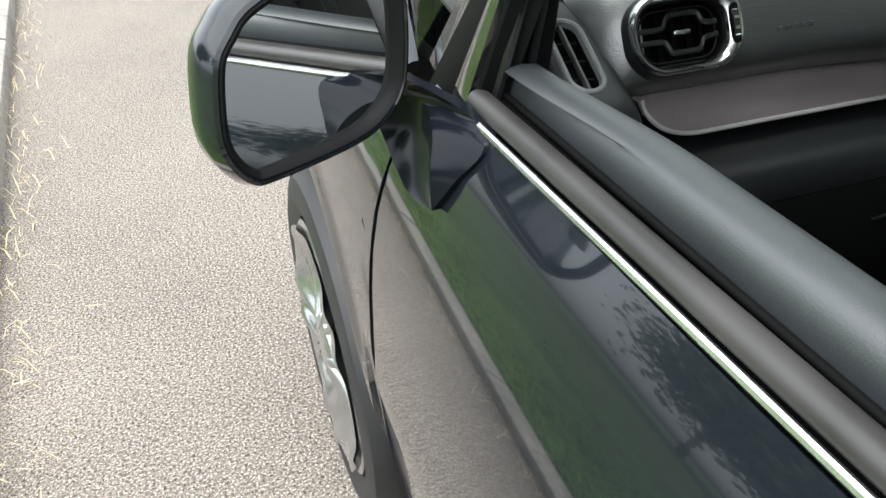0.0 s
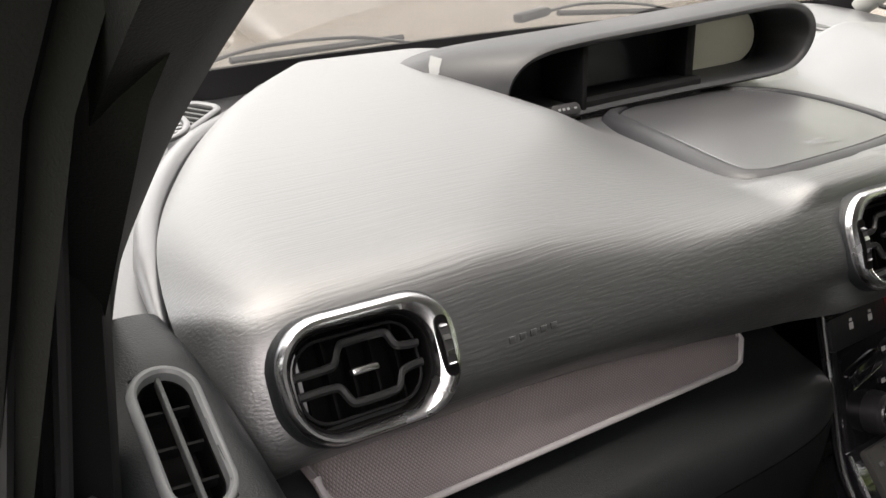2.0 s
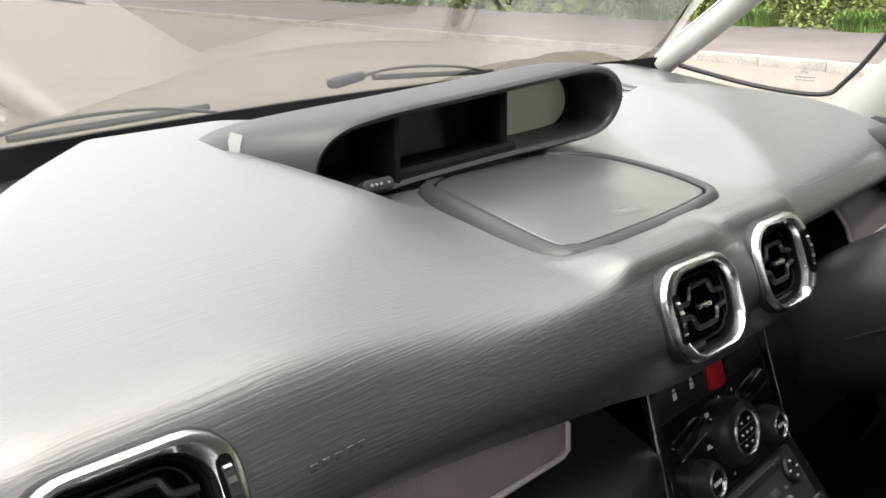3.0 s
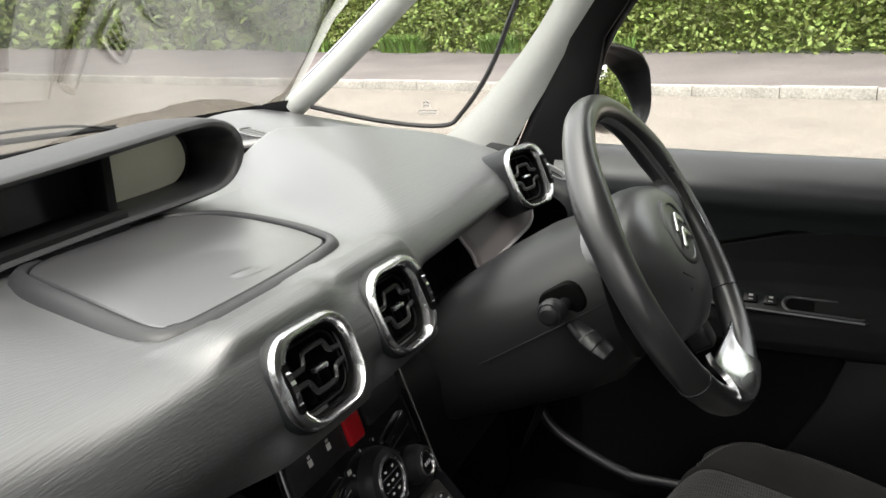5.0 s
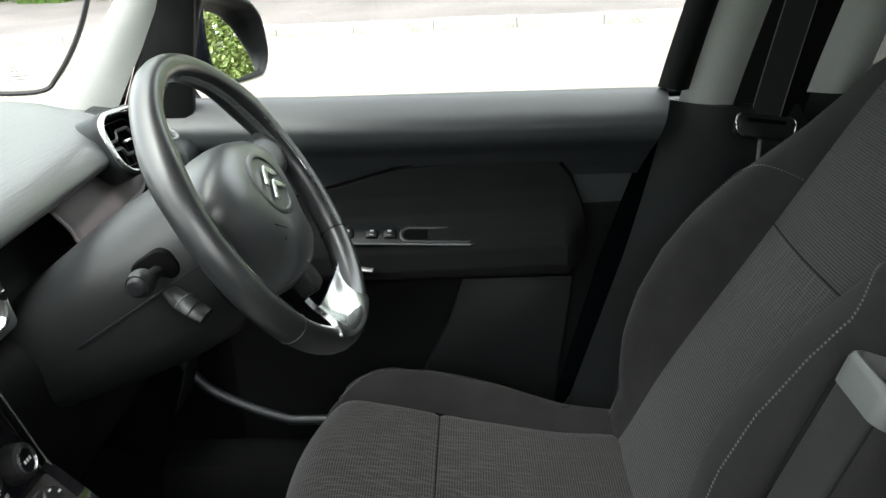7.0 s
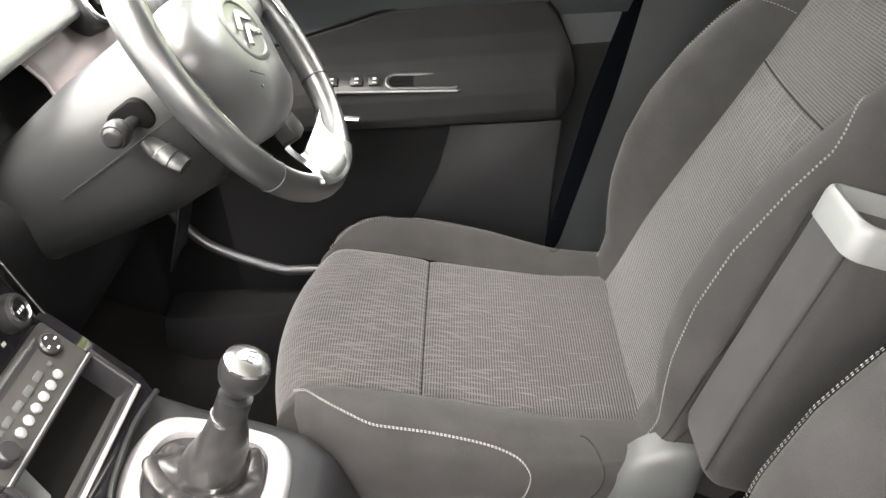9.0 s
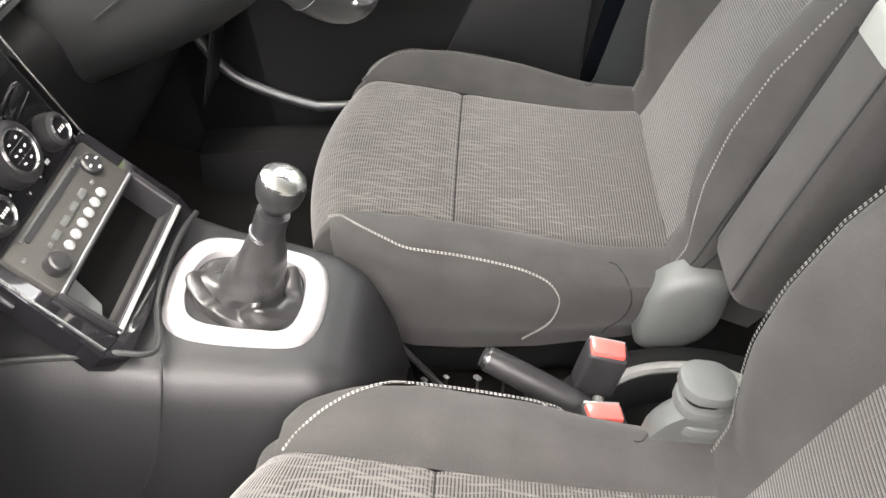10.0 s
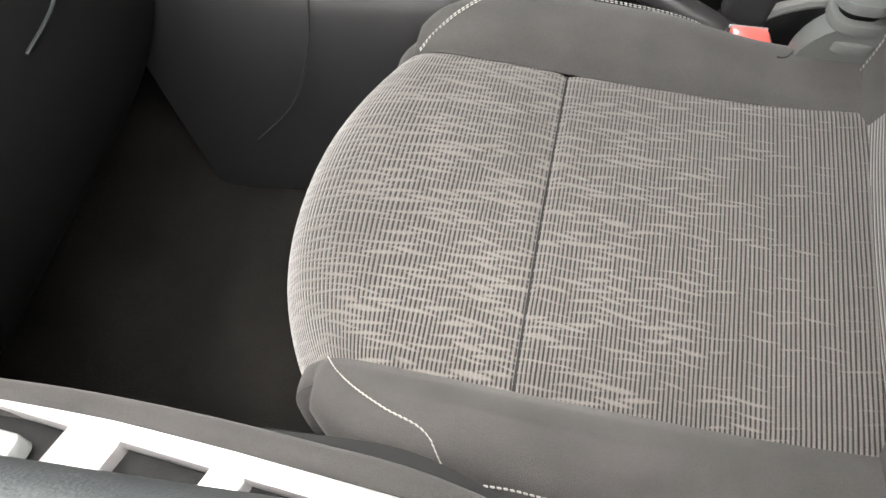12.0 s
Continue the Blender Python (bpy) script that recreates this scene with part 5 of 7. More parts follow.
for x, s in ((-0.062, 0.275), (0.062, 0.262)):
    m = stack_axes(x, s, 0.004)
    part("rocker", plate(rrect(0.052, 0.016, 0.005), -0.004, 0.004, m @ pose(0, 0, 0, 0, 0, 12), 0.003), PIANO, panel, "glossy rocker key")
    part("rocker_edge", tube([m @ Vector((-0.024, -0.012, 0.003)), m @ Vector((0.024, -0.003, 0.003))], 0.0009, 5), CHROME, panel)
for x, s in ((-0.032, 0.44), (0.044, 0.44), (-0.028, 0.25), (0.042, 0.29), (-0.036, 0.33)):
    part("key_mark", block((0.006, 0.004, 0.0006), stack_axes(x, s, 0.0048)), ICON, panel)

radio = thing("car_radio", "matt black car radio with pale buttons above an open slot", "radio", (0.02, -0.04, 0.70))
m = frame_axes((0.006, -0.042, 0.697), (1, 0, 0), (0, 0.634, 0.773))
m = m @ pose(0, 0.008, 0.008)
part("faceplate", plate(rrect(0.186, 0.056, 0.004), -0.012, 0.0, m @ pose(0, 0.022, 0), 0.002), RADIO_FACE, radio, "matt grey faceplate")
part("disc_slot", plate(rrect(0.125, 0.005, 0.002), -0.002, 0.0008, m @ pose(0.0, 0.040, 0)), SMOOTH_BLACK, radio)
part("disc_slot", plate(rrect(0.135, 0.0025, 0.001), -0.002, 0.0012, m @ pose(0.0, 0.045, 0)), GREY_PLASTIC, radio)
for k in range(6):
    part("preset_button", loft([[m @ Vector((-0.038 + 0.0165 * k + q * math.cos(a), 0.008 + q * math.sin(a), z)) for a in (2 * math.pi * j / 16 for j in range(16))] for q, z in ((0.0052, -0.001), (0.0052, 0.0025), (0.0036, 0.0038), (0.0003, 0.004))], caps=(False, True)), VENT_GREY, radio, "round pale preset button")
for k in range(4):
    part("key", plate(rrect(0.013, 0.007, 0.002), -0.001, 0.0022, m @ pose(-0.036 + 0.0215 * k, 0.0225, 0), 0.001), GREY_PLASTIC, radio)
for x, y, r in ((-0.070, 0.010, 0.011), (0.070, 0.030, 0.0125)):
    part("knob", loft([[m @ Vector((x + q * math.cos(a), y + q * math.sin(a), z)) for a in (2 * math.pi * j / 24 for j in range(24))] for q, z in ((r, -0.001), (r, 0.004 if r > 0.012 else 0.012), (r * 0.85, 0.006 if r > 0.012 else 0.014), (0.0005, 0.006 if r > 0.012 else 0.0145))], caps=(False, True)), SMOOTH_BLACK, radio, "black radio knob")
for a in range(4):
    part("pad_mark", block((0.004, 0.002, 0.0006), m @ pose(0.070 + 0.0075 * math.cos(a * 1.571), 0.030 + 0.0075 * math.sin(a * 1.571), 0.0062)), ICON, radio)
for x, y in ((-0.082, 0.034), (0.052, 0.044), (-0.05, 0.022), (0.05, 0.020)):
    part("small_key", block((0.006, 0.004, 0.002), m @ pose(x, y, 0.0008), 0.0008), GREY_PLASTIC, radio)
slot_m = m @ pose(0, -0.0375, 0)
part("slot_frame", ring_frame(rrect(0.190, 0.063, 0.004), rrect(0.178, 0.051, 0.003), 0.030, slot_m, 0.003), SMOOTH_BLACK, radio, "frame of the open slot")
# near-black back plate carries the shade of a deeper slot
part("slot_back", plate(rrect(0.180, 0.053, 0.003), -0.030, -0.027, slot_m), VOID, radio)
part("slot_lip", block((0.192, 0.0055, 0.006), slot_m @ pose(0, -0.0305, 0.001), 0.002), SILVER, radio, "bright lower lip")
part("slot_floor", loft([[slot_m @ Vector((x, -0.0275, -0.001)), slot_m @ Vector((x, -0.0235, -0.026))] for x in (-0.089, 0.089)], closed=False), RADIO_FACE, radio, "grey floor of the slot")
part("slot_head", block((0.186, 0.0022, 0.003), slot_m @ pose(0, 0.0305, 0.001), 0.0008), VENT_GREY, radio)
for x in (-0.0945, 0.0945):
    part("slot_cheek", block((0.0025, 0.064, 0.007), slot_m @ pose(x, 0, 0.001), 0.001), SMOOTH_BLACK, radio)
for outline in ([(-0.126, -0.066), (-0.097, -0.071), (-0.096, 0.056), (-0.112, 0.056)], [(0.096, 0.056), (0.097, -0.071), (0.116, -0.068), (0.112, 0.056)], [(-0.126, -0.0662), (-0.112, -0.088), (0.106, -0.088), (0.116, -0.0682), (0.097, -0.0712), (-0.097, -0.0712)]):
    part("bezel", plate(outline, -0.030, -0.004, m, 0.002), PIANO, radio, "glossy black surround of the radio")
part("bezel_line", tube([m @ Vector((-0.110, 0.052, -0.003)), m @ Vector((-0.118, -0.064, -0.003))], 0.0016, 6), CHROME, radio, "fine bright edge line")
part("slot_side", plate([(-0.089, -0.024), (-0.060, -0.010), (-0.050, 0.024), (-0.089, 0.024)], -0.026, -0.020, slot_m), GREY_PLASTIC, radio)

console = thing("centre_console", "dark grey moulded centre console with a silver gear surround", "console", (0, -0.15, 0.30))
# rows: y, top height, half-width at the top, half-width at the foot
CON = [(0.10, 0.640, 0.130, 0.150), (0.0, 0.640, 0.128, 0.150), (-0.07, 0.630, 0.122, 0.148), (-0.13, 0.607, 0.112, 0.140), (-0.20, 0.590, 0.102, 0.130), (-0.25, 0.578, 0.088, 0.120), (-0.285, 0.555, 0.070, 0.105), (-0.305, 0.50, 0.055, 0.095), (-0.312, 0.42, 0.050, 0.09)]


def con_row(t):
    ys = [r[0] for r in CON]
    y = ys[0] + (ys[-1] - ys[0]) * t
    k = [float(np.interp(-y, [-v for v in ys], [r[i] for r in CON])) for i in (1, 2, 3)]
    top, a, b = k
    prof = []
    for j in range(25):
        f = 2 * j / 24 - 1
        if abs(f) < 0.5:
            x, z = a * 0.92 * f / 0.5, top
        else:
            q = (abs(f) - 0.5) / 0.5
            x = math.copysign(a * 0.92 + (b - a * 0.92) * (1 - (1 - q) ** 2.4), f)
            z = top - (top - 0.31) * q ** 1.9
        prof.append((0.012 + x, y, z))
    return prof


part("console_shell", loft([con_row(t / 40) for t in range(41)], closed=False), CONSOLE, console, "dark moulded console shell")
CM = frame_axes((0.018, -0.171, 0.601), (0.92, 0, 0), (0, 0.965, 0.26))
ring_o = smooth_line([(-0.076, 0.055, 0), (-0.03, 0.078, 0), (0.035, 0.078, 0), (0.080, 0.052, 0), (0.078, -0.03, 0), (0.060, -0.069, 0), (0.0, -0.080, 0), (-0.058, -0.069, 0), (-0.075, -0.03, 0)], 5, closed=True)
ring_i = smooth_line([(-0.046, 0.033, 0), (-0.02, 0.050, 0), (0.024, 0.050, 0), (0.048, 0.032, 0), (0.048, -0.015, 0), (0.038, -0.040, 0), (0.0, -0.047, 0), (-0.038, -0.040, 0), (-0.046, -0.015, 0)], 5, closed=True)
part("gear_surround", ring_frame([(p.x * 0.93, p.y * 1.03) for p in ring_o], [(p.x * 1.10, p.y * 1.16) for p in ring_i], 0.014, CM, 0.007), SILVER, console, "silver painted gear surround")
part("surround_well", plate([(p.x * 1.10, p.y * 1.16) for p in ring_i], -0.016, -0.012, CM), DARK, console)
lip = smooth_line([(-0.119, 0.03, 0.652), (-0.118, -0.04, 0.655), (-0.108, -0.085, 0.648), (-0.09, -0.115, 0.633), (-0.03, -0.100, 0.640), (0.05, -0.096, 0.645), (0.11, -0.10, 0.640)], 6)
part("console_lip", tube(lip, 0.0032, 8), CONSOLE, console)
part("seam", tube(smooth_line([(-0.095, -0.12, 0.628), (-0.118, -0.115, 0.59), (-0.130, -0.10, 0.54), (-0.140, -0.06, 0.47), (-0.150, 0.0, 0.42)], 6), 0.0012, 5), SMOOTH_BLACK, console)

lever = thing("gear_lever", "gear lever with black leather gaiter and chrome-topped knob", "gear lever", (0.014, -0.19, 0.59))
KNOB = Vector((0.013, -0.236, 0.735))
FOOT = Vector((0.018, -0.172, 0.602))


def gaiter(u, v):
    """Soft boot: puffed folds where it tucks into the ring, drawn tight up to the collar."""
    a = 2 * math.pi * u
    rise = max(0.0, (v - 0.30) / 0.70)
    c = FOOT.lerp(KNOB.lerp(FOOT, 0.385), rise ** 0.85)
    low = 1 - step(0.25, 0.75, v)
    fold = math.sin(4 * a + 1.7 * math.sin(a + 0.8) + 2.5 * v) * 0.6 + 0.4 * math.sin(7 * a + 4 * v + 1.0)
    puff = math.sin(math.pi * min(1.0, v / 0.40)) ** 0.8
    r = lerp_table([(0.0, 0.0525), (0.12, 0.048), (0.22, 0.041), (0.32, 0.034), (0.42, 0.0305), (0.55, 0.0275), (0.70, 0.0245), (0.85, 0.0205), (1.0, 0.0172)], v)
    r += 0.0072 * fold * low * puff + 0.0016 * math.sin(3 * a + 9 * v) * rise * (1 - rise) * 4 + 0.0012 * math.sin(2 * a - 26 * v) * (1 - v)
    dy = 1.06 * r * math.sin(a)
    return c + Vector((r * math.cos(a), dy, 0.26 * dy * (1 - rise) ** 2 - 0.010 * max(0, 1 - v / 0.08) + (0.012 + 0.012 * fold) * puff * low * (v < 0.7)))


part("gaiter", surf(gaiter, 110, 60), LEATHER, lever, "creased black leather gaiter")
axis = (KNOB - FOOT).normalized()
part("collar", tube([KNOB - axis * 0.06, KNOB - axis * 0.045, KNOB - axis * 0.03], 0.0165, 20), SMOOTH_BLACK, lever)
part("collar_ring", tube([KNOB - axis * 0.0615, KNOB - axis * 0.058], 0.0178, 20), ALLOY, lever, "bright collar ring")
def turned_knob(prof):
    s = axis.orthogonal().normalized()
    t = axis.cross(s)
    return loft([[KNOB + axis * h + r * (math.cos(a) * s + math.sin(a) * t) for a in (2 * math.pi * j / 28 for j in range(28))] for r, h in prof], caps=(True, True))
part("knob", turned_knob([(0.0105, -0.026), (0.0150, -0.020), (0.0212, -0.010), (0.0234, 0.0), (0.0232, 0.007), (0.0218, 0.012)]), BUCKLE_BLACK, lever, "black ball knob")
part("knob_cap", turned_knob([(0.0219, 0.0115), (0.0212, 0.015), (0.016, 0.0186), (0.008, 0.0202), (0.001, 0.0206)]), CHROME, lever, "polished chrome cap with gear pattern")
km = frame_axes(KNOB + axis * 0.0204, (1, 0, 0), (0, 1, 0.3))
for x in (-0.007, 0, 0.007):
    part("gear_mark", block((0.0014, 0.012, 0.0006), km @ pose(x, 0, 0)), SMOOTH_BLACK, lever)
part("gear_mark", block((0.015, 0.0014, 0.0006), km), SMOOTH_BLACK, lever)

brake = thing("handbrake", "black handbrake lever with a dark bright-edged button", "handbrake", (0.0, -0.55, 0.40))
h0, h1 = Vector((-0.022, -0.516, 0.452)), Vector((0.002, -0.415, 0.508))
part("grip", tube(smooth_line([h0, h0.lerp(h1, 0.3), h0.lerp(h1, 0.7), h1], 5), lambda s: 0.0135 + 0.0018 * math.sin(s * 3), 16), BUCKLE_BLACK, brake, "grained black grip")
d = (h1 - h0).normalized()
part("button", tube([h1 - d * 0.004, h1 + d * 0.006], 0.0105, 16), SMOOTH_BLACK, brake)
part("grip_ring", tube([h1 - d * 0.028, h1 - d * 0.0268], 0.0146, 16), VENT_GREY, brake)
part("button_ring", tube([h1 - d * 0.001, h1 + d * 0.002], 0.0125, 16), CHROME, brake, "bright ring round the button")
part("grip_ring", tube([h1 - d * 0.148, h1 - d * 0.146], 0.0152, 16), VENT_GREY, brake)

tunnel = thing("rear_console", "low grey plastic console with cup recess between the seats", "console", (0, -0.7, 0.30))
part("body", loft([[(0.0 + a * math.cos(t), -0.62 + b * math.sin(t), z) for t in (2 * math.pi * k / 40 for k in range(40))] for a, b, z in ((0.10, 0.16, 0.31), (0.095, 0.15, 0.40), (0.09, 0.14, 0.424), (0.08, 0.125, 0.43), (0.05, 0.085, 0.43), (0.046, 0.08, 0.425), (0.044, 0.075, 0.38), (0.001, 0.001, 0.378))]), DARK, tunnel, "dark moulded body")
part("cup_rim", tube([(0.052 * math.cos(t), -0.62 + 0.088 * math.sin(t), 0.431) for t in (2 * math.pi * k / 40 for k in range(40))], 0.007, 8, closed=True), ARM_END, tunnel, "grey rim of the cup recess")
for x, s in ((0.055, 1), (-0.078, -1)):
    rail = thing("seat_rail", "dark steel seat rail with bolts and wiring on the floor", "seat rail", (x, -0.45, 0.31), group="seat rails")
    part("rail", block((0.03, 0.56, 0.03), pose(x, -0.45, 0.335), 0.003), SMOOTH_BLACK, rail)
    part("rail_plate", plate(rrect(0.034, 0.05, 0.012), 0, 0.008, pose(x, -0.19, 0.345), 0.003), GREY_PLASTIC, rail, "rounded rail end plate")
    for k in range(6):
        part("bolt", tube([(x - 0.002, -0.25 - 0.075 * k, 0.35), (x - 0.002, -0.25 - 0.075 * k, 0.362)], 0.006, 8), SILVER if k % 2 else RUBBER, rail)
for x, y, z, r in ((0.098, -0.255, 0.372, 0.004), (0.102, -0.285, 0.368, 0.003), (0.094, -0.325, 0.372, 0.0035), (0.103, -0.352, 0.366, 0.003), (0.096, -0.392, 0.371, 0.004), (0.101, -0.425, 0.366, 0.003), (0.095, -0.455, 0.370, 0.0035)):
    clip = thing("wiring_clip", "small bright metal clip on the seat wiring", "clip", (x, y, z), group="wiring clips")
    part("body", block((r * 2.6, r * 1.6, r), pose(x, y, z, 20, 12, 40), 0.0008), SILVER, clip)
    part("foot", tube([(x, y, z), (x + 0.002, y + 0.004, 0.33)], 0.0016, 6), RUBBER, clip)
cable = thing("seat_cable", "thin black cable hanging beside the driver seat", "cable", (0.10, -0.30, 0.31))
part("sheath", tube(smooth_line([(0.10, -0.26, 0.52), (0.095, -0.29, 0.46), (0.085, -0.33, 0.40), (0.07, -0.37, 0.365), (0.06, -0.45, 0.36)], 6), 0.004, 8), SEAL, cable)


def buckle(p, tilt, turn):
    b = thing("belt_buckle", "black seat belt buckle with a red press button", "belt buckle", p, group="seat belt buckles")
    m = pose(*p, tilt, 0, turn)
    part("housing", block((0.030, 0.046, 0.062), m @ pose(0, 0, -0.031), 0.005, 3), BUCKLE_BLACK, b)
    part("button", block((0.022, 0.038, 0.009), m @ pose(-0.002, 0.002, 0.0015), 0.003), RED_BUTTON, b, "red press button")
    part("button_lip", block((0.003, 0.040, 0.004), m @ pose(0.0115, 0.001, 0.001), 0.001), VENT_GREY, b)
    part("stalk", tube([m @ Vector((0, 0, -0.06)), m @ Vector((0, -0.01, -0.16))], 0.010, 8), RUBBER, b)


buckle((0.020, -0.545, 0.498), 18, 0)
buckle((-0.050, -0.535, 0.478), 18, 10)

# ---- steering wheel and column ----
SW = frame_axes((0.315, -0.203, 0.943), (1, 0, 0), (0, 0.497, 0.868))
steer = thing("steering_wheel", "black leather steering wheel with pale stitching and a chrome lower spoke", "steering wheel", (0.315, -0.203, 0.943))
RIM = 0.175


def rim_girth(a):
    return 0.0150 + 0.0022 * (math.exp(-((a - 0.55) / 0.22) ** 2) + math.exp(-((a - 2.59) / 0.22) ** 2))


def rim_tube():
    n, m = 120, 16
    loops = []
    for j in range(n):
        a = 2 * math.pi * j / n
        fat = rim_girth(a)
        loops.append([SW @ Vector(((RIM + fat * 1.0 * math.cos(b)) * math.cos(a), (RIM + fat * math.cos(b)) * math.sin(a), fat * 1.15 * math.sin(b))) for b in (2 * math.pi * k / m for k in range(m))])
    return loft(loops, cyclic=True)


part("rim", rim_tube(), WHEEL_LEATHER, steer, "black leather rim")
for a0 in (38, 142, 216, 324):
    a = radians(a0)
    part("rim_seam", tube([SW @ Vector(((RIM + 0.0153 * math.cos(b)) * math.cos(a), (RIM + 0.0153 * math.cos(b)) * math.sin(a), 0.0176 * math.sin(b))) for b in (2 * math.pi * k / 20 for k in range(20))], 0.0009, 5, closed=True), SMOOTH_BLACK, steer)
for lo, hi in ((8, 82), (98, 172)):
    bm = bmesh.new()
    cnt = int((hi - lo) * 0.8)
    for k in range(cnt):
        a = radians(lo + (hi - lo) * k / cnt)
        for w in (-1, 1):
            r = RIM - rim_girth(a) - 0.0003
            p = SW @ Vector((r * math.cos(a), r * math.sin(a), 0.002 - 0.0042 * w))
            q = SW @ Vector((r * math.cos(a + 0.018), r * math.sin(a + 0.018), 0.002 + 0.0042 * w))
            tube([p, q], 0.0008, 4, bm=bm)
    part("stitching", bm, VENT_GREY, steer, "pale cross stitching")

# padded hub with its wide spokes
def hub_loop(k, h):
    pts = smooth_line([(0.076, 0.066, 0), (0.0, 0.080, 0), (-0.076, 0.066, 0), (-0.108, 0.036, 0), (-0.098, -0.012, 0), (-0.066, -0.060, 0), (-0.048, -0.088, 0), (0.0, -0.098, 0), (0.048, -0.088, 0), (0.066, -0.060, 0), (0.098, -0.012, 0), (0.108, 0.036, 0)], 6, closed=True)
    return [SW @ Vector((p.x * k, p.y * k, h)) for p in pts]


part("hub_pad", loft([hub_loop(0.94, -0.060), hub_loop(1.0, -0.040), hub_loop(1.0, -0.022), hub_loop(0.97, -0.008), hub_loop(0.90, 0.005), hub_loop(0.78, 0.014), hub_loop(0.60, 0.020), hub_loop(0.40, 0.023), hub_loop(0.02, 0.024)], caps=(True, True)), HUB, steer, "domed grey-black hub pad")
part("emblem_ring", loft([[SW @ Vector((q * math.cos(a), 0.012 + 0.92 * q * math.sin(a), z)) for a in (2 * math.pi * j / 36 for j in range(36))] for q, z in ((0.043, 0.016), (0.043, 0.0235), (0.0415, 0.0245), (0.036, 0.0245), (0.034, 0.0225), (0.001, 0.0235))]), HUB, steer)
for dy in (0.010, -0.008):
    for sx in (-1, 1):
        part("emblem_bar", block((0.027, 0.0075, 0.003), SW @ pose(sx * 0.0105, 0.012 + dy, 0.0265, 0, 0, -sx * 36), 0.001), CHROME, steer, "plain bright bar")
part("pad_line", tube([SW @ Vector((-0.055, -0.020, 0.0195)), SW @ Vector((-0.035, -0.034, 0.0205))], 0.0009, 5), SMOOTH_BLACK, steer)
part("pad_mark", block((0.007, 0.003, 0.0008), SW @ pose(-0.05, -0.040, 0.0178)), SMOOTH_BLACK, steer)
for sx in (-1, 1):
    sp = [SW @ Vector((sx * x, y, z)) for x, y, z in ((0.07, 0.012, -0.022), (0.11, 0.018, -0.022), (0.145, 0.024, -0.012), (0.172, 0.028, -0.002))]
    part("spoke", tube(smooth_line(sp, 5), lambda s: 0.036 - 0.006 * s, 14, flat=0.36, up=SW.to_3x3() @ Vector((0, 0, 1))), HUB, steer, "wide side spoke")
def lower_spoke(u, v):
    """Chrome yoke at the bottom: a wing to each side of a notch, flaring onto the rim."""
    w = 2 * u - 1
    x = w * (0.072 - 0.022 * math.sin(math.pi * min(v, 0.9)) + 0.004 * v)
    y0 = -0.110 - 0.024 * (1 - abs(w) ** 1.6)
    y1 = -math.sqrt((RIM + 0.006) ** 2 - x * x)
    h = 0.002 + 0.0165 * step(0.1, 0.95, v) - 0.010 * (1 - v) * (1 - w * w) ** 1.5 + 0.010 * (1 - v) ** 2 * w * w
    return SW @ pose(0, 0, 0, 0, 0, -8) @ Vector((x, y0 + (y1 - y0) * v, h))


part("lower_spoke", surf(lower_spoke, 32, 18, 0.006), CHROME, steer, "chrome lower spoke")
for sx in (-1, 1):
    part("insert_line", tube([SW @ Vector(((RIM - 0.011) * math.cos(a), (RIM - 0.011) * math.sin(a), 0.0135)) for a in (radians(90 + sx * (122 - 60 * k / 16)) for k in range(17))], 0.0008, 5), CHROME, steer, "fine bright line on the rim")
part("spoke_cup", plate(rrect(0.034, 0.03, 0.008), -0.01, 0.012, SW @ pose(0, -0.104, -0.014), 0.003), SMOOTH_BLACK, steer)

column = thing("steering_column", "black steering column shroud with stalks", "steering column", (0.315, -0.05, 0.86))
back = Vector((0, 0.868, -0.497))
C0 = Vector((0.315, -0.203, 0.943))
rows = []
for d, w, up, dn in ((0.040, 0.085, 0.055, 0.075), (0.047, 0.112, 0.070, 0.095), (0.075, 0.120, 0.076, 0.108), (0.13, 0.128, 0.082, 0.106), (0.20, 0.135, 0.080, 0.092), (0.30, 0.130, 0.07, 0.07)):
    c = C0 + back * d
    loop = []
    for k in range(40):
        a = 2 * math.pi * k / 40
        x = math.copysign(abs(math.cos(a)) ** 0.75, math.cos(a)) * w
        z = math.copysign(abs(math.sin(a)) ** 0.8, math.sin(a)) * (up if math.sin(a) > 0 else dn)
        loop.append(c + Vector((x, 0.30 * z, 0.95 * z)))
    rows.append(loop)
part("shroud", loft(rows, caps=(True, True)), COLUMN, column, "moulded two-piece shroud")
part("shroud_seam", tube([C0 + back * d + Vector((-w * 1.005, 0, -0.004)) for d, w in ((0.05, 0.112), (0.075, 0.120), (0.13, 0.128), (0.2, 0.135))], 0.0013, 5), SMOOTH_BLACK, column)
ST = frame_axes((0.196, -0.118, 0.914), (0, -0.868, 0.497), (-0.1, 0.497, 0.868))
part("stalk_boot", plate(rrect(0.050, 0.036, 0.015), -0.01, 0.003, ST @ pose(0, 0, 0), 0.003), VOID, column)
part("stalk", tube(smooth_line([(0.200, -0.122, 0.914), (0.180, -0.121, 0.916), (0.168, -0.120, 0.917), (0.156, -0.119, 0.918), (0.146, -0.118, 0.918)], 4), lambda s: 0.0065 + 0.0075 * step(0.35, 0.7, s) - 0.002 * step(0.85, 1, s), 18), COLUMN, column, "round-ended control stalk")
part("stalk_cap", tube([(0.147, -0.118, 0.918), (0.143, -0.1175, 0.918), (0.1415, -0.1175, 0.918)], lambda s: 0.0112 - 0.004 * s, 16), SMOOTH_BLACK, column)
w0, w1 = Vector((0.190, -0.132, 0.893)), Vector((0.163, -0.174, 0.876))
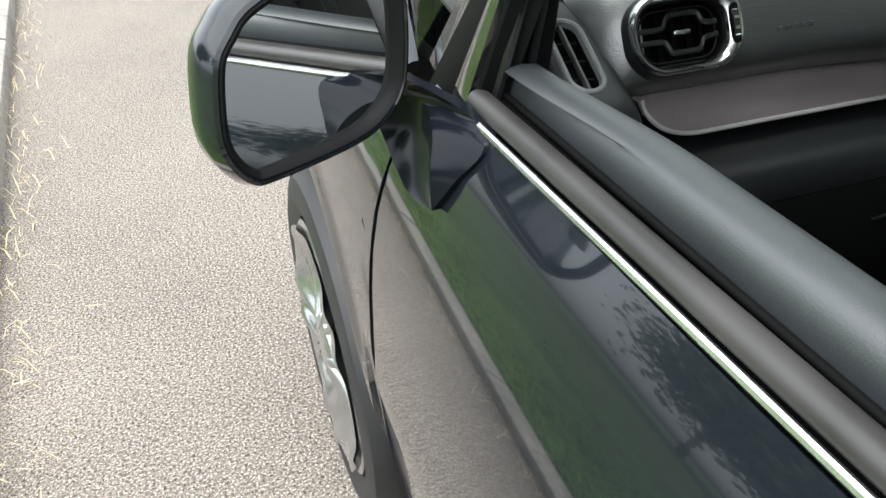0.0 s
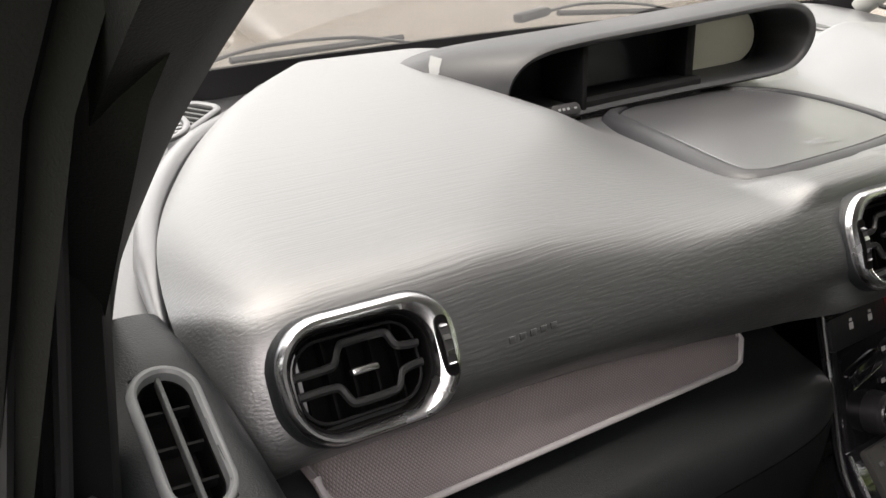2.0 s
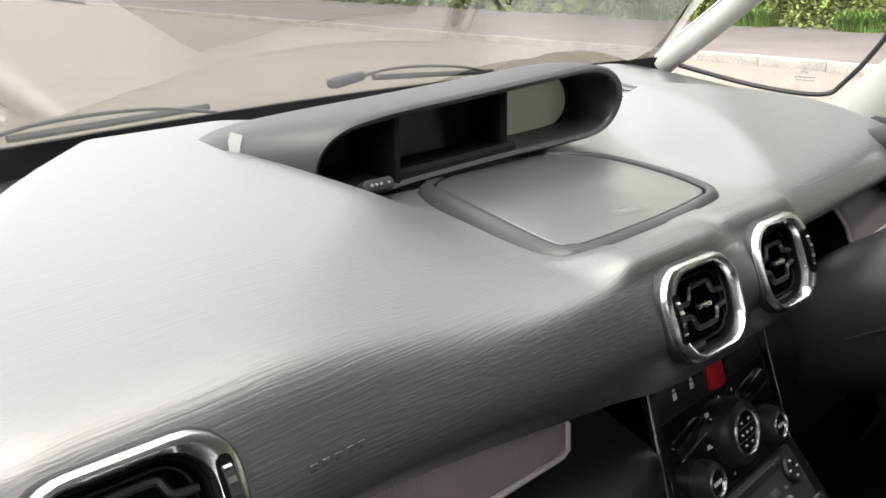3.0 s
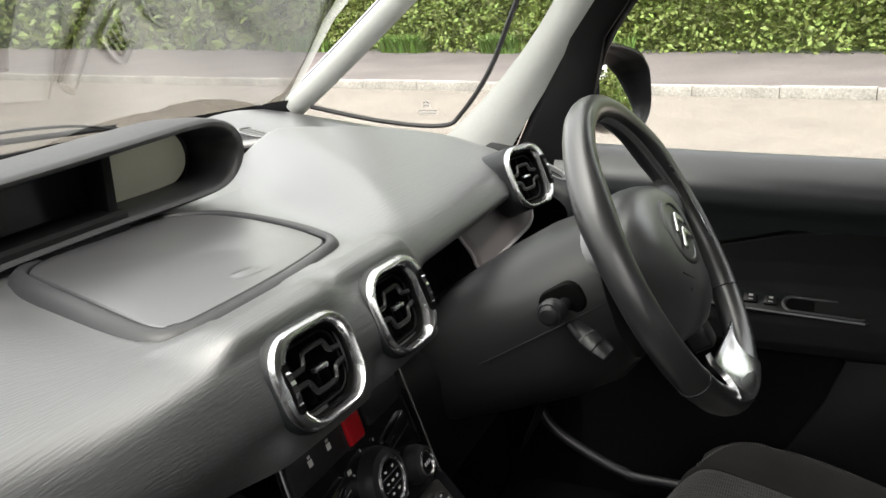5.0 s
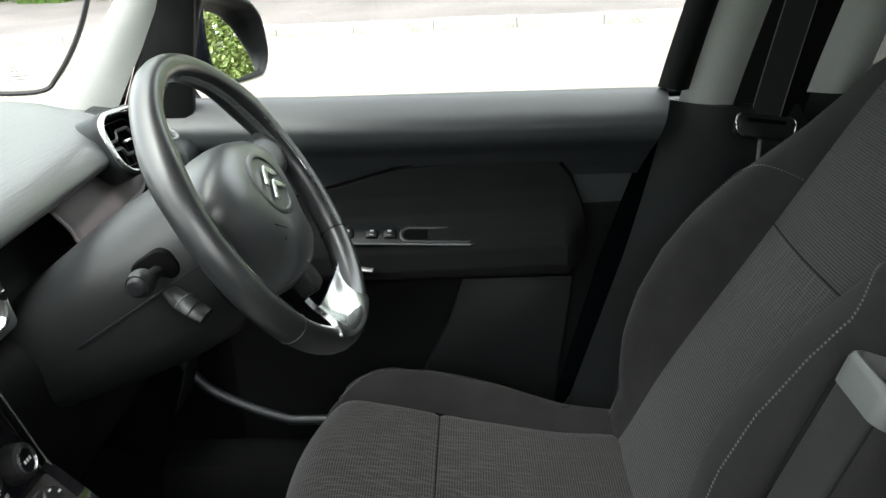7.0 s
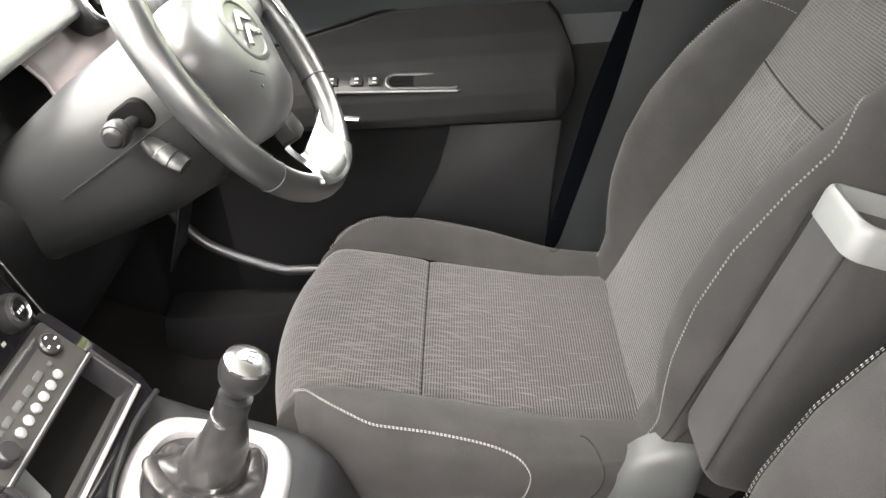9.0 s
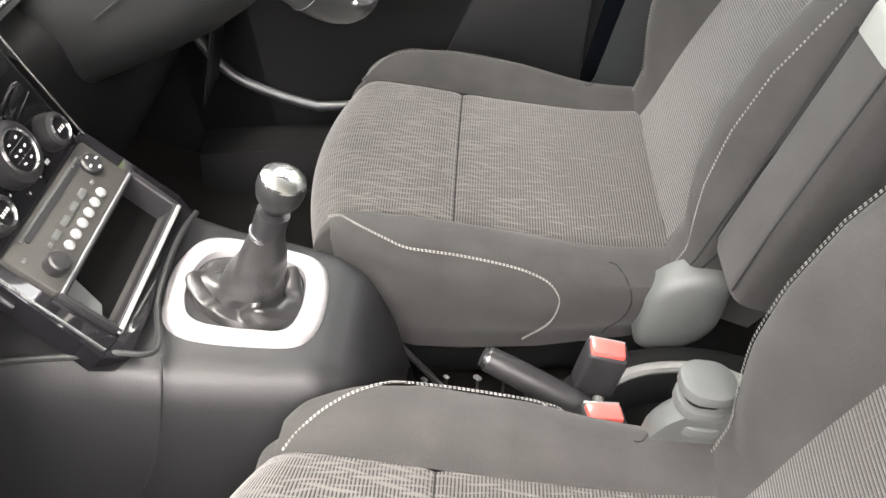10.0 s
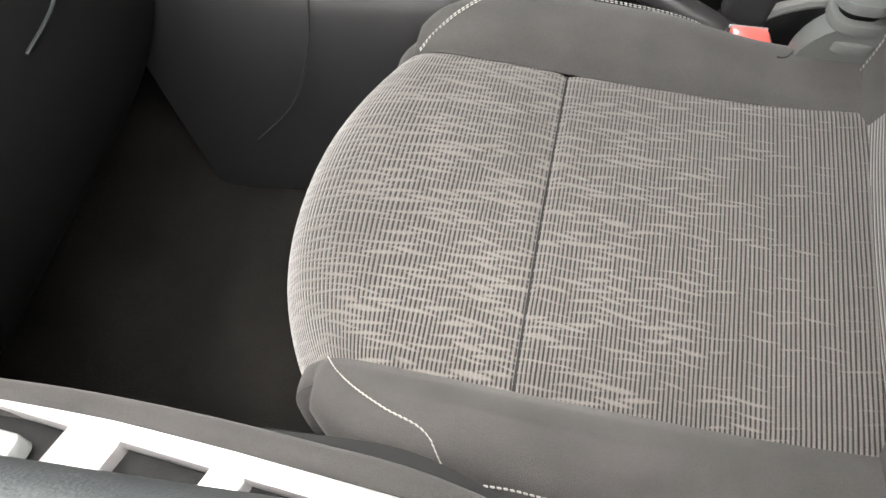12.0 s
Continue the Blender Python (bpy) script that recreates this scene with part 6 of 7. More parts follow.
part("wiper_stalk", tube(smooth_line([w0, w0.lerp(w1, 0.4) + Vector((-0.006, 0, 0.003)), w0.lerp(w1, 0.75) + Vector((-0.004, 0, 0.002)), w1], 5), lambda s: 0.009 + 0.005 * math.sin(s * 2.4), 14, flat=0.6), COLUMN, column, "flat control stalk")
for t, mt in ((0.42, GREY_PLASTIC), (0.70, SMOOTH_BLACK)):
    q = w0.lerp(w1, t) + Vector((-0.0055, 0, 0.003))
    part("stalk_ring", tube([q, q.lerp(w1, 0.06)], 0.0142, 14, flat=0.62), mt, column)

# ---- doors ----


def door(s, name, label):
    """Front door: outer skin, belt trims, inner card. s is -1 for the passenger side, 1 for the driver side."""
    d = thing(name, label, "car door", (s * 0.78, -0.35, 0.25))

    def skin(u, v):
        z = 0.945 - 0.68 * v
        fore = shut_y(z)
        y = fore + (-0.98 - fore) * u
        return (s * (flank_x(z) + 0.004 - 0.006 * (2 * u - 1) ** 2 - 0.010 * u * step(0.7, 0.95, z)), y, z + 0.012 * u * (1 - v))
    part("outer_skin", surf(skin, 40, 24, 0.004), PAINT, d, "glossy dark door skin")
    # belt: chrome line, outer seal, gap, inner seal
    def run(x0, x1, z0, z1, y0=0.0, y1=-0.95, n=14):
        return [Vector((s * (x0 + (x1 - x0) * k / n), y0 + (y1 - y0) * k / n, z0 + (z1 - z0) * k / n)) for k in range(n + 1)]
    drop = 0.0 if s < 0 else 0.034
    part("chrome_strip", tube(run(0.7800, 0.770, 0.948, 0.962 - drop, -0.002), 0.0032, 8), CHROME, d, "bright belt moulding")
    part("outer_seal", tube(run(0.766, 0.757, 0.955 - drop * 0.3, 0.970 - drop * 1.2, 0.0), 0.0105, 14, flat=0.85), OUTER_SEAL, d, "dusty grey-brown outer window seal")
    part("seal_gap", block((0.03, 0.95, 0.02), pose(s * 0.752, -0.475, 0.944 - drop * 0.6), 0.002), VOID, d)
    part("inner_seal", tube(run(0.7455, 0.7435, 0.957, 0.966 - drop, -0.005), 0.0030, 10), VOID, d, "black inner window seal")

    # (y, inner x) plan of the card, and profile of depth by height
    CARD = smooth_line([(0.742, 0.950, 0), (0.741, 0.970, 0), (0.735, 0.981, 0), (0.724, 0.9855, 0), (0.712, 0.984, 0), (0.701, 0.978, 0), (0.692, 0.967, 0), (0.686, 0.952, 0), (0.685, 0.930, 0), (0.690, 0.895, 0), (0.703, 0.84, 0), (0.703, 0.79, 0), (0.69, 0.765, 0), (0.668, 0.745, 0), (0.655, 0.72, 0), (0.66, 0.69, 0), (0.685, 0.672, 0), (0.7, 0.65, 0), (0.702, 0.55, 0), (0.698, 0.45, 0), (0.7, 0.36, 0), (0.73, 0.31, 0)], 4)

    def card(u, v):
        p = at(CARD, v)
        x, z = p.x, p.y
        if s > 0 and z < 0.885:
            x = max(x, 0.698 + 0.012 * step(0.885, 0.85, z))
        if s > 0:
            # the driver's belt band swells out over the cloth inset
            x -= 0.020 * step(0.984, 0.940, z) * step(0.888, 0.925, z)
        rear = lerp_table([(0.30, -0.47), (0.43, -0.555), (0.70, -0.635), (0.97, -0.735)], z)
        front = lerp_table([(0.80, 0.13), (0.93, 0.03)] if s > 0 else [(0.80, 0.12), (0.93, 0.042), (0.96, 0.022), (0.985, -0.020)], z)
        y = front + (rear - front) * u
        # armrest runs out towards both ends
        fade = step(-0.62, -0.34, y) * (1 - step(-0.10, 0.10, y))
        if 0.66 < z < 0.80:
            x = x * fade + 0.700 * (1 - fade) if s < 0 else 0.711
        if s < 0 and 0.66 < z < 0.80:
            x = 0.700 - 0.108 * fade * (1 - step(0.722, 0.736, z)) * step(0.655, 0.70, z)
        if x < 0.735:
            x += 0.016 * step(-0.22, 0.0, y) * step(0.80, 0.93, z)
        return (s * x, y, z - (drop * 0.6 * u if z > 0.85 else 0) + (0.009 * u * step(0.9, 0.96, z) if s < 0 else 0))
    part("door_card", surf(lambda u, v: card(u, v * 11 / 21), 60, 60), DOOR_TRIM, d, "charcoal upper door card")
    part("door_armrest", surf(lambda u, v: card(u, (11 + 10 * v) / 21), 60, 44), DARK, d, "dark lower door card with armrest")
    # black cloth inset; on the driver's side it swells into the armrest
    if s > 0:
        top = [(-0.612, 0.745), (-0.606, 0.792), (-0.588, 0.842), (-0.570, 0.868), (-0.546, 0.880), (-0.50, 0.883), (-0.45, 0.882), (-0.318, 0.867), (-0.218, 0.843), (-0.12, 0.820), (-0.02, 0.79), (0.02, 0.750)]
        low = [(-0.612, 0.728), (-0.600, 0.700), (-0.578, 0.686), (-0.54, 0.682), (-0.441, 0.683), (-0.258, 0.694), (-0.06, 0.702), (0.02, 0.738)]

        def inset(u, v):
            w = 0.5 - 0.5 * math.cos(math.pi * u)
            y = -0.612 + 0.632 * w
            z0, z1 = lerp_table(low, y), lerp_table(top, y)
            z = z0 + (z1 - z0) * v
            out = lerp_table([(0.67, 0.010), (0.684, 0.030), (0.697, 0.043), (0.712, 0.049), (0.742, 0.047), (0.760, 0.038), (0.775, 0.018), (0.79, 0.006), (0.82, 0.0), (0.9, 0.0)], z + 0.012 * step(-0.2, 0.0, y))
            out *= step(-0.614, -0.575, y) * step(0.03, -0.14, y)
            edge = min(1.0, min(v, 1 - v) / 0.03, min(u, 1 - u) / 0.03)
            return (0.712 - (0.0155 + out) * edge ** 0.5, y, z)
        part("door_inset", surf(inset, 60, 56), KNIT_BLACK, d, "black cloth inset with padded armrest")
        part("inset_groove", tube([(0.6985, y, z) for y, z in top + low[::-1]], 0.0020, 6, closed=True), VOID, d)
        part("pocket_cover", plate([(-0.412, 0.676), (-0.590, 0.672), (-0.555, 0.43), (-0.285, 0.41), (-0.335, 0.51), (-0.385, 0.60)], 0, 0.006, Matrix(((0, 0, -1, 0.700), (1, 0, 0, 0), (0, 1, 0, 0), (0, 0, 0, 1))), 0.003), CONSOLE, d, "charcoal lower door cover")
    else:
        outline = smooth_line([(-0.02, 0.80, 0), (-0.12, 0.845, 0), (-0.30, 0.875, 0), (-0.48, 0.875, 0), (-0.575, 0.85, 0), (-0.60, 0.80, 0), (-0.59, 0.765, 0), (-0.45, 0.755, 0), (-0.2, 0.765, 0)], 5, closed=True)
        part("door_inset", loft([[(s * x, p.x * k + -0.33 * (1 - k), p.y * k + 0.80 * (1 - k)) for p in outline] for k, x in ((1.0, 0.704), (0.985, 0.6945), (0.9, 0.693), (0.02, 0.693))], caps=(False, True)), KNIT_BLACK, d, "black cloth door inset")
    # switch plate on the armrest
    m = frame_axes((s * 0.668, -0.325, 0.765), (0, -1, -0.06), (s * 0.80, 0, 0.6))
    if s > 0:
        plate_part = part("switch_plate", plate(rrect(0.235, 0.036, 0.012), -0.006, 0.003, m, 0.002), TRIM, d, "black window switch plate")
        part("pull_recess", ring_frame(rrect(0.118, 0.030, 0.014), rrect(0.106, 0.020, 0.010), 0.004, m @ pose(0.052, 0, 0.003), 0.002), DOOR_TRIM, plate_part, "grey rim of the grip recess")
        # no hollow here: a near-black plate paints the recess's shade
        part("grip_well_shade", plate(rrect(0.106, 0.020, 0.010), 0.0, 0.0035, m @ pose(0.052, 0, 0)), VOID, plate_part)
        part("plate_edge", tube([m @ Vector((x, -0.0178, 0.003)) for x in (-0.105, 0.0, 0.105)], 0.0016, 6), VENT_GREY, plate_part)
        for x in (-0.088, -0.050, -0.022):
            part("window_switch", block((0.020, 0.016, 0.008), m @ pose(x, 0, 0.004), 0.003), SMOOTH_BLACK, plate_part)
            part("switch_mark", block((0.006, 0.0035, 0.0006), m @ pose(x, 0.003, 0.0082)), ICON, plate_part)
            part("switch_mark", block((0.006, 0.002, 0.0006), m @ pose(x, -0.004, 0.0082)), ICON, plate_part)
        part("door_pull", tube(smooth_line([(0.66, -0.235, 0.722), (0.646, -0.250, 0.722), (0.641, -0.275, 0.720)], 4), 0.006, 8, flat=0.5), SILVER, d, "short bright release lever")
        part("grab_slot", tube(smooth_line([(s * 0.694, 0.02, 0.915), (s * 0.690, -0.04, 0.925), (s * 0.690, -0.14, 0.928), (s * 0.691, -0.2, 0.925)], 5), 0.003, 6), SMOOTH_BLACK, d)
    else:
        part("armrest_ridge", tube(smooth_line([(s * 0.690, 0.10, 0.715), (s * 0.628, 0.06, 0.726), (s * 0.598, 0.0, 0.730), (s * 0.597, -0.12, 0.731), (s * 0.600, -0.21, 0.731), (s * 0.609, -0.31, 0.730), (s * 0.622, -0.40, 0.726), (s * 0.668, -0.54, 0.715)], 6), 0.0105, 14), BOLSTER, d, "padded grey cloth armrest edge")
        m = frame_axes((s * 0.634, -0.220, 0.7385), (0.124, 1, 0.0), (-1, 0.124, 0.06))
        plate_part = part("switch_plate", plate(rrect(0.300, 0.060, 0.008), -0.012, -0.008, m), DARK, d, "silver window switch plate")
        part("inner_rail", block((0.300, 0.013, 0.012), m @ pose(0, -0.0235, -0.003), 0.003), SILVER, plate_part)
        part("outer_rail", block((0.300, 0.008, 0.010), m @ pose(0, 0.026, -0.004), 0.003), SILVER, plate_part)
        for x, wide in ((-0.142, 0.016), (-0.058, 0.022), (0.026, 0.036), (0.139, 0.022)):
            part("crossbar", plate([(q[0] + 0.008 * (q[1] > 0), q[1]) for q in rrect(wide, 0.048, 0.006)], -0.008, 0.002, m @ pose(x, 0.002, 0), 0.002), SILVER, plate_part)
        part("window_switch", plate(rrect(0.050, 0.020, 0.005), -0.009, 0.003, m @ pose(0.088, 0.004, 0) @ pose(0, 0, 0, 0, 8, 0), 0.003), VENT_GREY, plate_part, "pale window switch")
        part("pull_insert", plate(rrect(0.054, 0.018, 0.008), -0.010, -0.002, m @ pose(-0.018, 0.006, 0), 0.003), VENT_GREY, plate_part)
    return d


door_p = door(-1, "passenger_door", "dark front passenger door with its window wound down")
door_d = door(1, "driver_door", "dark front driver door with black inner card")
part("window_pane", loft([[(0.748, -0.01, 0.95), (0.748, -0.76, 0.95)], [(0.70, -0.10, 1.2), (0.70, -0.80, 1.2)], [(0.64, -0.16, 1.47), (0.64, -0.86, 1.47)]], closed=False), GLASS, door_d, "closed side window").visible_shadow = False


def door_mirror(s, centre, normal, w, h, name, glass=None):
    mt = thing(name, "glossy black door mirror on a pointed foot", "door mirror", (s * 0.80, 0.02, 0.9), group="door mirrors")
    n = Vector(normal).normalized()
    m = frame_axes(centre, Vector((0, 0, 1)).cross(n), (0, 0, 1))
    m = m if (m.to_3x3() @ Vector((0, 0, 1))).dot(n) > 0 else frame_axes(centre, n.cross(Vector((0, 0, 1))), (0, 0, 1))
    pts = [(0.068, 0.053), (0.049, 0.068), (0.004, 0.082), (-0.037, 0.090), (-0.070, 0.092), (-0.088, 0.078), (-0.092, 0.050), (-0.092, 0.016), (-0.085, -0.026), (-0.066, -0.050), (-0.030, -0.064), (0.05, -0.068), (0.071, -0.063), (0.086, -0.043), (0.091, -0.016), (0.083, 0.032)]
    side = 1 if (m.to_3x3() @ Vector((1, 0, 0))).x * s > 0 else -1
    out = smooth_line([(side * a * w / 0.183, b * h / 0.160, 0) for a, b in pts], 5, closed=True)

    def lp(inset, z, shrink=1.0, mm=m):
        ring = []
        for i, p in enumerate(out):
            t = (out[(i + 1) % len(out)] - out[i - 1]).normalized()
            n2 = Vector((t.y, -t.x, 0))
            n2 = n2 if n2.dot(p) > 0 else -n2
            q = p - n2 * inset
            ring.append(mm @ Vector((q.x * shrink, q.y * shrink, z)))
        return ring
    part("housing", loft([lp(0.006, 0.001), lp(0.003, 0.003), lp(0.0, 0.001), lp(-0.004, -0.012), lp(-0.003, -0.03), lp(0.0, -0.05, 0.93), lp(0.0, -0.075, 0.78), lp(0.0, -0.095, 0.5), lp(0.0, -0.10, 0.03)], caps=(False, True)), PAINT, mt, "glossy black housing")
    part("bezel", loft([lp(0.014, -0.045), lp(0.0125, -0.008), lp(0.010, 0.0), lp(0.006, 0.003), lp(0.003, 0.001)]), DARK, mt, "black bezel")
    g = Vector(glass or normal).normalized()
    wide = Vector((0, 0, 1)).cross(g)
    gm = frame_axes(Vector(centre) - n * (0.006 if s < 0 else 0.014), wide, g.cross(wide))
    part("glass", loft([lp(0.008, 0, 1.0, gm), lp(0.008, 0, 0.5, gm), lp(0.008, 0, 0.02, gm)], caps=(False, True)), MIRROR, mt, "mirror glass")
    # foot: a flat rear face and a hollowed front face that meet in a sharp ridge and run to a point on the door
    end = m @ Vector((-side * w * 0.42, -h * 0.18, -0.045))
    tip = (0.823, -0.036, 0.884)
    edges = [[Vector((s * x, y, z)) for x, y, z in smooth] for smooth in (
        (tip, (0.807, -0.052, 0.914), (0.787, -0.064, 0.943), (0.785, -0.018, 0.955)),
        (tip, (0.820, -0.030, 0.915), (0.808, -0.004, 0.938), (0.804, 0.044, 0.950)),
        (tip, (0.827, 0.010, 0.876), (0.829, 0.040, 0.886), (0.830, 0.073, 0.904)))]
    for row, shift in zip(edges, ((0, 0.02, 0.01), (0, 0, 0.0), (0, 0.03, -0.015))):
        row.append(end + Vector(shift))
    rear, crest, fore = [smooth_line([tuple(p) for p in row], 5) for row in edges]
    loops = []
    for a, b, c in zip(rear, crest, fore):
        inward = Vector((-s, 0, 0))
        wide = (c - b).length
        loops.append([a, a.lerp(b, 0.5) + inward * 0.001, b, b.lerp(c, 0.12) + inward * 0.05 * wide, b.lerp(c, 0.5) + inward * 0.14 * wide, b.lerp(c, 0.88) + inward * 0.06 * wide, c, c + inward * 0.03, a + inward * 0.01])
    part("foot", loft(loops, caps=(True, True)), FOOT_GLOSS, mt, "pointed black mirror foot")
    return mt


door_mirror(-1, (-0.893, 0.0, 0.995), (0.36, -0.92, 0.13), 0.175, 0.157, "passenger_mirror", (0.42, -1.0, 0.0))
door_mirror(1, (0.972, -0.025, 1.034), (-0.30, -0.94, 0.10), 0.20, 0.165, "driver_mirror", (-0.20, -0.95, 0.225))

# wipers
for hub, tip in (((-0.435, 0.700, 1.026), (-0.06, 0.745, 1.030)), ((0.125, 0.715, 1.048), (0.50, 0.71, 1.030))):
    wp = thing("wiper", "black windscreen wiper arm with blade", "wiper", hub, group="windscreen wipers")
    a, b = Vector(hub), Vector(tip)
    part("arm", tube(smooth_line([a, a.lerp(b, 0.3) + Vector((0, 0, 0.022)), a.lerp(b, 0.7) + Vector((0, 0, 0.02)), b], 5), 0.0045, 8, flat=0.6), SMOOTH_BLACK, wp)
    part("knuckle", block((0.062, 0.024, 0.015), Matrix.Translation(a + Vector((0.022, 0, 0.008))) @ pose(0, 0, 0, 0, -8, math.degrees(math.atan2(b.y - a.y, b.x - a.x))), 0.006), SMOOTH_BLACK, wp, "black pivot cover")
    part("blade", tube([a.lerp(b, 0.25) + Vector((0, 0.02, 0.008)), b + Vector((0, 0.02, 0.006))], 0.005, 6), RUBBER, wp)

# ---- seats ----
CUSH = smooth_line([(0, -0.66, 0.492), (0, -0.56, 0.500), (0, -0.46, 0.520), (0, -0.372, 0.541), (0, -0.30, 0.560), (0, -0.24, 0.570), (0, -0.200, 0.560), (0, -0.176, 0.530), (0, -0.170, 0.48), (0, -0.185, 0.40)], 6)
REST = smooth_line([(0, -0.620, 0.475), (0, -0.648, 0.52), (0, -0.690, 0.60), (0, -0.740, 0.68), (0, -0.800, 0.77), (0, -0.865, 0.87), (0, -0.925, 0.965), (0, -0.965, 1.02), (0, -1.015, 1.04)], 6)
WING = smooth_line([(0.0, 0.0, 0), (0.12, 0.45, 0), (0.33, 0.92, 0), (0.55, 1.0, 0), (0.78, 0.8, 0), (0.95, 0.2, 0), (1.0, -0.6, 0), (1.0, -1.6, 0), (0.93, -2.4, 0)], 5)


def run_of(line, v):
    """Distance along a line up to a share of its points."""
    f = max(0.0, min(1.0, v)) * (len(line) - 1)
    i = min(int(f), len(line) - 2)
    return sum((b - a).length for a, b in zip(line[:i + 1], line[1:i + 1])) + (line[i + 1] - line[i]).length * (f - i)


def seat(s, with_armrest):
    x0 = 0.348 if s > 0 else -0.321
    nose = 0.0 if s > 0 else 0.024
    st = thing("front_seat", "charcoal cloth front seat with ribbed centre and pale stitching", "seat", (x0, -0.5, 0.31), group="front seats")
    half = 0.160

    def side_x(q, v):
        """Half-width of the centre cloth along the cushion."""
        return half * (1 - 0.03 * v)

    def cushion(u, v):
        p = at(CUSH, v)
        x = (2 * u - 1)
        crown = 0.006 * (1 - x * x)
        groove = -0.004 * math.exp(-((p.y + 0.372) / 0.006) ** 2)
        edge = -0.0015 * max(0, (abs(x) - 0.94) / 0.06) ** 2
        return (x0 + x * half, p.y - 0.024 * x * x * step(0.45, 0.72, v) + nose * step(0.42, 0.68, v) * (1 - abs(x) ** 2.5), p.z + crown + groove + edge)
    part("cushion_centre", surf(cushion, 40, 90, uv=lambda u, v: (x0 + (2 * u - 1) * half, run_of(CUSH, v))), CLOTH, st, "ribbed cloth seat centre")
    part("cross_seam", tube([(x0 - half * 0.985 + 2 * half * 0.985 * k / 12, -0.372, 0.5385 + 0.006 * (1 - (k / 6 - 1) ** 2)) for k in range(13)], 0.0009, 5), KNIT_BLACK, st)
    for q in (-1, 1):
        def bolster(u, v, q=q):
            p = at(CUSH, v * 0.97)
            p = Vector((p.x, p.y - 0.024 * step(0.45, 0.72, v), p.z))
            front = v > 0.6 and p.z < 0.565
            rise = 0.002 + lerp_table([(-0.66, 0.004), (-0.56, 0.012), (-0.46, 0.030), (-0.36, 0.034), (-0.28, 0.022), (-0.215, 0.0)], p.y) * (0 if front else 1)
            out = lerp_table([(-0.66, 0.070), (-0.56, 0.082), (-0.46, 0.094), (-0.36, 0.094), (-0.30, 0.086), (-0.25, 0.062), (-0.215, 0.030), (-0.19, 0.022)], p.y)
            out = min(out, 0.022) if front else out
            prof = [(0.0, 0.0), (0.012, 0.5), (0.032, 0.9), (0.055, 1.0), (0.076, 0.75), (0.090, 0.1)]
            if u < 0.5:
                f = u / 0.5 * (len(prof) - 1)
                i = min(int(f), len(prof) - 2)
                t = f - i
                dx = prof[i][0] + (prof[i + 1][0] - prof[i][0]) * t
                dz = (prof[i][1] + (prof[i + 1][1] - prof[i][1]) * t) * rise
                return (x0 + q * (half - 0.001 + dx * out / 0.096), p.y, p.z + dz)
            t = (u - 0.5) / 0.5
            low = 0.40
            xs = half - 0.001 + 0.090 * out / 0.096 + 0.012 * math.sin(math.pi * min(t * 1.3, 1)) - 0.02 * t
            return (x0 + q * xs, p.y - 0.01 * t, (p.z + 0.1 * rise) * (1 - t) + low * t if p.z > low else p.z)
        part("cushion_bolster", surf(bolster, 28, 60), BOLSTER, st, "charcoal knit side bolster")
        front = [Vector((x0 + q * d, y, z + 0.0012)) for d, y, z in ((0.164, -0.224, 0.567), (0.180, -0.243, 0.580), (0.196, -0.258, 0.584), (0.210, -0.274, 0.585), (0.226, -0.301, 0.580), (0.2335, -0.324, 0.5715))]
        if s < 0:
            front = [Vector((x0 + q * d, y, z + 0.0015)) for d, y, z in ((0.160, -0.236, 0.569), (0.174, -0.250, 0.578), (0.190, -0.272, 0.588), (0.205, -0.300, 0.594), (0.217, -0.330, 0.592))]

        def on_side(y, z, proud):
            """The bolster's outer face at a given depth and height."""
            lo, hi = 0.0, 0.62
            for k in range(18):
                v = (lo + hi) / 2
                if bolster(0.7, v, q=q)[1] < y:
                    lo = v
                else:
                    hi = v
            a, b = 0.30, 0.99
            for k in range(18):
                u = (a + b) / 2
                if bolster(u, v, q=q)[2] > z:
                    a = u
                else:
                    b = u
            return Vector(bolster(u, v, q=q)) + Vector((q * proud, 0, proud * 0.6))
        loop = [(0, -0.352, 0.568), (0, -0.395, 0.558), (0, -0.451, 0.540), (0, -0.482, 0.524), (0, -0.495, 0.509), (0, -0.497, 0.490), (0, -0.481, 0.455), (0, -0.445, 0.415)]
        side_line = [on_side(y, z, 0.0018) for x, y, z in loop]
        line = smooth_line([tuple(p) for p in front + side_line], 6)
        for off in (0.0, 0.0022):
            part("stitching", stitches([p + Vector((0, 0, off)) for p in line], 0.0032, 1.4, 0.0006), THREAD, st, "pale twin stitching")
        tuck = [on_side(p.y, p.z, 0.0) for p in smooth_line([(0, -0.560, 0.516), (0, -0.578, 0.506), (0, -0.582, 0.483), (0, -0.568, 0.452), (0, -0.543, 0.412)], 4)]
        part("tuck_seam", tube(tuck, 0.0009, 5), KNIT_BLACK, st)
    part("cushion_base", block((0.42, 0.40, 0.13), pose(x0, -0.42, 0.385), 0.03, 3), DARK, st, "dark seat base")
    # backrest

    def rest(u, v):
        p = at(REST, v)
        x = 2 * u - 1
        w = 0.144 - 0.012 * step(0.6, 1, v)
        return (x0 + x * w, p.y + 0.012 * (1 - x * x) * 0.5, p.z)
    CUT = 0.565
    part("backrest_centre", surf(lambda u, v: rest(u, v * CUT), 36, 56, uv=lambda u, v: (x0 + (2 * u - 1) * 0.144, run_of(REST, v * CUT) - 0.18)), CLOTH, st, "ribbed cloth backrest centre")
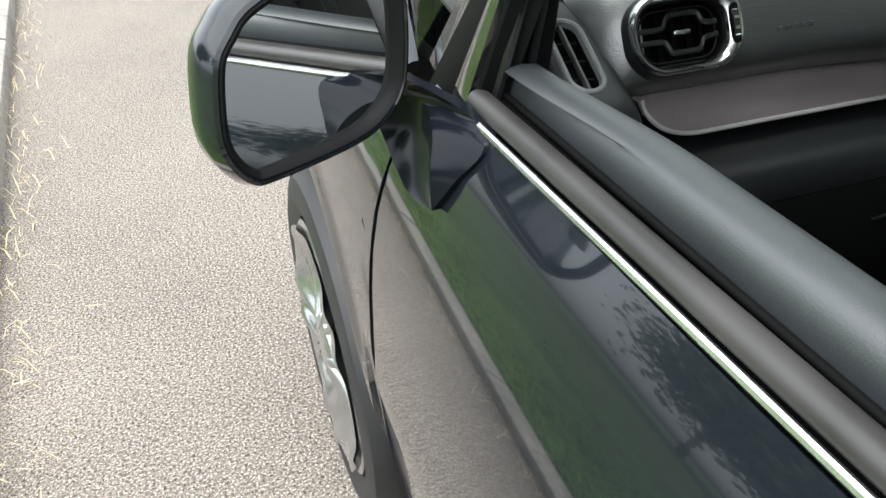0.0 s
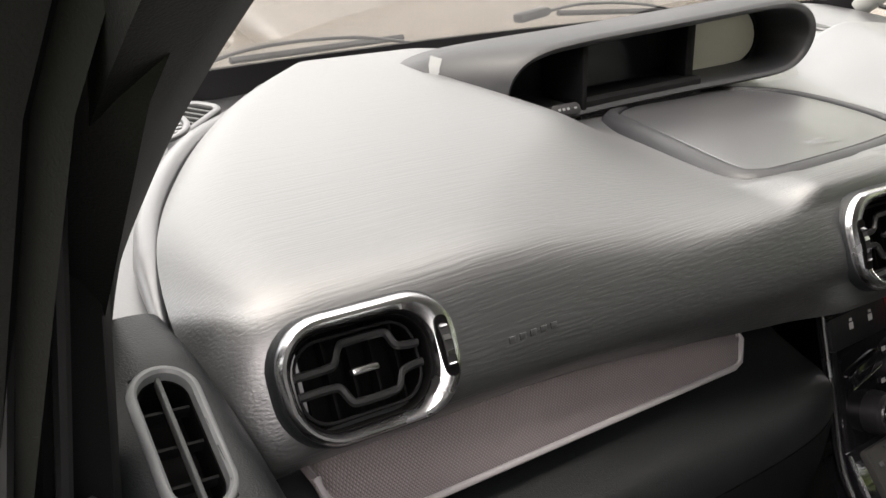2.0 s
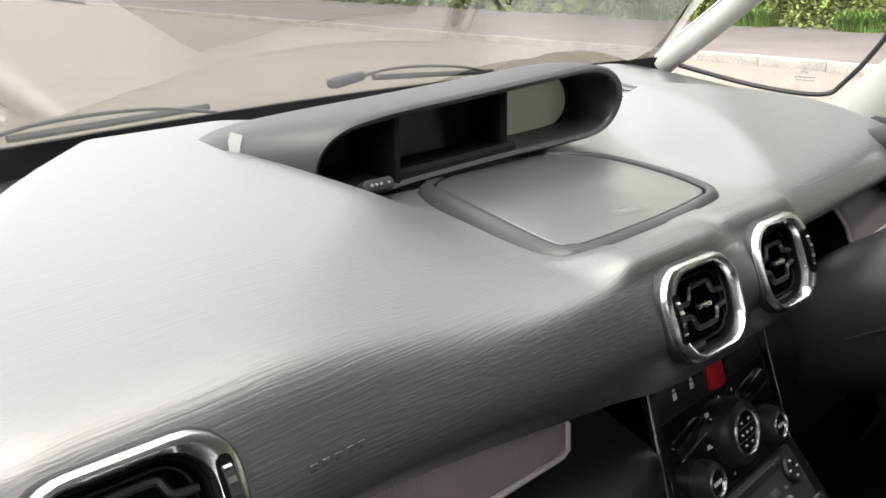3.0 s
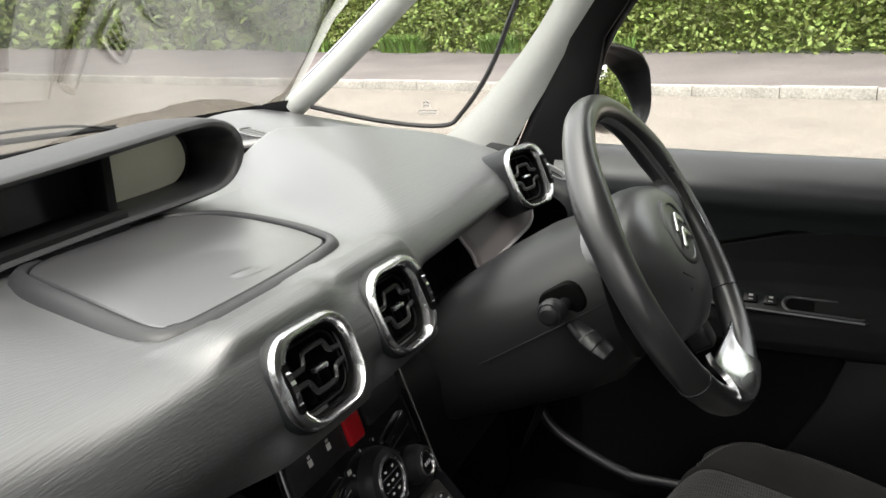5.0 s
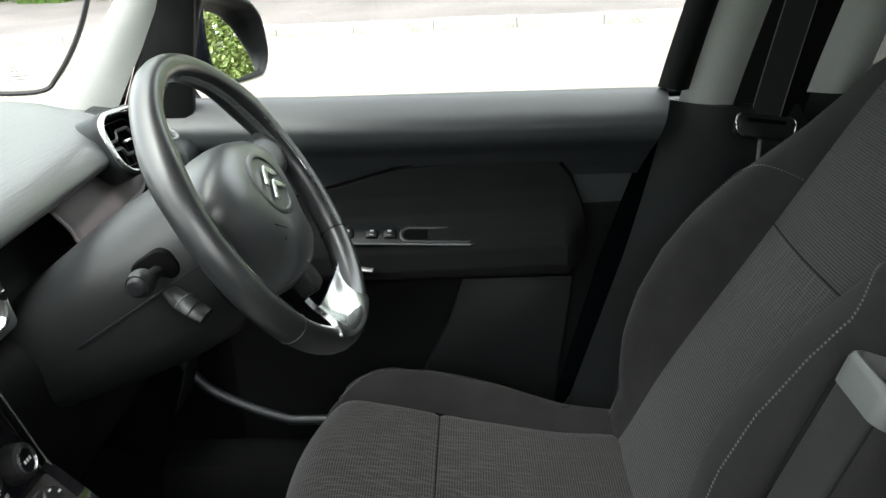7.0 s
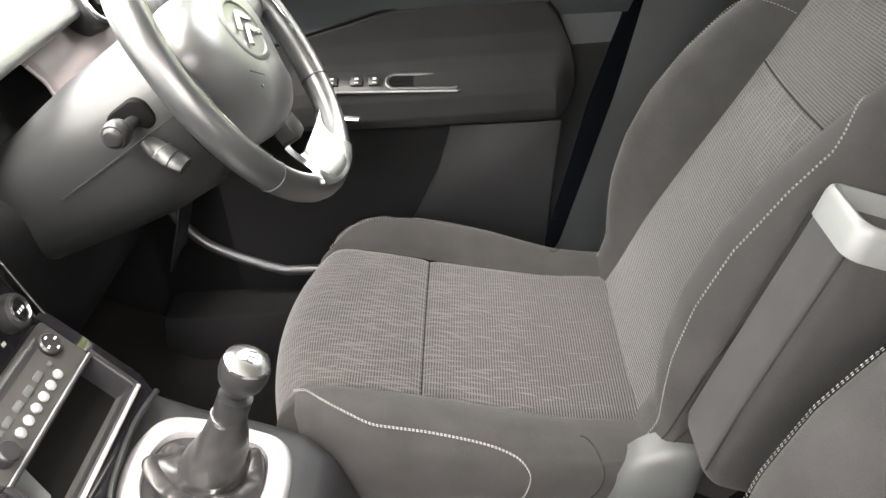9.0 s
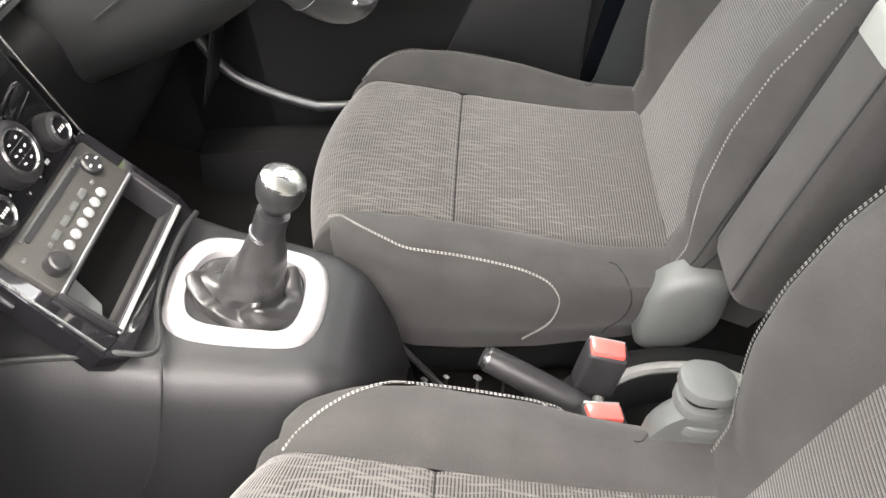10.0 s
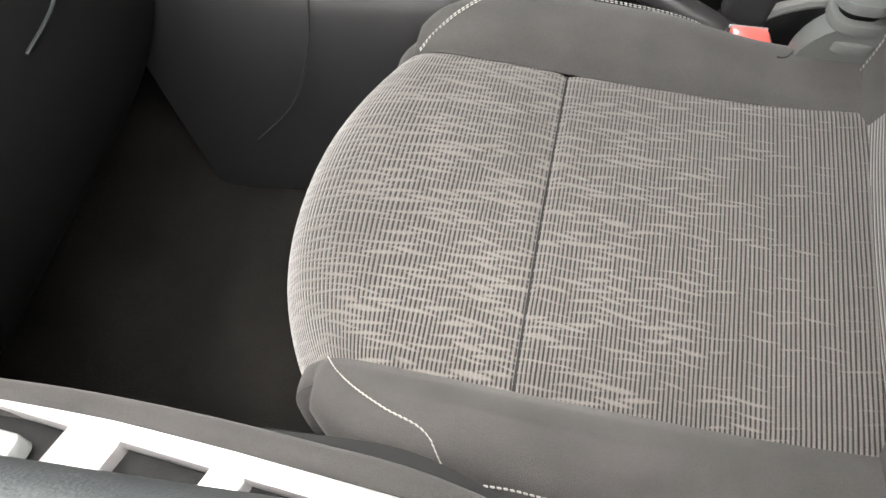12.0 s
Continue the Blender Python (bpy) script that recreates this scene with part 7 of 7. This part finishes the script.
    part("backrest_upper", surf(lambda u, v: rest(u, CUT + v * (1 - CUT)), 36, 40, uv=lambda u, v: (x0 + (2 * u - 1) * 0.144, run_of(REST, CUT + v * (1 - CUT)) - 0.45)), CLOTH_DARK, st, "darker woven cloth at the top of the backrest")
    part("backrest_seam", tube([Vector(rest(k / 12, CUT)) + Vector((0, 0.0004, 0)) for k in range(13)], 0.0012, 5), KNIT_BLACK, st)
    for q in (-1, 1):
        def wing_pad(u, v, q=q):
            p = at(REST, v)
            t0, t1 = at(REST, max(v - 0.04, 0)), at(REST, min(v + 0.04, 1))
            n = Vector((0, (t1 - t0).z, -(t1 - t0).y)).normalized()
            w = 0.143 - 0.012 * step(0.6, 1, v)
            bulge = lerp_table([(0.47, 0.004), (0.53, 0.012), (0.57, 0.034), (0.61, 0.055), (0.66, 0.073), (0.72, 0.082), (0.78, 0.077), (0.83, 0.064), (0.88, 0.044), (0.93, 0.022), (0.98, 0.008), (1.1, 0.004)], p.z)
            wide = 0.106 * (0.72 + 0.28 * step(0.0, 0.3, v)) * (1 - 0.55 * step(0.45, 0.95, v))
            a, b, flat = at(WING, u)
            o = n * (b * bulge if b > 0 else b * 0.052)
            return (x0 + q * (w + a * wide), p.y + o.y, p.z + o.z)
        part("backrest_bolster", surf(wing_pad, 40, 72), BOLSTER, st, "charcoal knit backrest bolster")
        ridge = 0.46
        seam = [Vector(wing_pad(ridge, 0.05 + 0.51 * k / 24, q=q)) + Vector((q * 0.001, 0.001, 0.001)) for k in range(25)]
        seam += [Vector(wing_pad(ridge * math.cos(k / 12 * 1.57) + 0.01, 0.56 + 0.075 * math.sin(k / 12 * 1.57), q=q)) + Vector((0, 0.0012, 0.001)) for k in range(1, 13)]
        for off in (0.0, 0.0022):
            part("stitching", stitches([p + Vector((q * off, 0, 0)) for p in seam], 0.0028, 1.7, 0.00038), THREAD, st, "pale twin stitching")
        for u in (0.60, 0.68):
            part("bolster_seam", tube([Vector(wing_pad(u, 0.02 + 0.5 * k / 20, q=q)) for k in range(21)], 0.0011, 5), KNIT_BLACK, st)
    part("backrest_shell", loft([[(x0 + w * math.cos(a) , p.y - 0.10 + 0.055 * math.sin(a), p.z + 0.03 * math.sin(a) - 0.05) for a in (2 * math.pi * j / 24 for j in range(24))] for p, w in ((at(REST, k / 10), 0.215 - 0.02 * (k / 10) ** 3) for k in range(11))], caps=(True, True)), BOLSTER, st)
    part("headrest", block((0.24, 0.10, 0.17), pose(x0, -1.05, 1.18, -14, 0, 0), 0.045, 4), BOLSTER, st, "cloth headrest")
    for q in (-1, 1):
        part("headrest_post", tube([(x0 + q * 0.06, -1.005, 1.02), (x0 + q * 0.06, -1.035, 1.12)], 0.006, 8), CHROME, st)
    # recliner cover on the inner side
    outer = [(s * 0.262, 0.30, 0.34), (s * 0.270, 0.30, 0.395), (s * 0.262, 0.30, 0.43), (s * 0.246, 0.30, 0.448), (s * 0.225, 0.30, 0.45)]
    part("side_valance", surf(lambda u, v: (x0 + at([Vector(p) for p in outer], u).x - s * 0.05 * (1 - step(0.0, 0.12, v)) ** 2, -0.232 - 0.42 * v, at([Vector(p) for p in outer], u).z - 0.05 * (1 - step(0.0, 0.2, v))), 16, 24, 0.004), GREY_PLASTIC, st, "grey plastic cover along the seat's outer side")
    c = Vector((x0 - s * 0.232, -0.638 if s > 0 else -0.612, 0.462 if s > 0 else 0.485))
    part("hinge_cover", loft([[c + Vector((-s * w, r * 0.98 * math.copysign(abs(math.cos(a)) ** 0.72, math.cos(a)) - 0.42 * r * math.sin(a), r * 1.22 * math.copysign(abs(math.sin(a)) ** 0.72, math.sin(a)))) for a in (2 * math.pi * j / 28 for j in range(28))] for w, r in ((-0.02, 0.05), (0.004, 0.05), (0.012, 0.046), (0.017, 0.037), (0.020, 0.024), (0.021, 0.002))], caps=(True, True)), GREY_PLASTIC, st, "grey plastic hinge cover")
    if with_armrest:
        part("care_tag", block((0.0015, 0.004, 0.008), pose(x0 + 0.100, -0.640, 0.503, 20, 0, 0)), STRAW, st, "small pale yellow tag")
        # padded armrest folded up beside the backrest
        a0, a1 = Vector((0.050, -0.702, 0.565)), Vector((0.050, -0.800, 0.822))
        d = (a1 - a0).normalized()
        nrm = Vector((0, d.z, -d.y))
        loops = []
        for t, h, w in ((-0.05, 0.020, 0.030), (-0.035, 0.034, 0.039), (0.0, 0.044, 0.045), (0.05, 0.049, 0.047), (0.3, 0.047, 0.046), (0.6, 0.044, 0.045), (0.95, 0.040, 0.044), (1.0, 0.038, 0.042)):
            c = a0.lerp(a1, t)
            loops.append([c + Vector((1, 0, 0)) * x * (w / 0.047) + nrm * y * (h / 0.037) for x, y in rrect(0.094, 0.074, 0.016, 5)])
        arm = part("armrest", loft(loops, caps=(True, True)), BOLSTER, st, "padded armrest folded upright")
        for x in (-0.041, 0.041):
            part("armrest_seam", tube([a0.lerp(a1, t) + Vector((x, 0, 0)) + nrm * (0.0365 * h / 0.037 + 0.001) for t, h in ((0.03, 0.046), (0.3, 0.047), (0.6, 0.044), (0.95, 0.040))], 0.0012, 5), KNIT_BLACK, arm)
        m = frame_axes(a1 + d * 0.010, (1, 0, 0), nrm)
        part("armrest_end", ring_frame(rrect(0.090, 0.084, 0.016), rrect(0.068, 0.062, 0.010), 0.024, m, 0.008), ARM_END, arm, "pale plastic end with a recess")
        part("recess_floor", plate(rrect(0.070, 0.064, 0.010), -0.023, -0.019, m), VOID, arm)
        part("latch", block((0.012, 0.016, 0.006), m @ pose(0, -0.014, -0.013), 0.002), SMOOTH_BLACK, arm)
    else:
        # slotted hinge knuckle of the seat's missing armrest
        for k in range(3):
            c = Vector((-0.088, -0.618 - 0.003 * k, 0.520 + 0.0225 * k))
            if k < 2:
                part("knuckle_gap", plate(rrect(0.034, 0.038, 0.014, 6), -0.0068, 0.0068, Matrix.Translation(c + Vector((0, -0.0015, 0.01175))) @ pose(0, 0, 0, 12, 0, 0)), VOID, st)
            part("hinge_knuckle", plate(rrect(0.050, 0.054, 0.022, 6), -0.0055, 0.0055, Matrix.Translation(c) @ pose(0, 0, 0, 12, 0, 0), 0.003), GREY_PLASTIC, st, "grey slotted hinge knuckle")
        part("hinge_arm", tube(smooth_line([(-0.085, -0.622, 0.530), (-0.085, -0.62, 0.512), (-0.082, -0.605, 0.485), (-0.075, -0.585, 0.455)], 5), 0.015, 12, flat=0.8), GREY_PLASTIC, st, "grey hinge arm")
    return st


seat(-1, False)
seat(1, True)

# driver's seat belt at the centre pillar
belt = thing("seat_belt", "black seat belt running down the centre pillar through a guide", "seat belt", (0.66, -0.86, 0.96))
part("webbing", surf(lambda u, v: (0.706 - 0.085 * (1 - v) ** 1.4, -0.856 - 0.046 * u - 0.20 * (1 - v) * 0.55, 0.90 + 0.56 * (1 - v)), 4, 14, 0.0015), RUBBER, belt, "black webbing")
part("webbing", surf(lambda u, v: (0.700 - 0.02 * v, -0.852 - 0.046 * u + 0.03 * v, 0.895 - 0.42 * v), 4, 10, 0.0015), RUBBER, belt, "black webbing")
GM = frame_axes((0.690, -0.875, 0.902), (0, -1, -0.16), (0.3, 0, 0.95))
guide = part("guide", plate(rrect(0.088, 0.034, 0.010), -0.016, 0.012, GM, 0.005), SMOOTH_BLACK, belt, "black belt guide with bright edges")
for sg in (-1, 1):
    part("guide_edge", tube(smooth_line([GM @ Vector((sg * x, y, z)) for x, y, z in ((0.030, 0.0175, 0.010), (0.041, 0.015, 0.011), (0.0445, 0.006, 0.012), (0.042, -0.008, 0.012), (0.030, -0.0175, 0.010))], 4), 0.0014, 6), CHROME, guide, "bright edge")
# proud near-black plate paints the shade of the belt's opening
part("guide_slot_shade", plate(rrect(0.058, 0.006, 0.0028), 0.0115, 0.0135, GM @ pose(0, 0.008, 0)), VOID, guide)
for v0 in (0.0, 1.0):
    part("webbing_edge", tube([Vector((0.7045 - 0.085 * (1 - v) ** 1.4, -0.8565 - 0.045 * v0 - 0.20 * (1 - v) * 0.55, 0.90 + 0.56 * (1 - v))) for v in (k / 14 for k in range(15))], 0.0008, 5), THREAD, belt, "pale woven edge")
part("guide_pin", tube([(0.69, -0.872, 0.885), (0.692, -0.870, 0.80)], 0.003, 8), SILVER, belt)

# ---- hedge and trees ----


def leaf_mesh(places, size, rng):
    """Many small pointed leaves, each bent along its rib."""
    verts, faces = [], []
    for p, spread in places:
        a = Vector((rng.gauss(0, 1), rng.gauss(0, 1), rng.gauss(0, 0.8))).normalized()
        s = a.orthogonal().normalized()
        s.rotate(Matrix.Rotation(rng.uniform(0, 6.28), 3, a))
        n = a.cross(s)
        k = size * rng.uniform(0.55, 1.35) * spread
        o = len(verts)
        verts += [p, p + a * k * 0.5 + s * k * 0.3 + n * k * 0.08, p + a * k + n * k * -0.05, p + a * k * 0.5 - s * k * 0.3 + n * k * 0.08]
        faces += [(o, o + 1, o + 2), (o, o + 2, o + 3)]
    me = bpy.data.meshes.new("crown")
    me.from_pydata([tuple(v) for v in verts], [], faces)
    return me


def hedge_bank(name, y0, y1, height, depth, count, size, label):
    rng = random.Random(len(name) * 7 + int(y1))
    places = []
    for _ in range(count):
        y = rng.uniform(y0, y1)
        t = rng.random()
        top = height * (0.75 + 0.35 * noise.noise(Vector((y * 0.35, 3.1, 0))) + 0.25 * noise.noise(Vector((y * 1.4, 7.7, 0))))
        z = 0.12 + top * t ** 0.8
        bulge = 0.45 * noise.noise(Vector((y * 0.9, z * 1.1, 1.0))) + 0.25 * noise.noise(Vector((y * 2.6, z * 2.6, 9.0)))
        x = hedge_x(y) + 0.25 + 0.35 * z - 0.9 * bulge + depth * rng.random() ** 2.2
        places.append((Vector((x, y, z)), 0.7 + 0.6 * rng.random()))
    me = leaf_mesh(places, size, rng)
    me.materials.append(LEAF)
    ob = new(name, me)
    return tagged(ob, label, "hedge", "", "stuff")


hedge_bank("hedge", -14, 10, 3.4, 1.6, 112000, 0.095, "dense overgrown green hedge of ivy and shrubs behind the footway")
hedge_bank("hedge_far", 10, 45, 2.6, 1.6, 24000, 0.26, "dense overgrown green hedge of ivy and shrubs behind the footway").name = "hedge.001"
solo("hedge_shade", surf(lambda u, v: (hedge_x(-30 + 85 * v) + 1.6 + 0.5 * u, -30 + 85 * v, 0.1 + 2.3 * u), 6, 60, 0.05), LEAF, "dark inner growth of the hedge", "hedge", "stuff").name = "hedge.002"


def tree(x, y, tall, spread, seed):
    rng = random.Random(seed)
    t = thing("tree", "broad leafy green tree beyond the grass verge" if x < 0 else "broad leafy green tree behind the hedge", "tree", (x, y, 0), group="trees beside the road")
    top = tall * 0.62
    bm = tube(smooth_line([(x, y, -0.1), (x + 0.1, y, top * 0.35), (x - 0.1, y + 0.1, top * 0.7), (x, y, top)], 4), lambda s: 0.22 * (1.15 - s), 9)
    tips = []
    for k in range(9):
        a = k * 2.4
        z = top * (0.45 + 0.06 * k)
        q = Vector((x + spread * 0.55 * math.cos(a), y + spread * 0.55 * math.sin(a), z + tall * 0.2))
        tube(smooth_line([(x, y, z), Vector((x, y, z)).lerp(q, 0.5) + Vector((0, 0, 0.3)), q], 3), lambda s: 0.08 * (1.1 - s), 6, bm=bm)
        tips.append(q)
    part("trunk", bm, BARK, t)
    tips.append(Vector((x, y, top + tall * 0.15)))
    places = []
    for _ in range(5600):
        c = rng.choice(tips)
        d = Vector((rng.gauss(0, 1), rng.gauss(0, 1), rng.gauss(0, 0.75)))
        places.append((c + d * spread * 0.23, 1.0))
    me = leaf_mesh(places, 0.42, rng)
    me.materials.append(LEAF)
    me.transform(WORLD[t].inverted())
    ob = new("crown", me)
    ob.parent = t
    WORLD[ob] = WORLD[t]


for k, (tx, ty, th) in enumerate(((-15, -16, 8), (-19, -9, 9), (-13, -24, 9), (-22, -1, 9), (-18, 8, 8.5), (-24, 16, 10), (15, -15, 9), (15.5, -9, 10), (16.5, -3.5, 10), (17, 2, 10), (18.5, 8, 10))):
    tree(tx, ty, th, th * 0.5, 20 + k)
